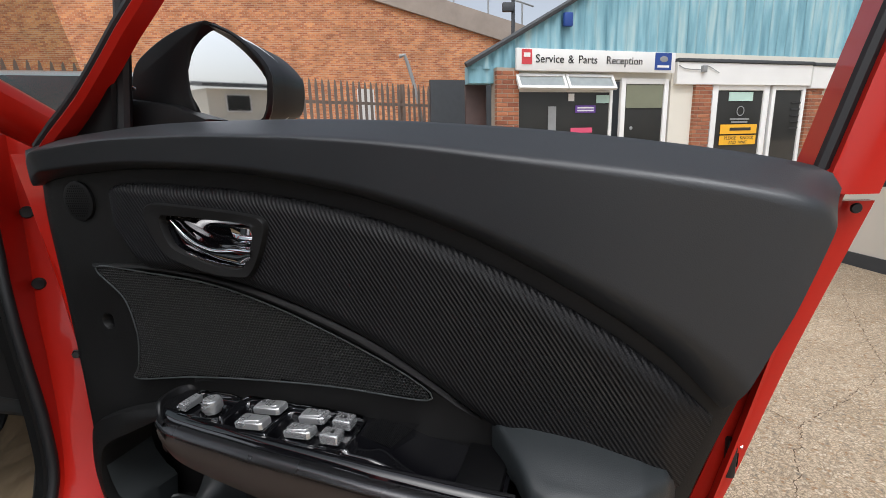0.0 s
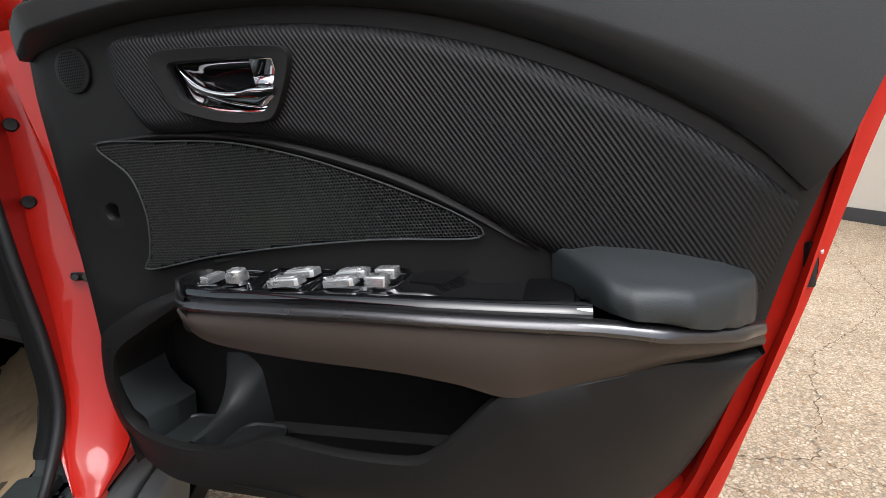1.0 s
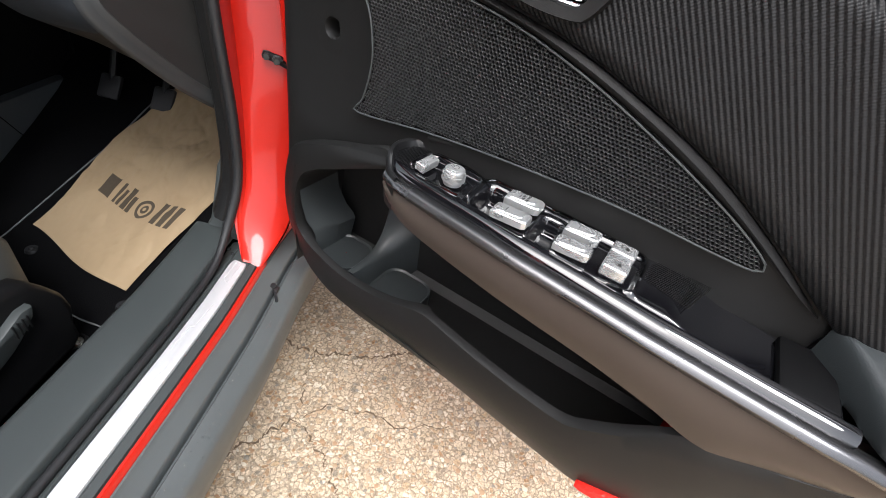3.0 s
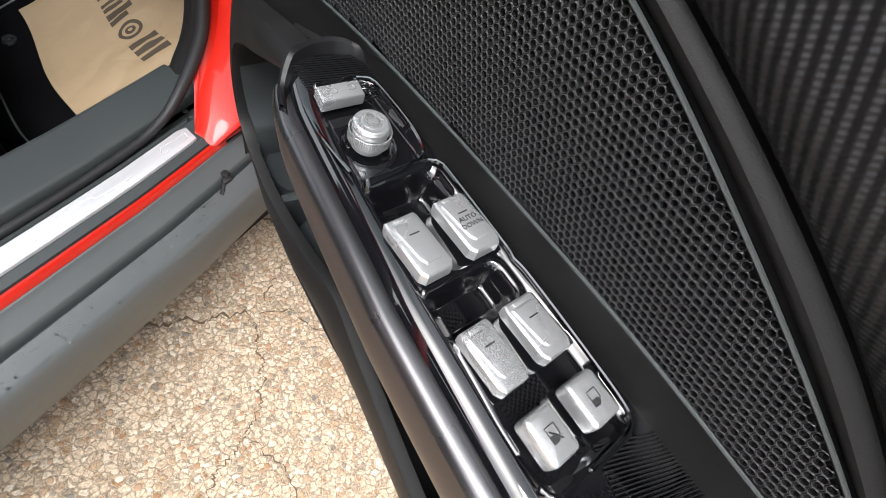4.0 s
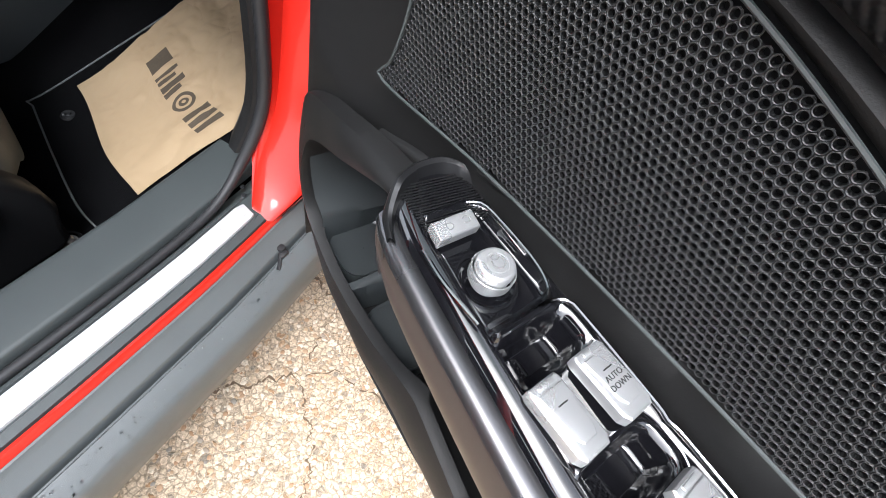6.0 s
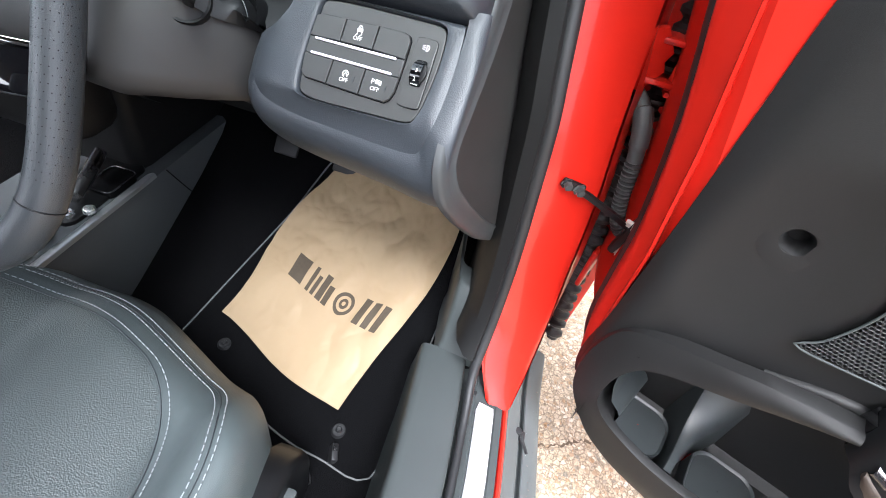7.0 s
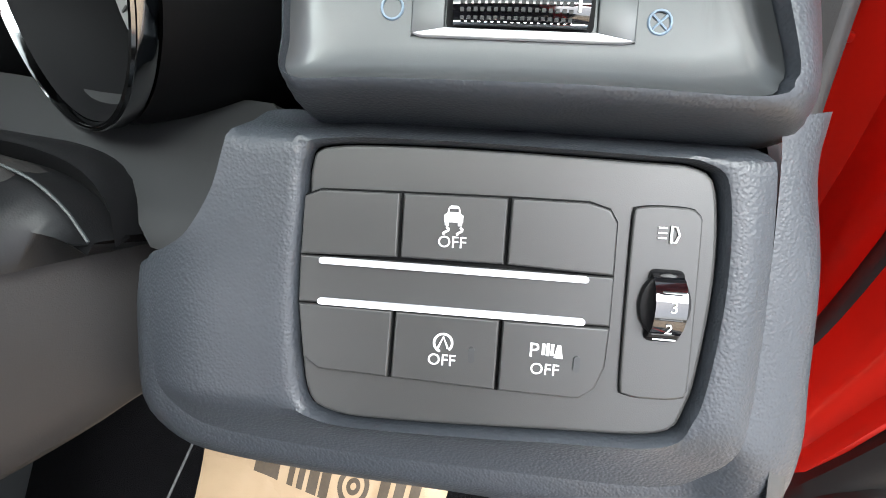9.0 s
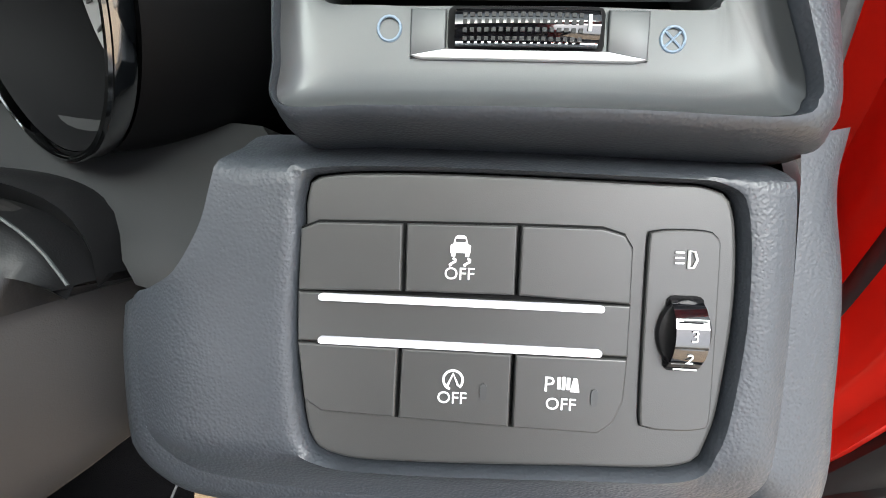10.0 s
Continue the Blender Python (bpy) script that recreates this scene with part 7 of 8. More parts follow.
HO = [(-0.0675, 0.0500), (-0.0695, 0.068), (-0.0705, 0.085), (-0.0705, 0.112), (-0.0705, 0.185), (0.082, 0.185), (0.086, 0.114), (0.088, 0.089), (0.0895, 0.066), (0.0890, 0.054), (0.080, 0.0475), (0.02, 0.0490), (-0.04, 0.0500)]
bm = ring_sheet(VO, HO, [(0, 0.010), (0.03, 0.017), (0.10, 0.0200), (0.25, 0.0196), (0.45, 0.0172), (0.65, 0.0125), (0.82, 0.006), (0.94, -0.002), (1.0, -0.010), (1.0, -0.034)], 260)
hood = fpart("vent_hood", bm, DASH, label="leather-grain hood round the air vent")
VI = [(-0.004 + (x + 0.0005) * 0.80, 0.0870 + (y - 0.0565) * 0.61) for x, y in VO]
bm = ring_sheet(VI, VO, [(0, -0.020), (0.0, 0.006), (0.04, 0.0085), (0.3, 0.0092), (0.6, 0.0096), (0.8, 0.0104), (0.92, 0.0125), (1.0, 0.0165)], 260)
fpart("vent_face", bm, VENTF, hood, "smooth grey vent face with a curved edge")
# black sheet in place of the shaded depth of the vent
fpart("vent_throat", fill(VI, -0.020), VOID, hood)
for b in (0.0985, 0.1145, 0.1305, 0.1465):
    fpart("blade", moved(box((0.104, 0.0022, 0.017), (0, 0, 0), 0.0009), Matrix.Translation((-0.004, b, -0.004)) @ Matrix.Rotation(radians(52), 4, 'X')), DASHSM, hood, "grey vent blade")
fpart("blade_slider", moved(box((0.027, 0.012, 0.014), (-0.004, 0.117, 0.006), 0.003), Matrix.Identity(4)), SATIN, hood, "ribbed black blade slider")
# black plate on the vent face, painting the wheel's shaded recess
fpart("wheel_slot", moved(prism(rounded(0.0425, 0.0122, 0.002, 4), 0, 0.0006), Matrix.Translation((0.0002, 0.0795, 0.0098))), VOID, hood)


def wheel_pt(x, a, lift=0.0):
    """On the barrel of the vent wheel: x along it, a round it in degrees."""
    r = (0.0062 + lift) * (1 - (x / 0.045) ** 2)
    return (0.0002 + x, 0.0795 + 0.0052 * math.sin(radians(a)), 0.0096 + r * math.cos(radians(a)))


rows = [[wheel_pt(x, -78 + 12 * i) for x in np.linspace(-0.0192, 0.0192, 11)] for i in range(14)]
vw = fpart("vent_wheel", grid(rows), GLOSS, hood, "dimpled glossy black vent wheel")
bm = None
for i in range(17):
    for a in (-44, -22, 0, 22):
        x = -0.0165 + i * 0.0019
        c = wheel_pt(x, a, 0.0001)
        r = box((0.0011, 0.0011, 0.0005), c)
        bm = r if bm is None else merge(bm, r)
fpart("wheel_knurl", bm, SATIN, hood, "fine grip dots on the wheel")
fpart("wheel_edge", tube([wheel_pt(x, -62, 0.0003) for x in np.linspace(-0.019, 0.019, 9)], 0.0006, 6), CHROME, hood)
fpart("wheel_mark", box((0.0008, 0.0042, 0.0005), wheel_pt(0.0162, 0, 0.0003)), PRINT, hood)
# pale plate painting the highlight under the wheel
fpart("wheel_wing", prism([(-0.0315, 0.0722), (-0.0285, 0.0714), (0.030, 0.0712), (0.0335, 0.0718), (0.0225, 0.0738), (-0.0215, 0.0740)], 0.0092, 0.0112, 0.0006), PLATE, hood, "ledge below the vent wheel, pale for its highlight")
for x0, x1 in ((-0.0315, -0.0215), (0.0225, 0.0335)):
    fpart("wheel_wing", prism([(x0, 0.0715 if x0 < 0 else 0.0735), (x1, 0.0735 if x0 < 0 else 0.0715), (x1, 0.0850), (x0, 0.0850)], 0.0090, 0.0104, 0.0006), VENTF, hood)
fpart("mark", moved(tube([(0.0032 * math.cos(t * 0.3927), 0.0034 * math.sin(t * 0.3927), 0) for t in range(16)], 0.00045, 5, True), Matrix.Translation((-0.0375, 0.0797, 0.0094))), ICON, hood, "pale ring mark")
fpart("mark", moved(merge(tube([(0.0032 * math.cos(t * 0.3927), 0.0034 * math.sin(t * 0.3927), 0) for t in range(16)], 0.00045, 5, True), tube([(-0.002, -0.002, 0), (0.002, 0.002, 0)], 0.0004, 5), tube([(-0.002, 0.002, 0), (0.002, -0.002, 0)], 0.0004, 5)), Matrix.Translation((0.0400, 0.0778, 0.0094))), ICON, hood)


# dials: chrome-rimmed tubes turned towards the driver
# black in place of the unlit depth inside the dial tubes
DIALM = plain("unlit_dial_black", (0.004, 0.004, 0.0045), 0.7, var=0.05, spec=0.08)


def dial(a, b, h, R, turn, tilt):
    m = Matrix.Translation((a, b, h)) @ Matrix.Rotation(radians(-turn), 4, 'Y') @ Matrix.Rotation(radians(tilt), 4, 'X')
    d = fpart("dial", moved(lathe([(R * 0.78, -0.050), (R * 0.84, -0.030), (R * 0.93, -0.005), (R * 0.955, -0.002)], 72), m), DIALM, label="dial tube, black for its unlit depth")
    fpart("chrome_ring", moved(lathe([(R * 0.950, -0.006), (R * 0.962, -0.0005), (R * 0.975, 0.0008), (R * 0.99, 0.0006), (R * 1.0, -0.0012), (R * 1.006, -0.0060), (R * 0.995, -0.0075)], 120), m), DIMCHROME, d, "chrome dial ring")
    fpart("chrome_ring", moved(tube([(R * 0.998 * math.cos(k * 0.0524), R * 0.998 * math.sin(k * 0.0524), 0.0002) for k in range(120)], 0.0011, 6, True), m), DIMCHROME, d)
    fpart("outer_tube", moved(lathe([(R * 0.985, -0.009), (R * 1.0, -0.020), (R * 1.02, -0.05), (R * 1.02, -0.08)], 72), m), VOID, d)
    fpart("dial_face", moved(lathe([(0, -0.047), (R * 0.80, -0.047)], 48), m), DIALM, d)
    fpart("scale_band", moved(lathe([(R * 0.63, -0.0420), (R * 0.75, -0.0395)], 48), m), GREYMARK, d, "pale grey scale band")
    for i in range(24):
        fpart("tick", moved(box((R * 0.09, 0.0012, 0.0006), (R * 0.69, 0, -0.0402)), m @ Matrix.Rotation(6.28318 * i / 24, 4, 'Z')), INK, d)
    fpart("needle", moved(box((R * 0.62, 0.002, 0.002), (-R * 0.33, 0, -0.038)), m @ Matrix.Rotation(radians(48), 4, 'Z')), NEEDLE, d, "red needle")
    fpart("hub", moved(lathe([(0, -0.032), (R * 0.14, -0.034), (R * 0.16, -0.046)], 24), m), SATIN, d)


dial(-0.166, 0.1046, -0.004, 0.064, 31, 17)
dial(-0.308, 0.108, -0.020, 0.064, 22, 14)
# top of the dashboard towards the windscreen
top = [(-1.55, 0.16, 1.08), (-0.75, 0.14, 1.12), (-0.55, 0.13, 1.135), (-0.33, 0.11, 1.09), (-0.23, 0.115, 1.07)]
rows = [spline([(x, y + dy, z + dz) for x, y, z in top], 30) for dy, dz in ((-0.02, -0.03), (0.0, 0.0), (0.06, 0.02), (0.25, 0.03), (0.50, 0.0))]
part("dash_top", grid(rows), DASH, dash, "soft grained dashboard top")
part("centre_console_face", box((0.30, 0.10, 0.50), (-0.98, 0.14, 0.86), 0.03), SATIN, dash, "black centre stack")
part("far_dash", box((0.62, 0.12, 0.34), (-1.42, 0.16, 0.92), 0.05), DASH, dash)
part("bulkhead", box((1.72, 0.04, 0.95), (-0.86, 0.62, 0.65)), CARPET, dash)
# black sheet standing in for the shade below the dashboard
part("under_dash", moved(box((0.62, 0.36, 0.02), (-0.545, 0.27, 0.790), 0.004), Matrix.Identity(4)), VOID, dash, "black panel for the shade under the dashboard")

# steering column shroud, boot and stalk
col = thing("steering_column", pose(-0.55, 0.05, 0.80), "dark grey plastic steering column shroud with a wiper stalk", "steering column")


def cpart(name, bm, mat, parent=None, label=""):
    return part(name, moved(bm, MP), mat, parent or col, label)


ST8 = spline([(-0.128, -0.16), (-0.130, -0.09), (-0.142, -0.035), (-0.158, 0.0), (-0.178, 0.030), (-0.195, 0.052), (-0.215, 0.068), (-0.245, 0.074), (-0.33, 0.074), (-0.42, 0.060), (-0.46, 0.0), (-0.46, -0.16)], 60)
rows = []
for i, (a, h) in enumerate(ST8):
    a0, h0 = ST8[max(0, i - 1)]
    a1, h1 = ST8[min(59, i + 1)]
    L = math.hypot(a1 - a0, h1 - h0)
    na, nh = (h1 - h0) / L, -(a1 - a0) / L
    bt = 0.030 - 0.026 * ease(min(1, max(0, (-0.02 - h + 0.03) / 0.05))) if a > -0.3 else 0.03
    bb = -0.070 - 0.038 * min(1, max(0, (h + 0.04) / 0.10))
    rows.append([(a - na * d, b, h - nh * d) for d, b in ((0.09, bt + 0.004), (0.03, bt + 0.002), (0.010, bt), (0.003, bt - 0.005), (0.0, bt - 0.016), (-0.003, 0.5 * (bt + bb)), (0.0, bb + 0.022), (0.004, bb + 0.008), (0.013, bb + 0.001), (0.030, bb), (0.10, bb + 0.004))])
cpart("shroud", grid(rows), SHROUD, label="warm black column shroud")
# folded leather boot between column and dashboard
B1 = spline([(-0.137, 0.004), (-0.141, 0.020), (-0.155, 0.033), (-0.186, 0.040), (-0.228, 0.038), (-0.29, 0.020)], 30)
B2 = spline([(-0.137, 0.002), (-0.147, 0.014), (-0.163, 0.024), (-0.190, 0.029), (-0.232, 0.026), (-0.29, 0.010)], 30)
B3 = spline([(-0.137, 0.001), (-0.148, -0.004), (-0.164, -0.010), (-0.186, -0.004), (-0.232, 0.012), (-0.29, 0.0)], 30)
shr = lambda a: 0.011 + float(np.interp(a, [-0.29, -0.215, -0.195, -0.178, -0.158, -0.142, -0.130], [0.076, 0.070, 0.055, 0.033, 0.004, -0.030, -0.060]))
rows = [[(a, b, -0.030) for a, b in B1], [(a, b, -0.010) for a, b in B1], [(a + 0.001, b - 0.004, -0.004) for a, b in B1], [(a, b + 0.001, -0.012) for a, b in B2], [(a, b, 0.004) for a, b in B2], [(a + 0.001, b - 0.004, 0.008) for a, b in B2], [(a, 0.5 * (b + c[1]), max(0.012, shr(a) + 0.004)) for (a, b), c in zip(B2, B3)], [(a, b, shr(a)) for a, b in B3]]
cpart("column_boot", grid(rows), BOOTM, label="folded black leather column boot")
cpart("boot_piping", tube([(a + 0.001, b + 0.0005, 0.0075) for a, b in B2], 0.0006, 6), TREAD, label="grey piping of the boot")
SKM = Matrix.Translation((-0.183, -0.004, 0.036)) @ Matrix.Rotation(radians(34), 4, 'Y')
cpart("stalk_collar", moved(lathe([(0.0235, -0.004), (0.0235, 0.003), (0.0225, 0.005), (0.020, 0.004), (0.0185, -0.006), (0.001, -0.012)], 40), SKM), SATIN, label="round stalk collar")
ax = Vector((-0.090, 0.0, 0.145)) - Vector((-0.183, -0.004, 0.030))
o = rounded(0.026, 0.030, 0.007, 5)
rows = []
for k, f, dy in ((0.40, 0.0, 0.0), (0.45, 0.35, 0.0), (0.62, 0.50, 0.0), (0.92, 0.62, 0.001), (1.0, 0.74, 0.001), (0.98, 0.92, 0.001), (0.86, 1.0, 0.001), (0.74, 1.02, 0.001), (0.02, 1.022, 0.001)):
    c = Vector((-0.183, -0.004, 0.030)) + ax * f
    rows.append([(c.x + x * k * 0.86, c.y + dy + y * k, c.z - x * k * 0.5) for x, y in o])
sk = cpart("wiper_stalk", grid(rows, closed=True), SATIN, label="matt black wiper stalk")
BTM = Matrix.Translation(Vector((-0.183, -0.004, 0.030)) + ax * 1.022) @ Matrix.Rotation(radians(30), 4, 'Y')
cpart("stalk_button", moved(prism(rounded(0.011, 0.017, 0.002, 4), 0, 0.0012, 0.0005), BTM @ Matrix.Translation((-0.001, 0.003, 0.0))), PRINT, sk, "white square stalk button")
for dy in (0.004, -0.006):
    cpart("mark", moved(tube([(0.002 * math.cos(t), 0.002 * math.sin(t), 0) for t in range(6)], 0.0003, 5, True), BTM @ Matrix.Translation((-0.0150, dy, -0.012)) @ Matrix.Rotation(radians(-90), 4, 'Y')), PRINT, sk)

# steering wheel
wheel = thing("steering_wheel", pose(-0.67, -0.18, 0.74), "black leather steering wheel with gloss and chrome spokes", "steering wheel")
WM = Matrix.Translation((-0.7643, -0.121, 0.8858)) @ Matrix.Rotation(radians(10.5), 4, 'Z') @ Matrix.Rotation(radians(55), 4, 'X')
R, RR = 0.184, 0.0188


def wpart(name, bm, mat, parent=None, label=""):
    return part(name, moved(bm, WM), mat, parent or wheel, label)


def rim_at(a):
    """A point of the rim's centre line: straighter sides than a circle."""
    c, d = math.cos(a), math.sin(a)
    r = R / (abs(c) ** 3.6 + abs(d) ** 3.6) ** (1 / 3.6)
    return Vector((r * c, r * d, 0))


wpart("rim", tube([rim_at(t * 6.28318 / 120) for t in range(120)], RR, 24, True), LEATHER, label="perforated black leather rim")
for deg in (-33, -147, 33, 147):
    a = radians(deg)
    c, d = rim_at(a), (rim_at(a + 0.01) - rim_at(a - 0.01)).normalized()
    e = d.cross(Vector((0, 0, 1)))
    wpart("seam", tube([c + (e * math.cos(t * 0.31416) + Vector((0, 0, 1)) * math.sin(t * 0.31416)) * (RR + 0.0001) for t in range(20)], 0.0009, 5, True), SATIN)
dots = None
for i in range(26):
    for j in range(9):
        a = radians(-26 + 54 * i / 25)
        c, d = rim_at(a), (rim_at(a + 0.01) - rim_at(a - 0.01)).normalized()
        e = d.cross(Vector((0, 0, 1)))
        t = radians(12 + j * 17 + (8 if i % 2 else 0))
        q = e * math.cos(t) + Vector((0, 0, 1)) * math.sin(t)
        x = q.cross(d)
        r = moved(lathe([(0, 0.0002), (0.0003, 0.00015), (0.00055, 0)], 6), frame_of(c + q * RR, x, d, q))
        dots = r if dots is None else merge(dots, r)
tagged(wpart("perforation", dots, VOID), "fine perforation of the rim leather", kind="stuff")
wpart("hub", moved(prism(rounded(0.15, 0.13, 0.04, 6), -0.05, 0.0, 0.012, 3), Matrix.Identity(4)), SATIN, label="black airbag hub")
for a in (0, 180, -90):
    d = Vector((math.cos(radians(a)), math.sin(radians(a)), 0))
    wpart("spoke", moved(box((0.12, 0.045, 0.018), (0.115, 0, -0.012), 0.006), Matrix.Rotation(radians(a), 4, 'Z')), GLOSS, label="gloss black spoke")
    wpart("spoke_trim", moved(box((0.10, 0.006, 0.006), (0.120, 0.022, -0.002), 0.002), Matrix.Rotation(radians(a), 4, 'Z')), CHROME)

# ---- floor, mats, seat and console ----
def floor_z(x, y):
    slope = 0.306 + 0.19 * (x + 0.337) + 0.48 * (y + 0.035)
    flat = 0.283 + 0.10 * (x + 0.337)
    return flat + 0.5 * ((slope - 0.012 - flat) + math.sqrt((slope - 0.012 - flat) ** 2 + 0.0004))


rows = []
for j in range(41):
    y = -1.0 + 1.62 * j / 40
    rows.append([(x, y, floor_z(x, y)) for x in np.linspace(-0.90, -0.205, 25)])
cf = new("cabin_floor", mesh_of("cabin_floor", grid(rows), CARPET))
tagged(cf, "black carpeted cabin floor", "carpet", kind="structure")
pan = solo("floor_pan", box((1.62, 2.9, 0.06), (-0.86, -0.85, 0.20), 0.01), VOID, "dark underside of the car floor", "floor pan", kind="structure")
solo("far_carpet", box((0.72, 1.6, 0.02), (-1.30, -0.25, 0.27)), CARPET, "black carpet of the far footwell", "carpet", kind="structure")

# fitted carpet mat with a grey bound edge
MAT = spline([(-0.262, -0.135), (-0.33, -0.122), (-0.43, -0.10), (-0.68, 0.0), (-0.70, 0.02), (-0.60, 0.28), (-0.52, 0.47), (-0.30, 0.44), (-0.215, 0.30), (-0.222, 0.05), (-0.235, -0.10)], 90, True)
mc = (-0.44, 0.14)
rows = [[(mc[0] + (x - mc[0]) * k, mc[1] + (y - mc[1]) * k, floor_z(mc[0] + (x - mc[0]) * k, mc[1] + (y - mc[1]) * k) + dz) for x, y in MAT] for k, dz in ((1.0, 0.0), (1.0, 0.007), (0.97, 0.009), (0.7, 0.009), (0.4, 0.009), (0.02, 0.009))]
mat_thing = thing("car_mat", pose(-0.44, 0.1, 0.30), "black carpet car mat with a grey stitched edge", "car mat")
part("mat_sheet", grid(rows, closed=True), CARPET, mat_thing)
part("bound_edge", tube([(x, y, floor_z(x, y) + 0.0085) for x, y in MAT], 0.0018, 6, True), plain("grey_mat_binding", (0.11, 0.115, 0.115), 0.8, var=0.4, vscale=400), mat_thing, "grey stitched binding")
for x, y in ((-0.323, -0.070), (-0.60, 0.02)):
    part("fixing_stud", moved(lathe([(0, 0.008), (0.004, 0.009), (0.006, 0.006), (0.011, 0.006), (0.0135, 0.002), (0.014, 0)], 20), Matrix.Translation((x, y, floor_z(x, y) + 0.009))), RUBBER, mat_thing, "black round fixing stud")

# brown paper mat, a little crumpled
NEAR_R, NEAR_L = np.array((-0.334, -0.045)), np.array((-0.640, 0.065))
FAR_R, FAR_L = np.array((-0.215, 0.42)), np.array((-0.50, 0.50))


def paper_at(s, t, lift=0.0):
    p = (1 - t) * ((1 - s) * NEAR_L + s * NEAR_R) + t * ((1 - s) * FAR_L + s * FAR_R)
    x = p[0] + 0.012 * math.sin(t * 7.0 + 0.6) * (1 - 2 * s) * 0.6 - 0.020 * math.exp(-((t - 0.42) / 0.22) ** 2) * (1 - s) + 0.016 * math.sin(math.pi * min(1, t * 1.15)) * s
    y = p[1] + 0.008 * math.sin(s * 6.0 + 1.0) * (1 - t)
    q = noise.noise(Vector((x * 9, y * 9, 0.3))) * 0.008 + abs(noise.noise(Vector((x * 20 + 3, y * 15, 1.7)))) * 0.010 * (0.4 + t) + abs(noise.noise(Vector((x * 47 + 8, y * 41, 4.1)))) * 0.004 * (0.3 + t)
    return (x, y, floor_z(x, y) + 0.0135 + q + lift)


rows = [[paper_at(i / 110, j / 140) for i in range(111)] for j in range(141)]
paper = thing("paper_mat", pose(-0.46, 0.1, 0.32), "crumpled brown kraft paper mat with dark print", "paper mat")
part("sheet", skirt(grid(rows), (0, 0, -0.0006)), KRAFT, paper, smooth=60)


def print_on(s0, s1, t0, t1, slant=0.0):
    n = 5
    return grid([[paper_at(s0 + (s1 - s0) * i / n + slant * j / n, t0 + (t1 - t0) * j / n, 0.0007) for i in range(n + 1)] for j in range(n + 1)])


T0 = 0.270


def ink(uu, vv, hh, sl=0.0, w=0.0):
    """A printed bar: uu along the line, hh its height."""
    return print_on(0.225 + 0.685 * uu, 0.225 + 0.685 * (uu + w), T0 + vv, T0 + vv + hh, 0.685 * sl)


HT = 0.105
for uu, w, hh in ((0.0, 0.150, HT), (0.205, 0.036, HT), (0.265, 0.036, HT * 0.78), (0.325, 0.060, HT), (0.398, 0.055, HT * 0.70), (0.740, 0.060, HT), (0.830, 0.060, HT), (0.920, 0.060, HT)):
    part("printed_mark", ink(uu, 0.0, hh, 0.0, w), BROWNINK, paper, "dark brown printed block")
for r0, r1 in ((0.0150, 0.0215), (0.004, 0.0095)):
    ringm = [[paper_at(0.225 + 0.685 * 0.59 + r * math.cos(a * 0.2618) / 0.34, T0 + 0.045 + r * math.sin(a * 0.2618) / 0.47, 0.0008) for a in range(25)] for r in (r0, r1)]
    part("printed_mark", grid(ringm), BROWNINK, paper, "dark brown printed ring")
for s0, s1 in ((0.30, 0.55), (0.62, 0.86)):
    part("printed_mark", print_on(s0, s1, 0.90, 0.91), BROWNINK, paper)
    part("printed_mark", print_on(s0 + 0.06, s1 - 0.03, 0.935, 0.955), BROWNINK, paper)

# pedals hanging over the mat
for i, x in enumerate((-0.66, -0.52, -0.36)):
    pd = thing("pedal", pose(x, 0.42, 0.44), "black rubber-faced pedal hanging under the dashboard", "pedal", "pedals in the footwell")
    part("pad", moved(box((0.055 if i < 2 else 0.045, 0.012, 0.06 if i < 2 else 0.12), (0, 0, 0), 0.005), pose(x, 0.41, 0.50, -38, 0, 0)), RUBBER, pd)
    part("arm", tube([(x, 0.42, 0.51), (x, 0.47, 0.62), (x, 0.45, 0.82)], 0.008, 6), SATIN, pd)

# seat: cushion with bolsters, stitching, side cover with lever
seat = thing("driver_seat", pose(-0.60, -0.45, 0.28), "dark grey leather driver's seat with pale stitching", "car seat")
SX, SY = (-0.865, -0.346), (-0.72, -0.062)
FRONT = spline([(0.0, -0.16), (0.06, -0.095), (0.14, -0.055), (0.28, -0.036), (0.45, -0.056), (0.594, -0.082), (0.75, -0.112), (0.86, -0.138), (0.93, -0.168), (0.975, -0.215), (1.0, -0.27)], 60)


def front_y(s):
    return float(np.interp(s, [q[0] for q in FRONT], [q[1] for q in FRONT]))


def seat_pt(s, t, lift=0.0):
    """s across, from far to near side; t from back to front."""
    x = SX[0] + (SX[1] - SX[0]) * s
    front = front_y(s)
    y = SY[0] + (front - SY[0]) * t
    z = 0.545 + 0.018 * math.cos((s - 0.5) * 12.0) * (1 if 0.15 < s < 0.85 else 0.6)
    edge = max(0, (abs(s - 0.5) - 0.40) / 0.10)
    z += 0.030 * ease(min(1, max(0, (abs(s - 0.5) - 0.22) / 0.16))) - 0.085 * edge ** 2.4
    z -= 0.075 * max(0, (t - 0.86) / 0.14) ** 2.2
    return Vector((x, y, z + lift))


rows = [[seat_pt(i / 40, j / 40) for i in range(41)] for j in range(41)]
cush = part("cushion", skirt(grid(rows), (0, 0, -0.09)), SEATL, seat, "dark grey leather cushion")
PERF = plain("perforated_leather", (0.058, 0.068, 0.067), 0.46, var=0.1, bump=0.7, bscale=620, bdist=0.0009, cells=True)


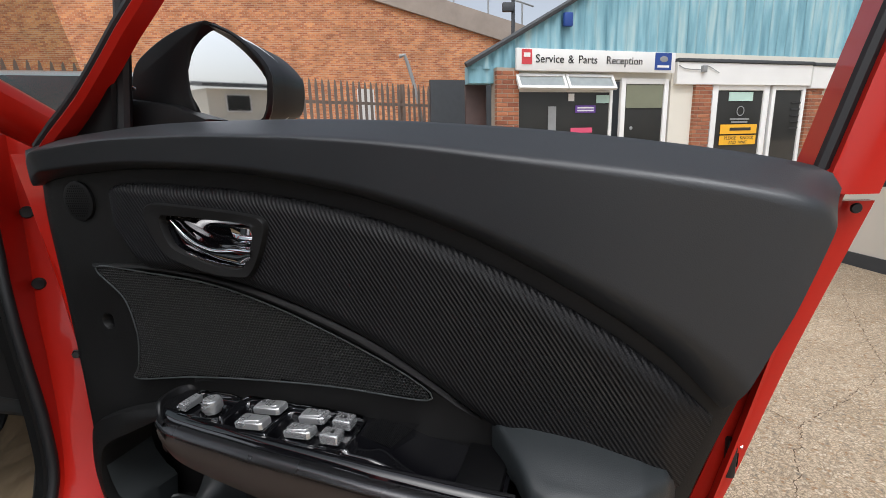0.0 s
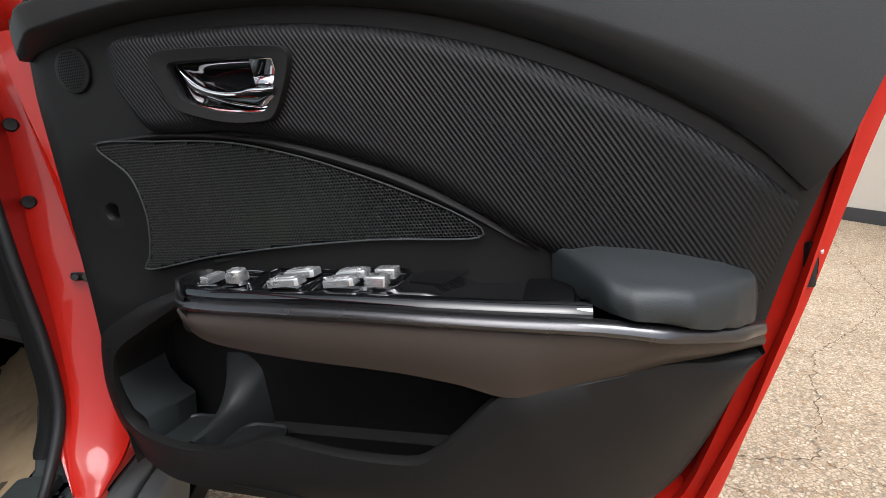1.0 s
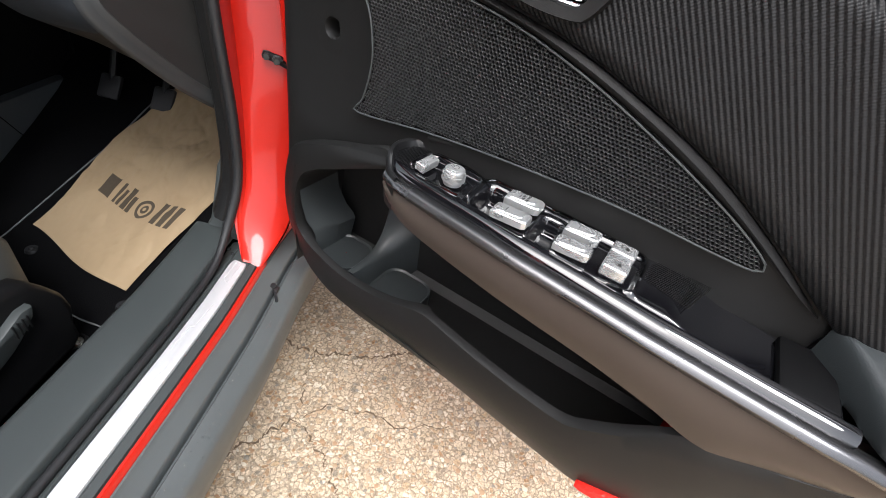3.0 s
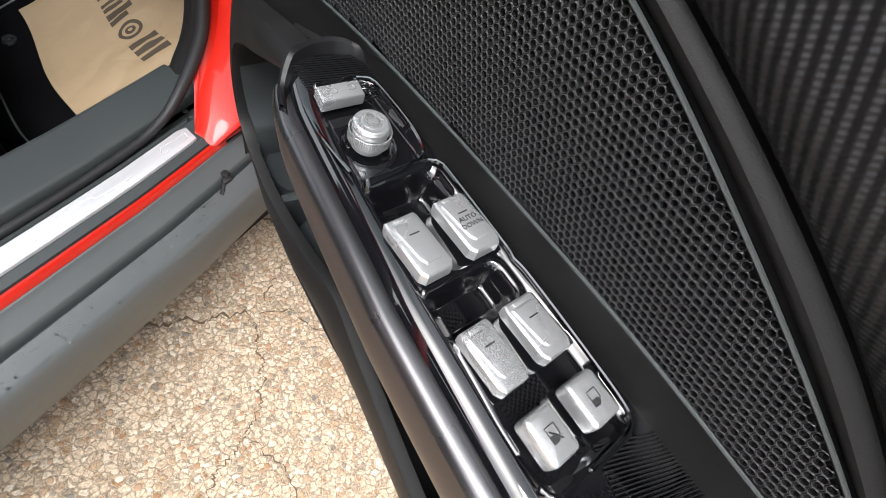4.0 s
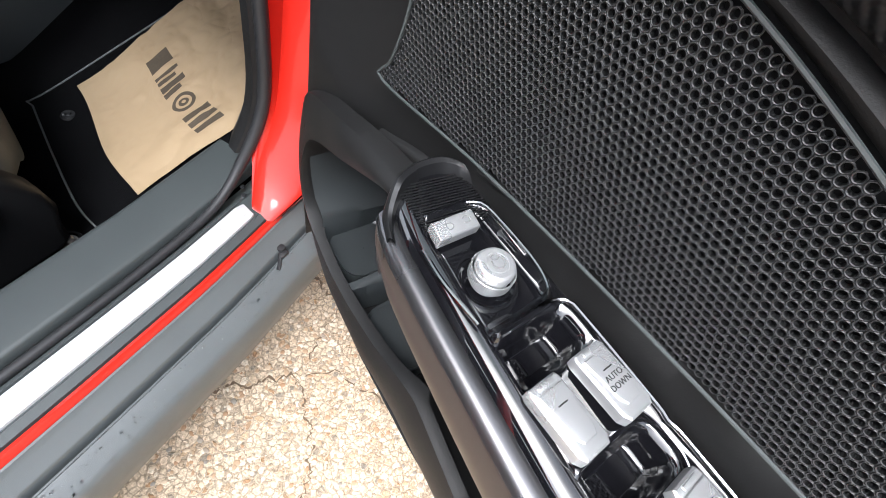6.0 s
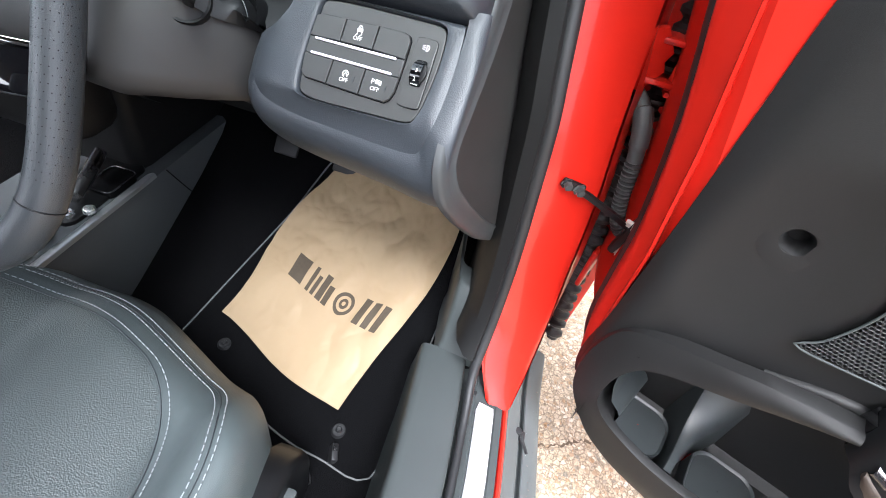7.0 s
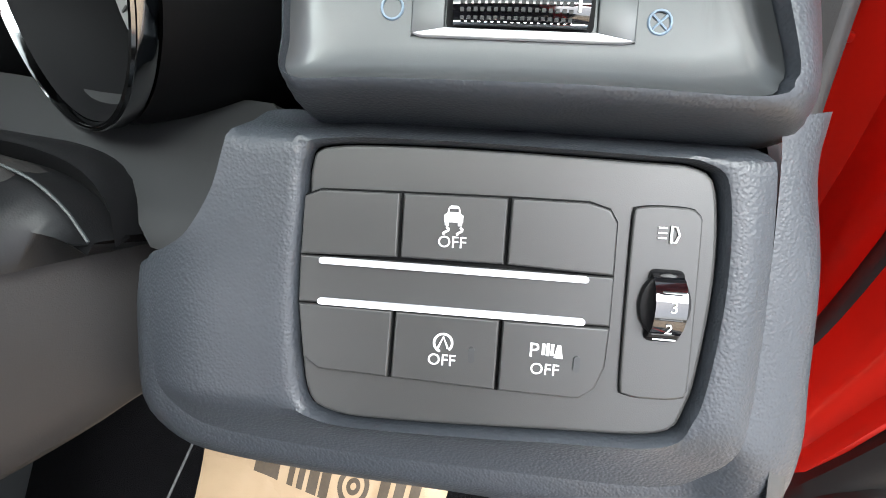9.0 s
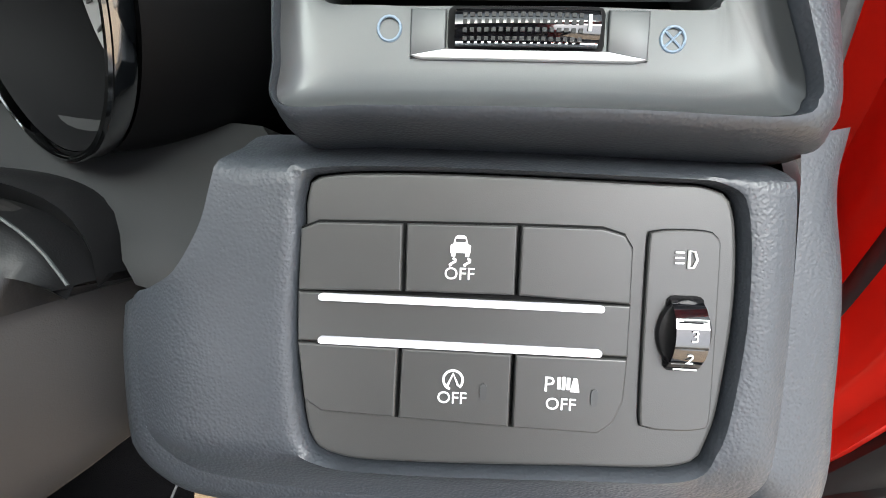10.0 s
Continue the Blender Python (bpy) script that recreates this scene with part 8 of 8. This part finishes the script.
def seam_path(s1, t1, r, n=60):
    """(s, t) along the front of the cushion, round its near corner and back."""
    out = [(0.10 + (s1 - r - 0.10) * k / 20, t1) for k in range(20)]
    out += [(s1 - r + r * math.sin(k / 20 * 1.5708), t1 - 1.3 * r + 1.3 * r * math.cos(k / 20 * 1.5708)) for k in range(21)]
    return out + [(s1, (t1 - 1.3 * r) * (1 - k / 24)) for k in range(1, 25)]


bm = grid([[seat_pt(0.14 + 0.64 * i / 70, 0.885 * j / 70, 0.0016) for i in range(71)] for j in range(71)])
crn = (seat_pt(0.78 - 0.20, 0.0).x, 0.885 - 0.26)
gone = []
for f in bm.faces:
    c = f.calc_center_median()
    sx = (c.x - SX[0]) / (SX[1] - SX[0])
    fr = front_y(sx)
    tx = (c.y - SY[0]) / (fr - SY[0])
    if sx > 0.58 and tx > 0.625 and math.hypot((sx - 0.58) / 0.20, (tx - 0.625) / 0.26) > 1:
        gone.append(f)
bmesh.ops.delete(bm, geom=gone, context='FACES')
part("centre_panel", bm, PERF, seat, "perforated grey leather centre panel")


def stitches(pts):
    """Short dashes of thread along pts."""
    bm = None
    for a, b in zip(pts, pts[1:]):
        m = max(1, round((b - a).length / 0.0075))
        for k in range(m):
            r = tube([a.lerp(b, (k + 0.15) / m), a.lerp(b, (k + 0.8) / m)], 0.0008, 4)
            bm = r if bm is None else merge(bm, r)
    return bm


part("seam_line", tube([seat_pt(a, b, 0.0012) for a, b in seam_path(0.785, 0.890, 0.20)], 0.0007, 6), LEATHER, seat)
part("seam_line", tube([seat_pt(a, b, 0.0008) for a, b in seam_path(0.905, 0.945, 0.15)], 0.0007, 6), LEATHER, seat)
for s1, t1, r in ((0.800, 0.902, 0.20), (0.893, 0.936, 0.15), (0.918, 0.955, 0.15)):
    ob = part("stitch_line", stitches([seat_pt(a, b, 0.0022) for a, b in seam_path(s1, t1, r)]), THREAD, seat, "pale grey stitching")
    tagged(ob, "pale grey stitching", kind="stuff")
part("seam_line", tube([seat_pt(0.42 + 0.10 * math.cos(t / 30 * 2.2), t / 30 * 0.70, 0.0014) for t in range(31)], 0.0010, 5), LEATHER, seat)
part("backrest", moved(box((0.52, 0.14, 0.68), (0, 0, 0), 0.05, 3), pose(-0.605, -0.80, 0.90, -14, 0, 0)), LEATHER, seat, "dark grey leather backrest")
part("head_restraint", moved(box((0.27, 0.09, 0.17), (0, 0, 0), 0.035, 3), pose(-0.605, -0.92, 1.36, -12, 0, 0)), LEATHER, seat)
SC = [(-0.70, 0.31), (-0.20, 0.30), (-0.165, 0.33), (-0.15, 0.40), (-0.19, 0.47), (-0.26, 0.50), (-0.70, 0.50)]
sc = prism(spline(SC, 40, True), 0, 0.045, 0.014, 3)
moved(sc, Matrix(((0, 0, 1, -0.375), (1, 0, 0, 0), (0, 1, 0, 0), (0, 0, 0, 1))))
cov = part("side_cover", sc, SATIN, seat, "smooth black seat side cover")
lv2 = prism(spline([(-0.46, 0.385), (-0.30, 0.400), (-0.235, 0.430), (-0.215, 0.455), (-0.235, 0.462), (-0.30, 0.440), (-0.46, 0.425)], 30, True), 0, 0.016, 0.005, 2)
moved(lv2, Matrix(((0, 0, 1, -0.332), (1, 0, 0, 0), (0, 1, 0, 0), (0, 0, 0, 1))))
part("height_lever", lv2, TREAD, cov, "black seat height lever with ribs")
for i in range(4):
    part("grip_rib", box((0.003, 0.0025, 0.026), (-0.3155, -0.256 + i * 0.008, 0.440), 0.0008), SATIN, cov)
part("seat_rail", box((0.03, 0.55, 0.035), (-0.40, -0.42, 0.300), 0.006), SATIN, seat)
bolt = thing("floor_bolt", pose(-0.352, -0.161, 0.285), "shiny seat rail bolt on the carpet", "bolt")
part("bolt_head", moved(lathe([(0, 0.012), (0.006, 0.012), (0.008, 0.010), (0.008, 0.003), (0.014, 0.002), (0.014, 0)], 12), Matrix.Translation((-0.352, -0.161, 0.286))), STEEL, bolt)
part("bracket", tube([(-0.352 + 0.017 * math.cos(a * 0.55), -0.161 + 0.017 * math.sin(a * 0.55), 0.288) for a in range(9)], 0.004, 6), SATIN, bolt)
clip = thing("belt_clip", pose(-0.322, -0.115, 0.285), "small grey plastic clip at the mat edge", "clip")
part("clip_body", moved(box((0.012, 0.030, 0.022), (0, 0, 0), 0.003), pose(-0.316, -0.109, 0.303, 0, 20, 20)), RUBBER, clip)
part("clip_face", moved(box((0.006, 0.008, 0.012), (0, 0, 0), 0.001), pose(-0.316, -0.104, 0.311, 0, 20, 20)), GUN, clip)

CONS = plain("grained_black_console", (0.060, 0.065, 0.068), 0.5, var=0.08, bump=0.3, bscale=1300, bdist=0.0004, spec=0.35)
# centre console beside the footwell
con = thing("centre_console", pose(-1.0, 0.0, 0.28), "black centre console with a silver edge and gear lever", "console")
prof = [(-1.10, 0.30), (-1.10, 0.430), (-0.92, 0.440), (-0.885, 0.446), (-0.868, 0.444), (-0.860, 0.43), (-0.853, 0.38), (-0.852, 0.25)]
part("console_side", grid([[(x, y, z) for y in np.linspace(-0.75, 0.62, 30)] for x, z in prof]), CONS, con, "grained black console side")
part("console_edge", moved(prism(rounded(0.60, 0.024, 0.012, 6), -0.002, 0.006, 0.003, 3), Matrix.Translation((-0.872, -0.06, 0.446)) @ Matrix.Rotation(radians(90), 4, 'Z') @ Matrix.Rotation(radians(-22), 4, 'X')), plain("satin_console_trim", (0.26, 0.27, 0.27), 0.38, metal=0.6, var=0.06), con, "silver console edging")
part("panel_gap", tube([(-0.8600, 0.262, 0.448), (-0.8525, 0.30, 0.37), (-0.8515, 0.365, 0.27)], 0.0016, 5), VOID, con)
part("console_flank", box((0.26, 0.36, 0.56), (-1.03, 0.42, 0.60), 0.03, 3), SATIN, con, "black side of the centre stack")
part("gear_base", moved(prism(rounded(0.085, 0.15, 0.03, 6), 0.0, 0.008, 0.003), Matrix.Translation((-0.945, -0.03, 0.444))), GUN, con, "silver gear lever surround")
part("gear_gaiter", moved(lathe([(0.010, 0.075), (0.014, 0.060), (0.024, 0.040), (0.020, 0.032), (0.034, 0.014), (0.038, 0)], 20), Matrix.Translation((-0.945, -0.03, 0.450))), LEATHER, con, "folded leather gear gaiter")
part("gear_knob", moved(lathe([(0.001, 0.055), (0.018, 0.05), (0.025, 0.03), (0.018, 0.0)], 24), Matrix.Translation((-0.945, -0.02, 0.522))), LEATHER, con)
part("console_tray", moved(prism(rounded(0.10, 0.20, 0.02, 5), 0.0, 0.010, 0.003), Matrix.Translation((-0.945, 0.155, 0.442))), SATIN, con)
# solid black block painting the shade of a cup recess
part("tray_rim", moved(prism(rounded(0.055, 0.075, 0.012, 5), 0.0, 0.014, 0.002), Matrix.Translation((-0.915, 0.180, 0.446))), VOID, con, "black block for a shaded cup recess with a thin edge")
part("tray_edge", tube([(-0.915 + x, 0.180 + y, 0.461) for x, y in rounded(0.055, 0.075, 0.012, 5)], 0.0014, 6, True), GUN, con)
for x, y in ((-0.892, 0.098), (-0.915, 0.075)):
    part("tray_button", moved(lathe([(0, 0.010), (0.008, 0.0095), (0.0105, 0.007), (0.011, 0)], 20), Matrix.Translation((x, y, 0.452))), SILVER, con, "round silver button")
part("hand_brake", tube([(-0.925, 0.110, 0.470), (-0.93, 0.15, 0.485), (-0.945, 0.205, 0.50)], 0.012, 12), GUN, con, "silver hand lever")
part("lever_tip", moved(lathe([(0, 0.006), (0.010, 0.005), (0.012, 0)], 16), pose(-0.9245, 0.107, 0.469, 80, 0, 0)), RUBBER, con)

# ---- bricks of the piers, one by one ----
for pier, x0, x1, ztop in PIERS:
    wid = x1 - x0
    z, course = 0.95, 0
    while z < ztop - 0.03:
        xs = [(x0 + 0.105, brick_me), (x0 + 0.315, brick_me)] if course % 2 == 0 else [(x0 + 0.05, half_me), (x0 + 0.21, brick_me), (x0 + 0.37, half_me)]
        for x, me in xs:
            b = new("brick", me)
            b.parent = pier
            b.location = (min(x, x1 - 0.045), -0.048, z)
        z += 0.075
        course += 1
